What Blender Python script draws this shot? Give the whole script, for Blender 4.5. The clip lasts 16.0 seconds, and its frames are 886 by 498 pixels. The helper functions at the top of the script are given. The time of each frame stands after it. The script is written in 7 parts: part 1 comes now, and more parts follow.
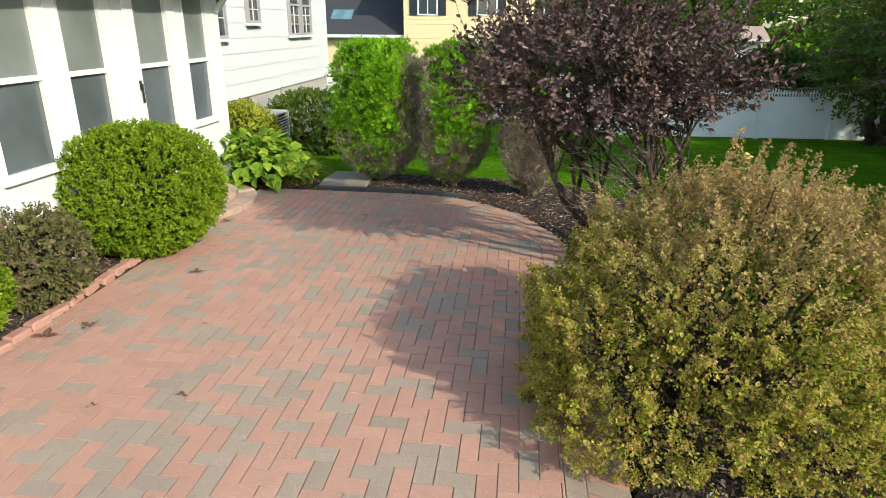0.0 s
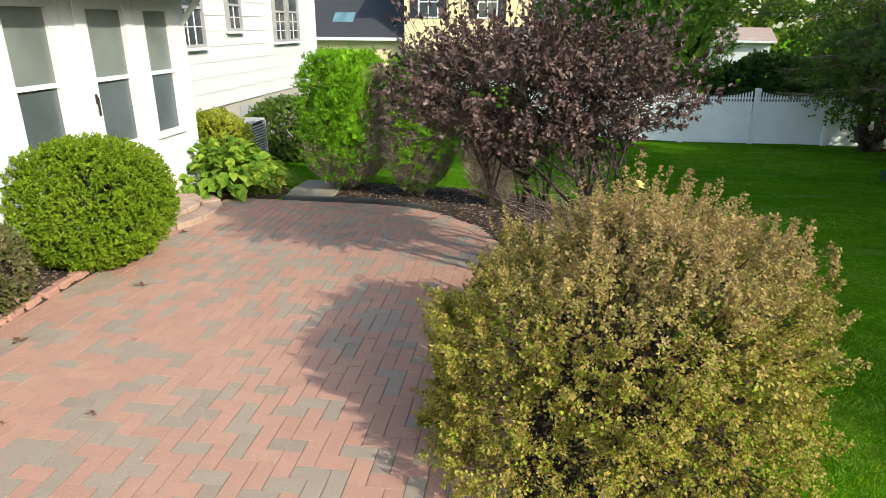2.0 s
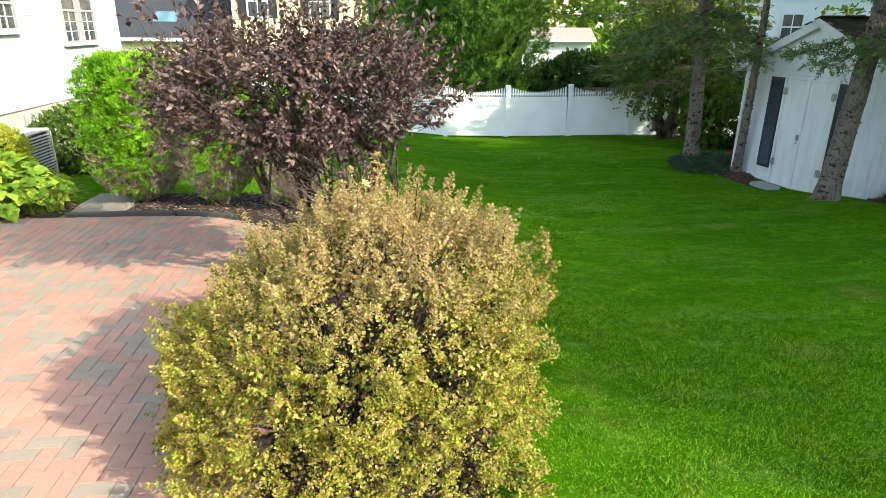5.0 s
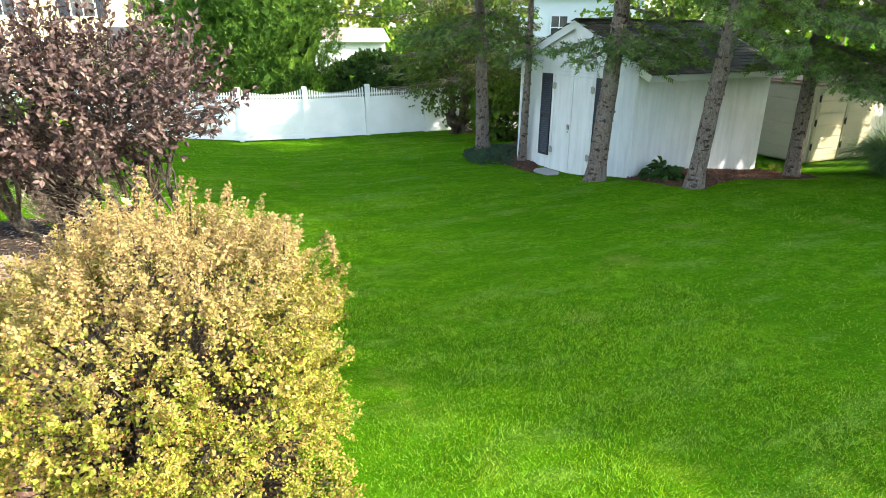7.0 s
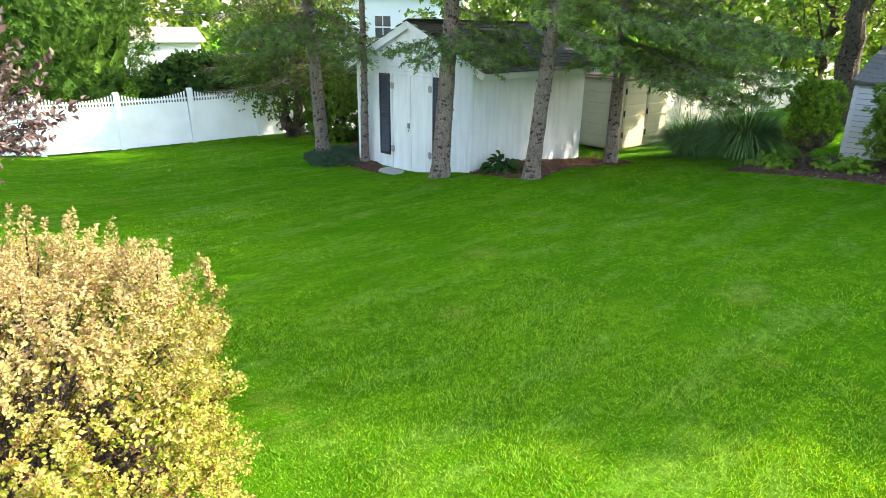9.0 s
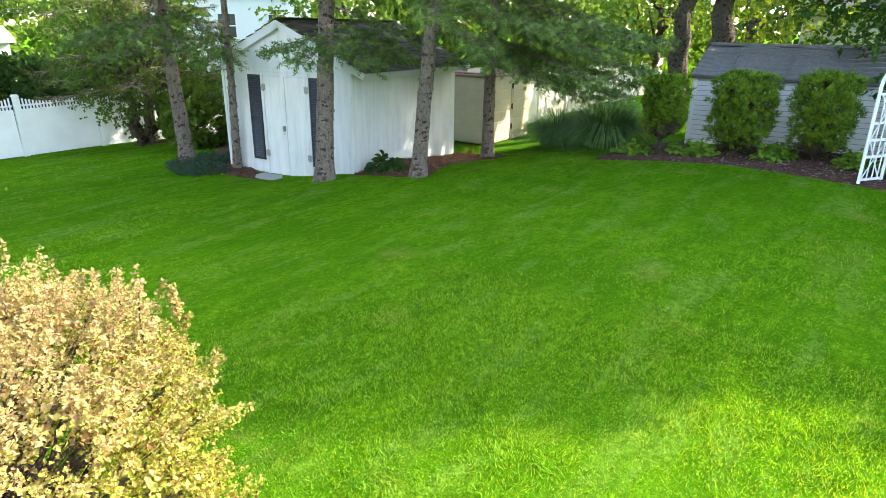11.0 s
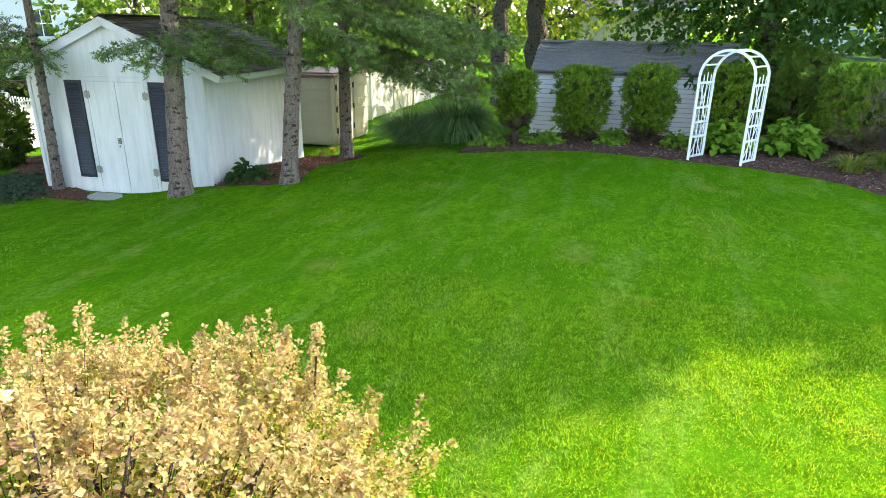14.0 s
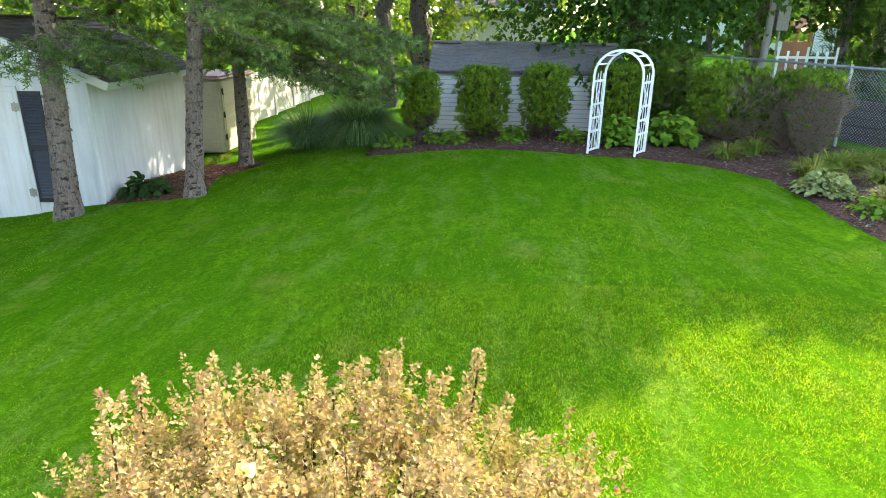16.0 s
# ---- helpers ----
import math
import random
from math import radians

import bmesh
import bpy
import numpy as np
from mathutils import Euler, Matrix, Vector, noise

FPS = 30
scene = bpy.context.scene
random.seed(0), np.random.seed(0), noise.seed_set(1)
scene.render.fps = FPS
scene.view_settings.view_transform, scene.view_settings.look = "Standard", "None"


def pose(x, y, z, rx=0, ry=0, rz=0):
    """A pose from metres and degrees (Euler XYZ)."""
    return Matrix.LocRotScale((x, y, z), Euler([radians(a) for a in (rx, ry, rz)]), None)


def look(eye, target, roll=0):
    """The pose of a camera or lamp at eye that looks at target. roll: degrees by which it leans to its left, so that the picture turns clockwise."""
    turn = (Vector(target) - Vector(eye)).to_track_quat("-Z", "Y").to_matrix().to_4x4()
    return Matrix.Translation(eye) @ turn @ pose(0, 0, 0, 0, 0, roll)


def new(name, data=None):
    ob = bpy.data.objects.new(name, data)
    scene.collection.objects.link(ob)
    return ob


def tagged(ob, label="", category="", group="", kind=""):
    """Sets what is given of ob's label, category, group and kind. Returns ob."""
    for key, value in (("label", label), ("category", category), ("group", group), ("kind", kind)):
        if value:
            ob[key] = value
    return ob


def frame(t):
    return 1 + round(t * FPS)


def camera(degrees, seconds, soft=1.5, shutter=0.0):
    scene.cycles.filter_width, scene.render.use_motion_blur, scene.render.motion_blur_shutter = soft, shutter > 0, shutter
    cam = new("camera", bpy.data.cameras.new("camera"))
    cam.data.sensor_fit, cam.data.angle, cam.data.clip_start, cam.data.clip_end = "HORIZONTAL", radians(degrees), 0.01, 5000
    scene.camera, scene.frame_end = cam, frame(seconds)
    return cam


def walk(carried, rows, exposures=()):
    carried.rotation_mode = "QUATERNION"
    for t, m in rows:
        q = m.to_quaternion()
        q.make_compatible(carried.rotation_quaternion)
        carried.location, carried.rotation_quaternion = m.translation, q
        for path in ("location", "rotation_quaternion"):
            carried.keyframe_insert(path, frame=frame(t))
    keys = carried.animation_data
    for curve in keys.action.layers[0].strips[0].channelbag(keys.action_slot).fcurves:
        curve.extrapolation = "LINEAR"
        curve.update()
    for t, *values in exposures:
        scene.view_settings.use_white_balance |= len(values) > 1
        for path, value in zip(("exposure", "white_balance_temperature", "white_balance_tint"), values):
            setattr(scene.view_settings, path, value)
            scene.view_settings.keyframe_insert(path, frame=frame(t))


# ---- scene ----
# the camera: one lens, flown at head height and above; time, place, yaw, pitch, roll
cam = camera(71.4, 16.0, soft=0.75)
ROWS = [
    (0.0, -0.043, -0.024, 2.061, 6.77, -20.05, -0.47),
    (0.5, 0.103, 0.002, 2.140, 7.44, -20.03, -0.44),
    (1.0, 0.252, 0.030, 2.173, 7.68, -20.03, -0.42),
    (1.5, 0.410, 0.055, 2.189, 7.85, -20.05, -0.39),
    (2.0, 0.571, 0.087, 2.200, 7.93, -20.07, -0.38),
    (2.5, 0.725, 0.117, 2.199, 6.74, -20.05, -0.38),
    (3.0, 0.866, 0.126, 2.195, 4.86, -20.00, -0.36),
    (3.5, 0.997, 0.129, 2.194, 2.67, -19.96, -0.36),
    (4.0, 1.116, 0.135, 2.196, 0.43, -19.98, -0.39),
    (6.5, 1.384, 0.107, 2.227, -17.88, -19.88, -0.52),
    (7.0, 1.424, 0.098, 2.227, -22.98, -19.82, -0.53),
    (7.5, 1.425, 0.112, 2.231, -27.02, -19.78, -0.57),
    (8.0, 1.388, 0.144, 2.238, -30.99, -19.77, -0.60),
    (8.5, 1.324, 0.195, 2.242, -35.02, -19.76, -0.63),
    (9.0, 1.242, 0.271, 2.245, -38.64, -19.73, -0.64),
    (9.5, 1.149, 0.357, 2.246, -42.10, -19.72, -0.64),
    (10.0, 1.044, 0.462, 2.249, -45.59, -19.70, -0.65),
    (12.5, 0.562, 1.235, 2.247, -62.78, -19.71, -0.66),
    (13.0, 0.471, 1.453, 2.244, -66.12, -19.70, -0.67),
    (13.5, 0.382, 1.691, 2.244, -69.04, -19.69, -0.70),
    (14.0, 0.302, 1.937, 2.248, -71.63, -19.68, -0.69),
    (14.5, 0.237, 2.182, 2.253, -75.13, -19.70, -0.73),
    (15.0, 0.192, 2.417, 2.253, -78.81, -19.68, -0.73),
    (15.5, 0.170, 2.629, 2.264, -82.23, -19.68, -0.75),
    (16.0, 0.157, 2.798, 2.294, -84.47, -19.69, -0.76),
]
walk(cam, [(t, pose(x, y, z, 90 + pitch, roll, yaw)) for t, x, y, z, yaw, pitch, roll in ROWS],
     [(0.0, 1.40, 6750, 5), (2.5, 1.56, 6750, 4), (4.0, 1.92, 6800, 3), (6.5, 2.72, 7000, 4), (9.0, 3.05, 7000, 6), (12.5, 3.17, 7050, 6), (16.0, 3.12, 7100, 7)])

# ---- world, sun, exposure ----
SUN_AZ, SUN_EL = 127.5, 29.5         # degrees from +y towards +x, and above the horizon
scene.view_settings.exposure = 0.0
world = bpy.data.worlds.new("sky")
scene.world = world
world.use_nodes = True
wn = world.node_tree
wn.nodes.clear()
sky = wn.nodes.new("ShaderNodeTexSky")
sky.sky_type = "NISHITA"
sky.sun_disc = False
sky.sun_elevation = radians(SUN_EL)
sky.sun_rotation = radians(SUN_AZ)
sky.air_density, sky.dust_density, sky.ozone_density = 1.0, 1.6, 1.0
back = wn.nodes.new("ShaderNodeBackground")
back.inputs["Strength"].default_value = 0.15
wout = wn.nodes.new("ShaderNodeOutputWorld")
wn.links.new(sky.outputs[0], back.inputs[0])
wn.links.new(back.outputs[0], wout.inputs[0])
sun_data = bpy.data.lights.new("sun", "SUN")
sun_data.energy, sun_data.angle, sun_data.color = 2.15, radians(0.55), (1.0, 0.925, 0.775)
sun = new("sun", sun_data)
sun_to = Vector((math.sin(radians(SUN_AZ)) * math.cos(radians(SUN_EL)),
                 math.cos(radians(SUN_AZ)) * math.cos(radians(SUN_EL)), math.sin(radians(SUN_EL))))
sun.matrix_world = look(sun_to * 60, (0, 0, 0))

rng = np.random.default_rng(7)


# ---- the lie of the land ----
def sp(v, k=1.5):
    return np.logaddexp(0, k * np.asarray(v, float)) / k


def ground_z(x, y):
    """Height of the lawn: level by the patio, falling to the far fence, rising slightly to the arbour."""
    s = np.clip(np.asarray(x, float) / 4, 0, 1)
    s = s * s * (3 - 2 * s)
    y0 = 7.5 - 4.8 * s
    dip = 0.13 * np.exp(-((np.asarray(x, float) - 8.2) ** 2 + (np.asarray(y, float) - 10.3) ** 2) / 1.3)      # worn hollow before the shed door
    e, g = np.clip((np.asarray(x, float) - 9.5) / 3.0, 0, 1), np.clip((np.asarray(y, float) - 6.0) / 2.8, 0, 1)
    low = 0.27 * e * e * (3 - 2 * e) * g * g * (3 - 2 * g)        # the ground falls behind the shed
    dip = dip + low
    return 0.021 * (sp(x - 3.0) - sp(x - 18.0)) - 0.065 * (sp(y - y0) - sp(y - 21.0)) - dip


def gz(x, y):
    return float(ground_z(np.float64(x), np.float64(y)))


# ---- materials ----
class Mat:
    """A node material under construction: a Principled surface with helpers for grain and bump."""

    def __init__(self, name, rough=0.7, metal=0.0, spec=0.4):
        self.m = bpy.data.materials.new(name)
        self.m.use_nodes = True
        self.t = self.m.node_tree
        self.p = self.t.nodes["Principled BSDF"]
        self.p.inputs["Roughness"].default_value = rough
        self.p.inputs["Metallic"].default_value = metal
        self.p.inputs["Specular IOR Level"].default_value = spec
        self.co = self.node("ShaderNodeTexCoord").outputs["Object"]
        self.height = None

    def node(self, kind, **k):
        n = self.t.nodes.new(kind)
        for key, v in k.items():
            if key in n.inputs:
                self.put(n.inputs[key], v)
        return n

    def put(self, socket, v):
        if isinstance(v, bpy.types.NodeSocket):
            self.t.links.new(v, socket)
        else:
            socket.default_value = v

    def world_co(self):
        self.co = self.node("ShaderNodeNewGeometry").outputs["Position"]
        return self

    def noise(self, scale, detail=4.0, rough=0.55, stretch=None, lo=0.35, hi=0.65):
        v = self.co
        if stretch:
            mp = self.node("ShaderNodeMapping", Vector=v, Scale=stretch)
            v = mp.outputs[0]
        n = self.node("ShaderNodeTexNoise", Vector=v, Scale=scale, Detail=detail, Roughness=rough)
        r = self.node("ShaderNodeMapRange", Value=n.outputs[0])
        r.inputs["From Min"].default_value, r.inputs["From Max"].default_value = lo, hi
        return r.outputs[0]

    def ramp(self, fac, stops, constant=False):
        r = self.node("ShaderNodeValToRGB", Fac=fac)
        e = r.color_ramp.elements
        while len(e) < len(stops):
            e.new(0.5)
        for el, (pos, c) in zip(e, stops):
            el.position, el.color = pos, (*c, 1)
        if constant:
            r.color_ramp.interpolation = "CONSTANT"
        return r.outputs[0]

    def mix(self, fac, a, b, how="MIX"):
        n = self.t.nodes.new("ShaderNodeMix")
        n.data_type, n.blend_type = "RGBA", how
        col = lambda c: c if isinstance(c, bpy.types.NodeSocket) else (*c, 1)
        self.put(n.inputs[0], fac)
        self.put(n.inputs[6], col(a))
        self.put(n.inputs[7], col(b))
        return n.outputs[2]

    def math(self, how, a, b=0.0):
        n = self.t.nodes.new("ShaderNodeMath")
        n.operation = how
        self.put(n.inputs[0], a)
        self.put(n.inputs[1], b)
        return n.outputs[0]

    def base(self, c):
        self.put(self.p.inputs["Base Color"], c if isinstance(c, bpy.types.NodeSocket) else (*c, 1))
        return self

    def bump(self, h, dist=0.01, strength=0.5):
        b = self.node("ShaderNodeBump", Height=h, Distance=dist, Strength=strength)
        if self.height is not None:
            self.t.links.new(self.height, b.inputs["Normal"])
        self.height = b.outputs[0]
        self.t.links.new(b.outputs[0], self.p.inputs["Normal"])
        return self

    def island(self):
        return self.node("ShaderNodeNewGeometry").outputs["Random Per Island"]

    def thing_random(self):
        return self.node("ShaderNodeObjectInfo").outputs["Random"]

    def leafy(self, color, share=0.35, glow=None):
        """Thin leaves: part of the light passes through."""
        tr = self.node("ShaderNodeBsdfTranslucent")
        self.put(tr.inputs[0], glow if glow is not None else color)
        mx = self.node("ShaderNodeMixShader", Fac=share)
        self.t.links.new(self.p.outputs[0], mx.inputs[1])
        self.t.links.new(tr.outputs[0], mx.inputs[2])
        out = [n for n in self.t.nodes if n.type == "OUTPUT_MATERIAL"][0]
        self.t.links.new(mx.outputs[0], out.inputs[0])
        return self


def leaf_material(name, stops, share=0.35, rough=0.5, patch=2.5, spec=0.06, glow=(1.25, 1.3, 0.6), sway=0.38, aged=None):
    """Leaf colours scattered leaf by leaf, shifted in drifts over the plant."""
    k = Mat(name, max(rough, 0.55), spec=spec)
    k.world_co()
    drift = k.noise(patch, 2.0)
    f = k.math("ADD", k.math("MULTIPLY", k.island(), 1 - sway), k.math("MULTIPLY", drift, sway))
    c = k.ramp(f, stops)
    if aged:
        # older leaves near the top of the plant have turned
        z = k.node("ShaderNodeSeparateXYZ", Vector=k.co).outputs[2]
        r = k.node("ShaderNodeMapRange", Value=k.math("ADD", z, k.math("MULTIPLY", drift, 0.25)))
        r.inputs["From Min"].default_value, r.inputs["From Max"].default_value = aged[0], aged[1]
        c = k.mix(k.math("MULTIPLY", r.outputs[0], 0.55), c, aged[2])
    k.base(c)
    return k.leafy(c, share, k.mix(1.0, c, glow, "MULTIPLY")).m


def plain(name, color, rough=0.6, grain=30.0, vary=0.12, bump=0.002, metal=0.0, dirt=None, spec=0.4):
    k = Mat(name, rough, metal, spec)
    k.world_co()
    fine, broad = k.noise(grain), k.noise(grain / 14, 3.0)
    dark = tuple(c * (1 - vary) for c in color)
    c = k.mix(fine, dark, color)
    if dirt:
        c = k.mix(k.math("MULTIPLY", broad, dirt[1]), c, dirt[0])
    else:
        c = k.mix(k.math("MULTIPLY", broad, 0.5), c, dark)
    k.base(c)
    k.bump(fine, bump)
    return k.m


def paver_material(name, single):
    k = Mat(name, 0.85, spec=0.25)
    k.world_co()
    r = k.thing_random() if single else k.island()
    tone = k.ramp(r, [(0.0, (0.29, 0.125, 0.090)), (0.22, (0.36, 0.162, 0.122)), (0.45, (0.32, 0.142, 0.105)),
                      (0.655, (0.37, 0.182, 0.132)), (0.665, (0.160, 0.153, 0.128)), (0.85, (0.20, 0.188, 0.158)), (1.0, (0.140, 0.133, 0.112))])
    grit = k.noise(420.0, 2.0, 0.7, lo=0.3, hi=0.7)
    blotch = k.noise(9.0, 4.0)
    broad = k.noise(1.1, 4.0)
    c = k.mix(k.math("MULTIPLY", grit, 0.42), tone, (0.56, 0.40, 0.32))
    pit = k.noise(260.0, 2.0, 0.6, lo=0.60, hi=0.68)
    c = k.mix(k.math("MULTIPLY", pit, 0.6), c, (0.10, 0.065, 0.05))
    c = k.mix(k.math("MULTIPLY", blotch, 0.30), c, (0.22, 0.17, 0.135))
    c = k.mix(k.math("MULTIPLY", broad, 0.16), c, (0.42, 0.30, 0.235))
    speck = k.noise(150.0, 1.0, 0.4, lo=0.63, hi=0.70)
    c = k.mix(k.math("MULTIPLY", speck, 0.6), c, (0.62, 0.52, 0.42))
    k.base(c)
    k.bump(grit, 0.0012, 0.6).bump(blotch, 0.003, 0.4)
    return k.m


def mulch_material(name, a, b, d):
    k = Mat(name, 0.95, spec=0.15)
    k.world_co()
    chips = k.node("ShaderNodeTexVoronoi", Vector=k.node("ShaderNodeMapping", Vector=k.co, Scale=(1.0, 0.45, 1.0), Rotation=(0, 0, 0.6)).outputs[0], Scale=70.0)
    n = k.noise(25.0, 5.0)
    c = k.mix(n, a, b)
    c = k.mix(k.math("MULTIPLY", k.noise(160.0, 2.0, lo=0.6, hi=0.75), 0.7), c, d)
    k.base(c)
    k.bump(chips.outputs[0], 0.02, 0.8).bump(n, 0.02, 0.8)
    return k.m


def bark_material(name, a, b, lichen=None):
    k = Mat(name, 0.95, spec=0.15)
    n = k.noise(16.0, 6.0, 0.7, stretch=(1.8, 1.8, 0.45), lo=0.40, hi=0.60)
    sc = k.noise(38.0, 3.0, 0.6)
    fl = k.node("ShaderNodeTexVoronoi", Vector=k.node("ShaderNodeMapping", Vector=k.co, Scale=(1.0, 1.0, 0.6)).outputs[0], Scale=42.0)
    c = k.mix(n, a, b)
    c = k.mix(k.math("MULTIPLY", fl.outputs[0], 0.9), c, tuple(v * 1.45 for v in b))
    knot = k.noise(11.0, 2.0, 0.5, stretch=(1, 1, 1.5), lo=0.58, hi=0.64)
    c = k.mix(k.math("MULTIPLY", knot, 0.85), c, tuple(v * 0.6 for v in a))
    if lichen:
        c = k.mix(k.math("MULTIPLY", k.noise(3.0, 4.0, lo=0.5, hi=0.7), 0.7), c, lichen)
    k.base(c)
    k.bump(n, 0.03, 0.9).bump(fl.outputs[0], 0.02, 0.9).bump(sc, 0.012, 0.7)
    return k.m


def lawn_material(name, blades):
    k = Mat(name, 0.9 if not blades else 0.7, spec=0.0 if not blades else 0.06)
    k.world_co()
    broad, mid = k.noise(0.45, 3.0), k.noise(2.6, 4.0)
    c = k.mix(broad, (0.055, 0.245, 0.004), (0.155, 0.42, 0.014))
    c = k.mix(k.math("MULTIPLY", mid, 0.5), c, (0.16, 0.365, 0.014))
    clump = k.noise(4.6, 5.0, 0.68, stretch=(0.8, 1.25, 1.0), lo=0.42, hi=0.60)
    c = k.mix(k.math("MULTIPLY", clump, 0.66), c, (0.034, 0.165, 0.004))
    worn = k.noise(0.85, 5.0, 0.62, stretch=(0.7, 1.4, 1.0), lo=0.50, hi=0.64)
    c = k.mix(k.math("MULTIPLY", worn, 0.70), c, (0.030, 0.170, 0.004))
    pale = k.noise(1.7, 4.0, 0.6, stretch=(0.5, 1.6, 1.0), lo=0.52, hi=0.66)
    c = k.mix(k.math("MULTIPLY", pale, 0.60), c, (0.25, 0.43, 0.10))
    tuft = k.noise(15.0, 5.0, 0.7, lo=0.42, hi=0.60)
    c = k.mix(k.math("MULTIPLY", tuft, 0.75), c, (0.045, 0.145, 0.006))
    fleck = k.noise(34.0, 3.0, 0.6, lo=0.55, hi=0.66)
    c = k.mix(k.math("MULTIPLY", fleck, 0.45), c, (0.20, 0.44, 0.04))
    streak = k.noise(9.0, 4.0, 0.7, stretch=(0.35, 2.2, 1.0), lo=0.50, hi=0.62)
    c = k.mix(k.math("MULTIPLY", streak, 0.20), c, (0.18, 0.40, 0.035))
    dry = k.noise(1.3, 4.0, lo=0.60, hi=0.78)
    c = k.mix(k.math("MULTIPLY", dry, 0.7), c, (0.27, 0.31, 0.07))
    stripe = k.node("ShaderNodeMapping", Vector=k.co, Rotation=(0, 0, radians(-12)), Scale=(0.25, 2.4, 1))
    sw = k.node("ShaderNodeTexNoise", Vector=stripe.outputs[0], Scale=1.0, Detail=2.0)
    c = k.mix(k.math("MULTIPLY", sw.outputs[0], 0.45), c, (0.16, 0.365, 0.018))
    if blades:
        r = k.island()
        c = k.mix(k.ramp(r, [(0, (0.95, 0.95, 0.95)), (0.45, (0, 0, 0))]), c, (0.026, 0.10, 0.004))
        c = k.mix(k.ramp(r, [(0.5, (0, 0, 0)), (1, (0.95, 0.95, 0.95))]), c, (0.245, 0.51, 0.055))
        straw = k.ramp(r, [(0.0, (0, 0, 0)), (0.985, (0, 0, 0)), (0.99, (0.5, 0.5, 0.5))], True)
        c = k.mix(straw, c, (0.30, 0.34, 0.13))
        k.base(c)
        k.leafy(c, 0.46, k.mix(1.0, c, (2.5, 1.35, 0.5), "MULTIPLY"))
    else:
        fine = k.noise(70.0, 3.0, 0.7, lo=0.38, hi=0.62)
        c = k.mix(k.math("MULTIPLY", fine, 0.5), c, (0.03, 0.11, 0.003))
        c = k.mix(1.0, c, (1.08, 1.0, 0.9), "MULTIPLY")
        k.base(c)
        k.bump(fine, 0.03, 0.9)
    return k.m


M = {}
M["lawn"] = lawn_material("lawn_turf", False)
M["blade"] = lawn_material("grass_blades", True)
M["paver"] = paver_material("paver_single", True)
M["pavers"] = paver_material("paver_field", False)
M["sand"] = plain("joint_sand", (0.26, 0.19, 0.145), 0.95, 300, 0.5, 0.004)
M["mulch"] = mulch_material("dark_mulch", (0.030, 0.023, 0.020), (0.075, 0.058, 0.048), (0.22, 0.18, 0.15))
M["red_mulch"] = mulch_material("red_brown_mulch", (0.055, 0.025, 0.018), (0.15, 0.075, 0.05), (0.24, 0.15, 0.10))
M["grey_mulch"] = mulch_material("brown_wood_chips", (0.040, 0.019, 0.014), (0.12, 0.060, 0.044), (0.40, 0.32, 0.27))
M["red_chips"] = leaf_material("red_brown_wood_chips", [(0.0, (0.06, 0.025, 0.018)), (0.6, (0.18, 0.085, 0.055)), (1.0, (0.34, 0.22, 0.15))], 0.02, 0.9, 6.0, sway=0.2)
M["chips"] = leaf_material("loose_wood_chips", [(0.0, (0.05, 0.03, 0.022)), (0.5, (0.13, 0.085, 0.065)), (0.8, (0.26, 0.20, 0.17)), (1.0, (0.42, 0.37, 0.33))], 0.02, 0.9, 6.0, sway=0.2)
M["edger"] = plain("red_concrete_edger", (0.42, 0.235, 0.19), 0.85, 180, 0.25, 0.002)
M["step_stone"] = plain("tan_step_stone", (0.42, 0.30, 0.24), 0.85, 60, 0.25, 0.004, dirt=((0.26, 0.19, 0.155), 0.7))
M["slate"] = plain("grey_flagstone", (0.26, 0.235, 0.205), 0.8, 40, 0.2, 0.004)
M["white_paint"] = plain("white_house_paint", (0.57, 0.60, 0.63), 0.55, 40, 0.04, 0.0006)
M["siding"] = plain("white_siding_board", (0.52, 0.545, 0.57), 0.6, 60, 0.05, 0.0006)
M["vinyl"] = plain("white_vinyl", (0.83, 0.85, 0.87), 0.4, 20, 0.03, 0.0002, dirt=((0.60, 0.62, 0.60), 0.35))
M["concrete"] = plain("foundation_concrete", (0.38, 0.36, 0.33), 0.9, 60, 0.2, 0.003)
M["win_frame"] = plain("grey_window_frame", (0.30, 0.30, 0.31), 0.5, 40, 0.1, 0.0005)
M["black_paint"] = plain("black_shutter_paint", (0.018, 0.022, 0.032), 0.45, 40, 0.2, 0.0005)
M["metal"] = plain("worn_steel", (0.32, 0.31, 0.30), 0.45, 80, 0.2, 0.0005, metal=0.8)
M["dark_metal"] = plain("black_iron", (0.03, 0.028, 0.026), 0.5, 60, 0.2, 0.0005, metal=0.3)
M["galv"] = plain("galvanised_steel", (0.42, 0.44, 0.46), 0.5, 60, 0.15, 0.0005, metal=0.6)
M["shade_cloth"] = plain("pale_window_blind", (0.46, 0.48, 0.46), 0.85, 120, 0.06, 0.0005)
M["yellow_paint"] = plain("yellow_clapboard", (0.66, 0.55, 0.34), 0.7, 40, 0.06, 0.001)
M["dark_roof"] = plain("charcoal_shingle", (0.040, 0.043, 0.052), 0.9, 25, 0.35, 0.006)
M["tan_wall"] = plain("tan_wall", (0.46, 0.40, 0.31), 0.8, 20, 0.1, 0.001)
M["pink_roof"] = plain("weathered_red_roof", (0.36, 0.27, 0.235), 0.9, 20, 0.15, 0.004)
M["cream"] = plain("cream_fence_panel", (0.80, 0.73, 0.65), 0.6, 20, 0.06, 0.0005)
M["resin"] = plain("beige_resin", (0.50, 0.44, 0.31), 0.55, 30, 0.08, 0.0006, dirt=((0.36, 0.31, 0.22), 0.4))
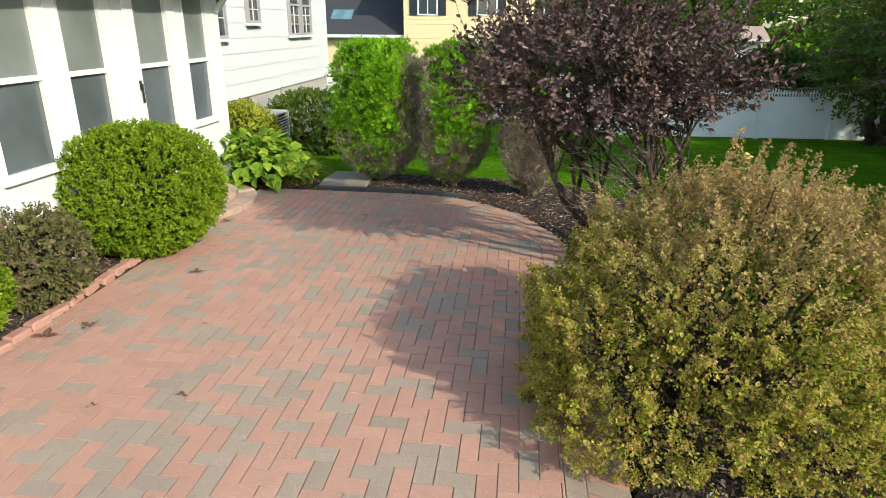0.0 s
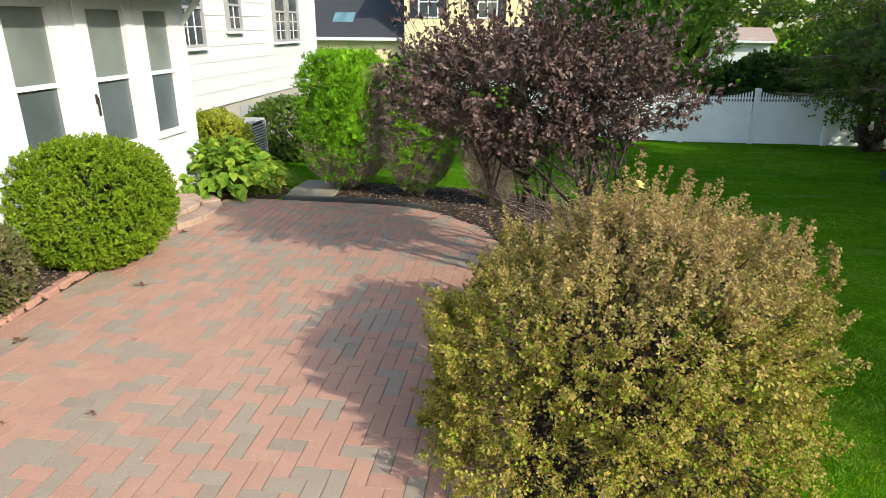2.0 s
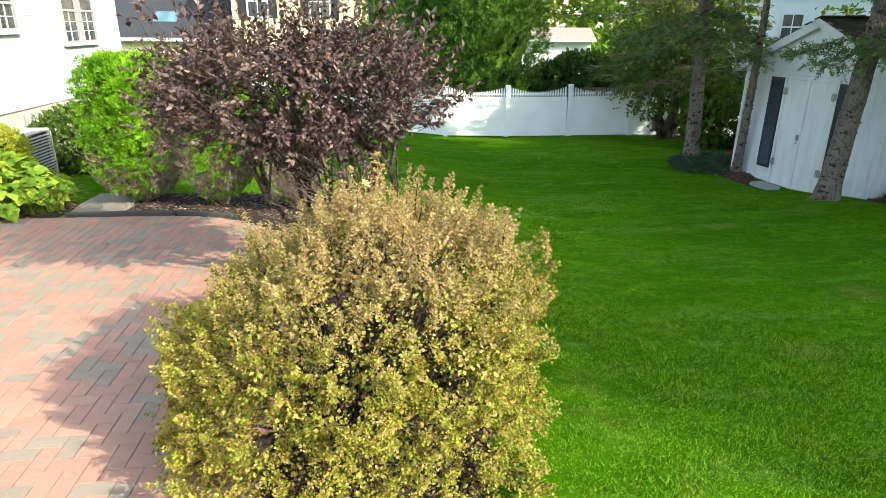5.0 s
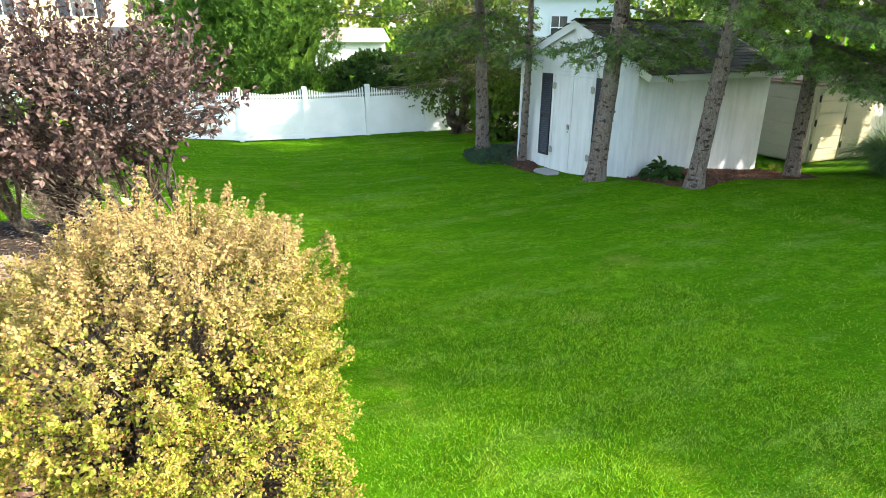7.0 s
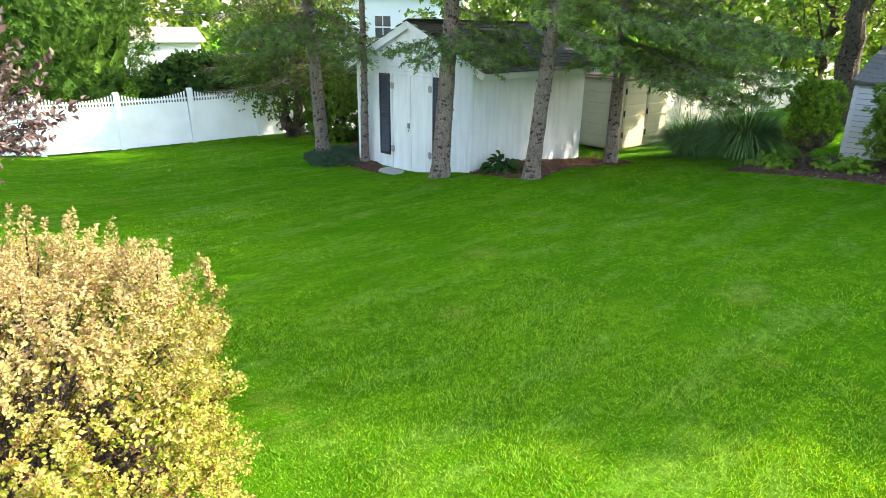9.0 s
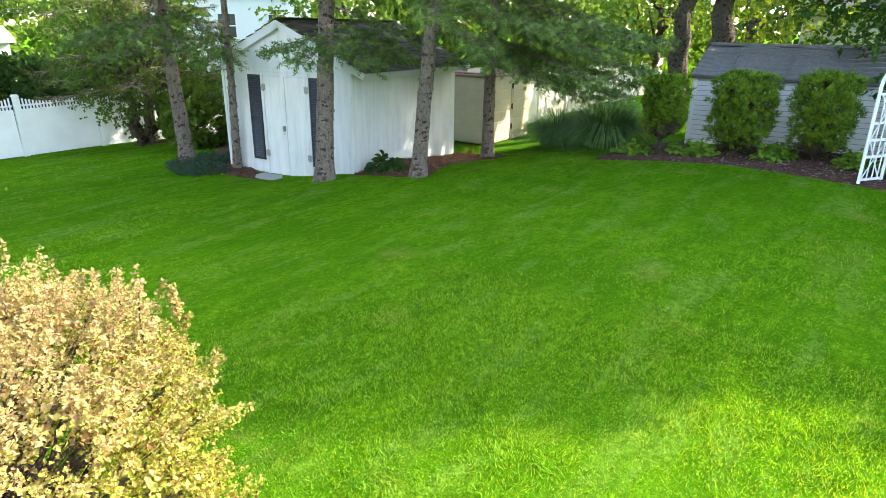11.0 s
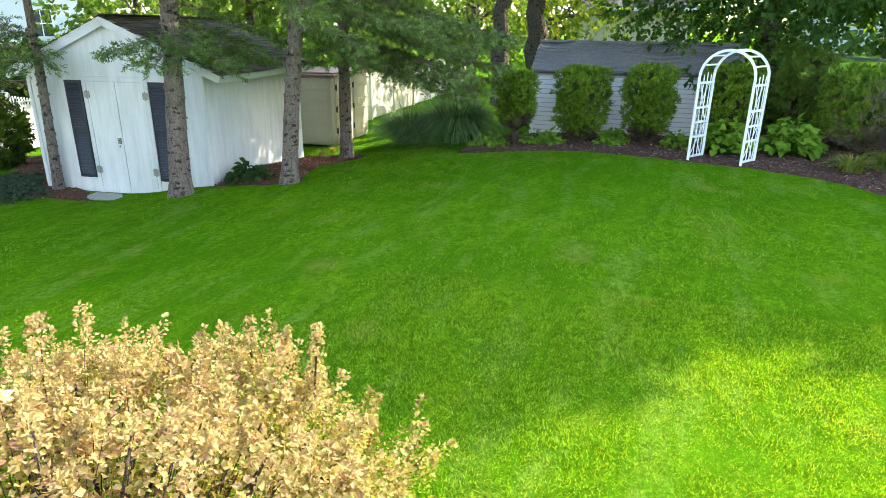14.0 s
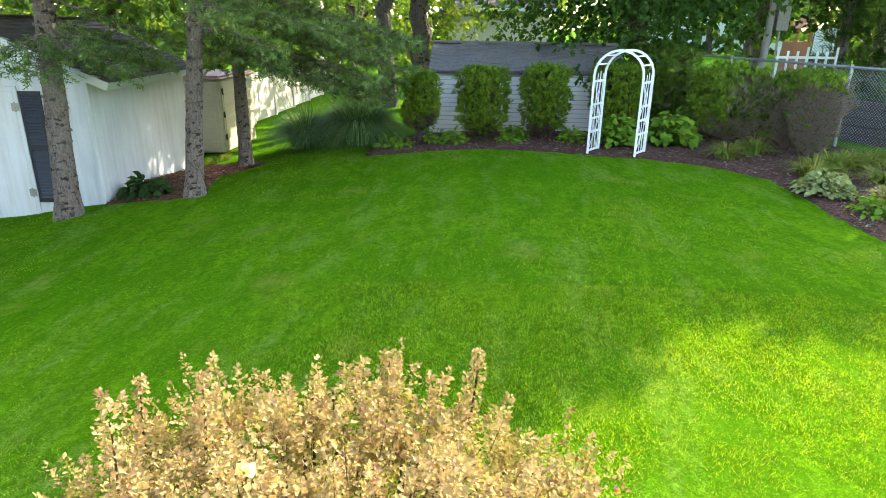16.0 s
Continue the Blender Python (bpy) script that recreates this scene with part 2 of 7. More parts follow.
M["resin_lid"] = plain("brown_resin_lid", (0.36, 0.20, 0.15), 0.55, 30, 0.15, 0.0006)
M["grey_resin"] = plain("pale_grey_resin_wall", (0.74, 0.73, 0.74), 0.6, 25, 0.06, 0.0008)
M["grey_lid"] = plain("dark_grey_resin_roof", (0.17, 0.16, 0.158), 0.75, 20, 0.35, 0.002)
M["cedar"] = plain("red_brown_wood", (0.30, 0.105, 0.05), 0.7, 30, 0.3, 0.002)
M["pole_wood"] = plain("grey_pole_wood", (0.36, 0.33, 0.30), 0.9, 30, 0.3, 0.004)
M["old_timber"] = plain("dark_weathered_timber", (0.10, 0.082, 0.072), 0.9, 30, 0.5, 0.006)
M["wire"] = plain("cable_sheath", (0.05, 0.05, 0.05), 0.6, 30, 0.1, 0.0)
M["ac"] = plain("grey_ac_cabinet", (0.36, 0.35, 0.33), 0.5, 40, 0.1, 0.0005)
# near-black colour standing in for the shade inside recesses and rooms
M["dark"] = plain("painted_recess_shade", (0.02, 0.02, 0.022), 0.8, 30, 0.2, 0.0)
M["clinker"] = plain("dry_leaf", (0.13, 0.06, 0.035), 0.8, 60, 0.4, 0.001)
M["flower"] = plain("yellow_petal", (0.85, 0.78, 0.30), 0.6, 60, 0.1, 0.0)


def shed_paint():
    k = Mat("weathered_white_paint", 0.7, spec=0.3)
    k.world_co()
    streak = k.noise(6.0, 5.0, 0.65, stretch=(1.6, 1.6, 0.16), lo=0.42, hi=0.72)
    wash = k.noise(1.4, 4.0, lo=0.4, hi=0.7)
    c = k.mix(k.math("MULTIPLY", wash, 0.5), (0.63, 0.65, 0.665), (0.48, 0.51, 0.53))
    c = k.mix(k.math("MULTIPLY", streak, 0.55), c, (0.40, 0.42, 0.42))
    chip = k.noise(28.0, 6.0, 0.7, lo=0.64, hi=0.70)
    c = k.mix(k.math("MULTIPLY", chip, 0.5), c, (0.33, 0.30, 0.27))
    k.base(c)
    k.bump(k.noise(60.0, 3.0), 0.002, 0.5).bump(streak, 0.003, 0.4)
    return k.m


def shingle_paint():
    k = Mat("mossy_dark_shingle", 0.95, spec=0.15)
    k.world_co()
    r = k.thing_random()
    c = k.ramp(r, [(0, (0.045, 0.042, 0.038)), (0.5, (0.075, 0.068, 0.058)), (1, (0.10, 0.09, 0.075))])
    moss = k.noise(2.2, 5.0, lo=0.48, hi=0.7)
    c = k.mix(k.math("MULTIPLY", moss, 0.6), c, (0.075, 0.085, 0.045))
    g = k.noise(260.0, 2.0)
    c = k.mix(k.math("MULTIPLY", g, 0.4), c, (0.13, 0.12, 0.11))
    k.base(c)
    k.bump(g, 0.003, 0.7)
    return k.m


def pane_material(name, tint, rough):
    k = Mat(name, rough, spec=0.9)
    k.world_co()
    n = k.noise(1.6, 3.0, 0.5, lo=0.4, hi=0.65)
    k.base(k.mix(n, tint, tuple(c * 0.7 for c in tint)))
    k.bump(k.noise(60.0, 2.0), 0.0004, 0.2)
    return k.m


M["shed_paint"] = shed_paint()
M["shingle"] = shingle_paint()
M["screen"] = pane_material("insect_screen_glass", (0.095, 0.115, 0.13), 0.22)
M["glass_dark"] = pane_material("dark_window_glass", (0.05, 0.06, 0.07), 0.06)
M["skylight"] = pane_material("skylight_glass", (0.12, 0.22, 0.26), 0.08)
M["spruce_bark"] = bark_material("spruce_bark", (0.052, 0.038, 0.032), (0.235, 0.19, 0.165), (0.30, 0.28, 0.24))
M["twig_bark"] = bark_material("grey_brown_twig", (0.035, 0.024, 0.019), (0.095, 0.072, 0.058), (0.19, 0.18, 0.15))
M["dead_twig"] = bark_material("dead_grey_twig", (0.15, 0.11, 0.085), (0.36, 0.285, 0.235))
M["bush_leaf"] = leaf_material("gold_green_spirea_leaf", [(0.0, (0.06, 0.034, 0.018)), (0.18, (0.22, 0.11, 0.045)), (0.32, (0.16, 0.22, 0.020)),
                                                         (0.46, (0.31, 0.34, 0.050)), (0.60, (0.42, 0.35, 0.095)), (0.74, (0.42, 0.27, 0.12)), (0.86, (0.26, 0.30, 0.04)), (1.0, (0.08, 0.09, 0.016))], 0.32, 0.6, 13.0, glow=(1.15, 1.08, 0.7), sway=0.62, aged=(0.97, 1.34, (0.415, 0.272, 0.178)))
M["box_leaf"] = leaf_material("boxwood_leaf", [(0.0, (0.075, 0.14, 0.010)), (0.5, (0.15, 0.235, 0.016)), (1.0, (0.26, 0.33, 0.03))], 0.3, 0.4, 4.0)
M["plum_leaf"] = leaf_material("dark_plum_leaf", [(0.0, (0.028, 0.016, 0.016)), (0.4, (0.074, 0.044, 0.042)), (0.75, (0.15, 0.098, 0.086)), (1.0, (0.31, 0.245, 0.205))], 0.18, 0.45, 6.0, 0.35, (1.2, 0.8, 0.8))
M["thuja_leaf"] = leaf_material("bright_arborvitae_spray", [(0.0, (0.045, 0.135, 0.008)), (0.5, (0.115, 0.27, 0.012)), (1.0, (0.22, 0.41, 0.022))], 0.16, 0.6, 9.0)
M["yew_leaf"] = leaf_material("yew_spray", [(0.0, (0.022, 0.045, 0.010)), (0.4, (0.085, 0.155, 0.018)), (0.8, (0.22, 0.34, 0.03)), (1.0, (0.15, 0.12, 0.05))], 0.25, 0.6, 9.0, sway=0.45)
M["thuja_dark"] = leaf_material("dark_arborvitae_spray", [(0.0, (0.045, 0.085, 0.014)), (0.5, (0.085, 0.15, 0.022)), (1.0, (0.15, 0.22, 0.035))], 0.25, 0.6, 2.0)
M["thuja_dead"] = leaf_material("browned_arborvitae_spray", [(0.0, (0.14, 0.095, 0.068)), (0.6, (0.27, 0.20, 0.155)), (1.0, (0.12, 0.12, 0.05))], 0.2, 0.8, 4.0)
M["thuja_mid"] = leaf_material("green_arborvitae_spray", [(0.0, (0.020, 0.052, 0.011)), (0.5, (0.052, 0.118, 0.018)), (1.0, (0.125, 0.22, 0.03))], 0.15, 0.6, 3.5)
M["hedge_leaf"] = leaf_material("green_hedge_leaf", [(0.0, (0.045, 0.085, 0.018)), (0.5, (0.085, 0.145, 0.028)), (1.0, (0.14, 0.20, 0.05))], 0.3, 0.45, 3.0)
M["gold_leaf"] = leaf_material("yellow_green_shrub_leaf", [(0.0, (0.14, 0.19, 0.02)), (0.5, (0.27, 0.31, 0.035)), (1.0, (0.42, 0.40, 0.08))], 0.3, 0.5, 3.0)
M["dark_shrub"] = leaf_material("dark_red_green_shrub_leaf", [(0.0, (0.07, 0.045, 0.038)), (0.5, (0.10, 0.12, 0.035)), (1.0, (0.24, 0.16, 0.13))], 0.25, 0.5, 4.0)
M["hosta_leaf"] = leaf_material("hosta_leaf", [(0.0, (0.06, 0.13, 0.02)), (0.5, (0.15, 0.26, 0.03)), (0.85, (0.29, 0.38, 0.05)), (1.0, (0.46, 0.42, 0.06))], 0.3, 0.4, 6.0)
M["hosta_dark"] = leaf_material("shaded_hosta_leaf", [(0.0, (0.075, 0.17, 0.018)), (0.6, (0.15, 0.28, 0.03)), (1.0, (0.26, 0.36, 0.05))], 0.35, 0.4, 2.0)
M["hosta_edge"] = leaf_material("pale_variegated_leaf", [(0.0, (0.12, 0.17, 0.05)), (0.5, (0.22, 0.26, 0.10)), (1.0, (0.40, 0.41, 0.22))], 0.3, 0.45, 3.0)
M["grass_leaf"] = leaf_material("ornamental_grass_blade", [(0.0, (0.03, 0.075, 0.025)), (0.55, (0.09, 0.18, 0.06)), (0.85, (0.18, 0.30, 0.11)), (1.0, (0.46, 0.52, 0.30))], 0.25, 0.45, 3.0, sway=0.2)
M["plume"] = leaf_material("tan_grass_plume", [(0.0, (0.26, 0.20, 0.15)), (1.0, (0.44, 0.36, 0.29))], 0.3, 0.8, 3.0)
M["lily_leaf"] = leaf_material("daylily_blade", [(0.0, (0.08, 0.14, 0.02)), (0.6, (0.16, 0.21, 0.04)), (0.9, (0.34, 0.27, 0.07)), (1.0, (0.40, 0.30, 0.12))], 0.3, 0.5, 2.0)
M["needle"] = leaf_material("blue_green_spruce_needle", [(0.0, (0.028, 0.055, 0.014)), (0.4, (0.085, 0.15, 0.042)), (0.72, (0.16, 0.25, 0.068)), (1.0, (0.31, 0.41, 0.145))], 0.2, 0.55, 4.0, sway=0.25)
M["olive_needle"] = leaf_material("olive_conifer_needle", [(0.0, (0.05, 0.065, 0.02)), (0.5, (0.09, 0.105, 0.03)), (1.0, (0.19, 0.17, 0.05))], 0.2, 0.6, 1.5)
M["maple_leaf"] = leaf_material("dark_maple_leaf", [(0.0, (0.022, 0.055, 0.014)), (0.55, (0.045, 0.10, 0.022)), (1.0, (0.11, 0.18, 0.03))], 0.35, 0.45, 0.8)
M["far_dark"] = leaf_material("dark_shrub_leaf", [(0.0, (0.022, 0.05, 0.014)), (0.5, (0.04, 0.085, 0.022)), (1.0, (0.085, 0.13, 0.04))], 0.25, 0.6, 1.2)
M["far_leaf"] = leaf_material("far_tree_leaf", [(0.0, (0.05, 0.10, 0.02)), (0.6, (0.11, 0.18, 0.03)), (1.0, (0.26, 0.30, 0.05))], 0.35, 0.6, 0.35)
M["autumn_leaf"] = leaf_material("yellow_green_tree_leaf", [(0.0, (0.09, 0.14, 0.02)), (0.6, (0.17, 0.22, 0.03)), (1.0, (0.30, 0.28, 0.05))], 0.35, 0.6, 0.5)
M["furrow_bark"] = bark_material("furrowed_dark_bark", (0.028, 0.021, 0.018), (0.13, 0.105, 0.09))
M["ivy_leaf"] = leaf_material("blue_green_groundcover_leaf", [(0.0, (0.025, 0.05, 0.028)), (1.0, (0.07, 0.115, 0.065))], 0.2, 0.45, 3.0)


# ---- mesh helpers ----
def np_mesh(name, verts, tris, smooth=False):
    """A mesh of triangles from arrays that were computed."""
    me = bpy.data.meshes.new(name)
    n, m = len(verts), len(tris)
    me.vertices.add(n)
    me.vertices.foreach_set("co", np.asarray(verts, np.float32).ravel())
    me.loops.add(3 * m)
    me.loops.foreach_set("vertex_index", np.asarray(tris, np.int32).ravel())
    me.polygons.add(m)
    me.polygons.foreach_set("loop_start", np.arange(0, 3 * m, 3, dtype=np.int32))
    me.update(calc_edges=True)
    me.polygons.foreach_set("use_smooth", np.full(m, smooth, bool))
    return me


def thing(name, at, label, category, group="", kind="", turn=0.0):
    """A thing's base: an Empty that its parts hang from."""
    ob = new(name)
    ob.empty_display_size = 0.1
    ob.matrix_world = pose(*at, 0, 0, turn)
    return tagged(ob, label, category, group, kind)


def hang(name, me, material, parent, label="", m=None):
    """A mesh as one part under a thing, in the thing's own coordinates."""
    ob = new(name, me)
    if material is not None and not me.materials:
        me.materials.append(material)
    if parent is not None:
        ob.parent = parent
    if m is not None:
        ob.matrix_basis = m
    return tagged(ob, label)


def part(name, bm, material, parent, label="", m=None, bevel=0.0, smooth=False):
    if bevel:
        bmesh.ops.bevel(bm, geom=bm.edges[:], offset=bevel, segments=1, affect="EDGES", clamp_overlap=True)
    me = bpy.data.meshes.new(name)
    bm.to_mesh(me)
    bm.free()
    if smooth:
        me.polygons.foreach_set("use_smooth", np.ones(len(me.polygons), bool))
    return hang(name, me, material, parent, label, m)


def box(bm, lo, hi, m=None):
    """A box between two corners, added to bm."""
    c = [(a + b) / 2 for a, b in zip(lo, hi)]
    t = Matrix.Translation(c) @ Matrix.Diagonal((*[abs(b - a) for a, b in zip(lo, hi)], 1))
    bmesh.ops.create_cube(bm, size=1, matrix=(m @ t) if m is not None else t)
    return bm


def boxed(lo, hi, m=None):
    return box(bmesh.new(), lo, hi, m)


def prism(bm, outline, z0, z1, m=None):
    """An upright prism over a flat outline."""
    m = m or Matrix()
    a = [bm.verts.new(m @ Vector((x, y, z0))) for x, y in outline]
    b = [bm.verts.new(m @ Vector((x, y, z1))) for x, y in outline]
    n = len(outline)
    bm.faces.new(b)
    bm.faces.new(a[::-1])
    for i in range(n):
        bm.faces.new((a[i], a[(i + 1) % n], b[(i + 1) % n], b[i]))
    bmesh.ops.recalc_face_normals(bm, faces=bm.faces[:])
    return bm


def tube_arrays(pts, radii, sides=7, knobs=0.0):
    """Vertices and triangles of a tapering tube along points."""
    pts, radii = np.asarray(pts, float), np.asarray(radii, float)
    n = len(pts)
    d = np.gradient(pts, axis=0)
    d /= np.linalg.norm(d, axis=1)[:, None] + 1e-9
    ref = np.where(np.abs(d[:, 2:3]) > 0.9, np.array([[1.0, 0, 0]]), np.array([[0, 0, 1.0]]))
    u = np.cross(d, ref)
    u /= np.linalg.norm(u, axis=1)[:, None] + 1e-9
    v = np.cross(d, u)
    a = np.linspace(0, 2 * np.pi, sides, endpoint=False)
    rr = radii[:, None] * (1 + knobs * rng.standard_normal((n, sides)))
    ring = pts[:, None] + rr[..., None] * (np.cos(a)[None, :, None] * u[:, None] + np.sin(a)[None, :, None] * v[:, None])
    V = ring.reshape(-1, 3)
    i, j = np.meshgrid(np.arange(n - 1), np.arange(sides), indexing="ij")
    p, q = i * sides + j, i * sides + (j + 1) % sides
    T = np.concatenate([np.stack([p, q, q + sides], -1).reshape(-1, 3), np.stack([p, q + sides, p + sides], -1).reshape(-1, 3)])
    cap = np.array([[(n - 1) * sides + k, (n - 1) * sides + (k + 1) % sides, (n - 1) * sides] for k in range(1, sides - 1)])
    return V, np.concatenate([T, cap])


def join_arrays(parts):
    V, T, o = [], [], 0
    for v, t in parts:
        V.append(v)
        T.append(t + o)
        o += len(v)
    return np.concatenate(V), np.concatenate(T)


def unit(a):
    return a / (np.linalg.norm(a, axis=-1, keepdims=True) + 1e-9)


LEAF_FOLD = (np.array([(0, 0, 0), (-0.5, 0.45, 0.10), (0, 1, -0.08), (0.5, 0.45, 0.10)], float), np.array([(0, 2, 1), (0, 3, 2)]))
LEAF_BROAD = (np.array([(0, 0, 0), (-0.42, 0.25, 0.07), (-0.46, 0.58, 0.05), (0, 1, -0.14), (0.46, 0.58, 0.05), (0.42, 0.25, 0.07), (0, 0.5, -0.03)], float),
              np.array([(0, 6, 1), (1, 6, 2), (2, 6, 3), (3, 6, 4), (4, 6, 5), (5, 6, 0)]))


def comb_shape(needles=4):
    """A flat twig of needles: short spikes on both sides of one spine, one at the tip."""
    V, T = [(0, 0.02 + 0.74 * i / needles, 0) for i in range(needles + 1)], []
    for i in range(needles):
        T.append((i, i + 1, len(V)))
        V.append((0.5 if i % 2 else -0.5, V[i][1] + 0.34, 0.05))
    T.append((needles - 1, needles, len(V)))
    V.append((0.05, 1.05, 0))
    return np.array(V, float), np.array(T)


LEAF_COMB = comb_shape()
LEAF_TRI = (np.array([(0, 0, 0), (-0.5, 0.72, 0.06), (-0.12, 0.40, 0), (0, 1, -0.06), (0.12, 0.40, 0), (0.5, 0.72, 0.06)], float),
            np.array([(0, 2, 1), (2, 4, 3), (0, 5, 4)]))
LEAF_ROUND = (np.array([(0, 0, 0), (-0.46, 0.40, 0.08), (-0.30, 0.85, 0.02), (0.30, 0.90, 0.0), (0.46, 0.42, 0.08)], float), np.array([(0, 2, 1), (0, 3, 2), (0, 4, 3)]))


def leaf_arrays(P, along, up, length, width, shape=LEAF_FOLD):
    """One leaf at each point: along its stem direction, its face towards up."""
    along = unit(along)
    side = unit(np.cross(along, up))
    nrm = np.cross(side, along)
    tv, tf = shape
    L = np.broadcast_to(np.asarray(length, float), (len(P),))[:, None, None]
    W = np.broadcast_to(np.asarray(width, float), (len(P),))[:, None, None]
    V = (P[:, None] + side[:, None] * tv[None, :, 0:1] * W + along[:, None] * tv[None, :, 1:2] * L + nrm[:, None] * tv[None, :, 2:3] * L)
    T = tf[None] + (np.arange(len(P)) * len(tv))[:, None, None]
    return V.reshape(-1, 3), T.reshape(-1, 3)


def rand_dirs(n):
    return unit(rng.standard_normal((n, 3)))


def lumps(P, scale, seed=0.0):
    """Smooth random field in about -1..1, for uneven outlines."""
    a = np.zeros(len(P))
    for k, (w, s) in enumerate(((1.0, 1.0), (0.6, 2.1), (0.35, 4.3))):
        q = P * scale * s + seed + 11.3 * k
        a += w * np.sin(q[:, 0] * 1.7 + 2 * np.sin(q[:, 1] * 1.1 + k)) * np.sin(q[:, 1] * 1.9 + 1.3 * np.sin(q[:, 2] * 1.3)) * np.cos(q[:, 2] * 1.6 + np.sin(q[:, 0]))
    return a


def sprig_leaves(P, D, per, stem, length, width, spread=0.9, shape=LEAF_FOLD, lift=0.3):
    """Short shoots at P along D, each with leaves set round it."""
    n = len(P)
    t = rng.uniform(0.1, 1.0, (n, per))
    base = P[:, None] + D[:, None] * (t * stem)[..., None]
    out = unit(rng.standard_normal((n, per, 3)))
    al = unit(out * spread + D[:, None] * (0.6 + 0.5 * t[..., None]))
    up = unit(rng.standard_normal((n, per, 3)) * 0.6 + np.array([0, 0, 1.0]) * lift + D[:, None])
    k = rng.uniform(0.65, 1.25, n * per)
    return leaf_arrays(base.reshape(-1, 3), al.reshape(-1, 3), up.reshape(-1, 3), length * k, width * k, shape)


def twig_arrays(A, B, r):
    """Thin straight twigs from A to B, three-sided."""
    d = unit(B - A)
    u = unit(np.cross(d, np.array([0.31, 0.77, 0.55])))
    v = np.cross(d, u)
    r = np.broadcast_to(np.asarray(r, float), (len(A),))[:, None]
    V, n = [], len(A)
    for k in range(3):
        a = 2 * math.pi * k / 3
        o = (math.cos(a) * u + math.sin(a) * v) * r
        V += [A + o, B + o * 0.35]
    V = np.stack(V, 1)
    tf = np.array([(0, 2, 3), (0, 3, 1), (2, 4, 5), (2, 5, 3), (4, 0, 1), (4, 1, 5)])
    return V.reshape(-1, 3), (tf[None] + (np.arange(n) * 6)[:, None, None]).reshape(-1, 3)


# ---- ground ----
PX0, PX1, PY0, PY1 = -3.36, 0.58, -2.5, 7.60        # the patio's outer rectangle
CR = 2.05                                            # radius of its rounded far corner


def patio_outline(inset, steps=16, left=None):
    """The patio's edge, anticlockwise, set in by some metres; only the far right corner is round."""
    x0, x1, y0, y1, r = PX0 + (inset if left is None else left), PX1 - inset, PY0 + inset, PY1 - inset, CR - inset
    pts = [(x0, y0), (x1, y0)]
    for i in range(steps + 1):
        a = math.pi / 2 * i / steps
        pts.append((x1 - r + r * math.cos(a), y1 - r + r * math.sin(a)))
    return pts + [(x0, y1)]


def inside(px, py, poly):
    """Which points lie inside a polygon."""
    px, py = np.asarray(px, float), np.asarray(py, float)
    hit = np.zeros(px.shape, bool)
    n = len(poly)
    for i in range(n):
        (x1, y1), (x2, y2) = poly[i], poly[(i + 1) % n]
        if y1 == y2:
            continue
        hit ^= ((y1 > py) != (y2 > py)) & (px < (x2 - x1) * (py - y1) / (y2 - y1) + x1)
    return hit


def edge_distance(px, py, poly):
    best = np.full(np.shape(px), 1e9)
    for (x1, y1), (x2, y2) in zip(poly, poly[1:] + poly[:1]):
        dx, dy = x2 - x1, y2 - y1
        t = np.clip(((px - x1) * dx + (py - y1) * dy) / (dx * dx + dy * dy + 1e-12), 0, 1)
        best = np.minimum(best, np.hypot(px - x1 - t * dx, py - y1 - t * dy))
    return best


def steps_between(lo, hi, near_lo, near_hi, fine):
    mid = list(np.arange(near_lo, near_hi + 1e-6, fine))
    out_hi = [near_hi + fine * 1.5 * (1.45 ** k) * 2 for k in range(40)]
    out_lo = [near_lo - fine * 1.5 * (1.45 ** k) * 2 for k in range(40)]
    return np.array([v for v in out_lo[::-1] if v > lo] + mid + [v for v in out_hi if v < hi])


def build_ground():
    xs, ys = steps_between(-1500, 1500, -8, 20, 0.25), steps_between(-1500, 1500, -8, 24, 0.25)
    X, Y = np.meshgrid(xs, ys, indexing="ij")
    Z = ground_z(X, Y) + 0.012 * lumps(np.stack([X.ravel(), Y.ravel(), 0 * X.ravel()], 1), 0.35).reshape(X.shape)
    Z = np.where(inside(X, Y, patio_outline(0.04)), -0.16, Z)
    Z = np.where((X < -3.4) & (X > -9) & (Y < 6.9) & (Y > -4), -0.06, Z)
    n, m = X.shape
    i, j = np.meshgrid(np.arange(n - 1), np.arange(m - 1), indexing="ij")
    p = (i * m + j).ravel()
    T = np.concatenate([np.stack([p, p + m, p + m + 1], 1), np.stack([p, p + m + 1, p + 1], 1)])
    me = np_mesh("ground", np.stack([X.ravel(), Y.ravel(), Z.ravel()], 1), T, True)
    me.materials.append(M["lawn"])
    tagged(new("ground", me), "mown green lawn sloping gently to the fence", "lawn", kind="structure")


BEDS = []


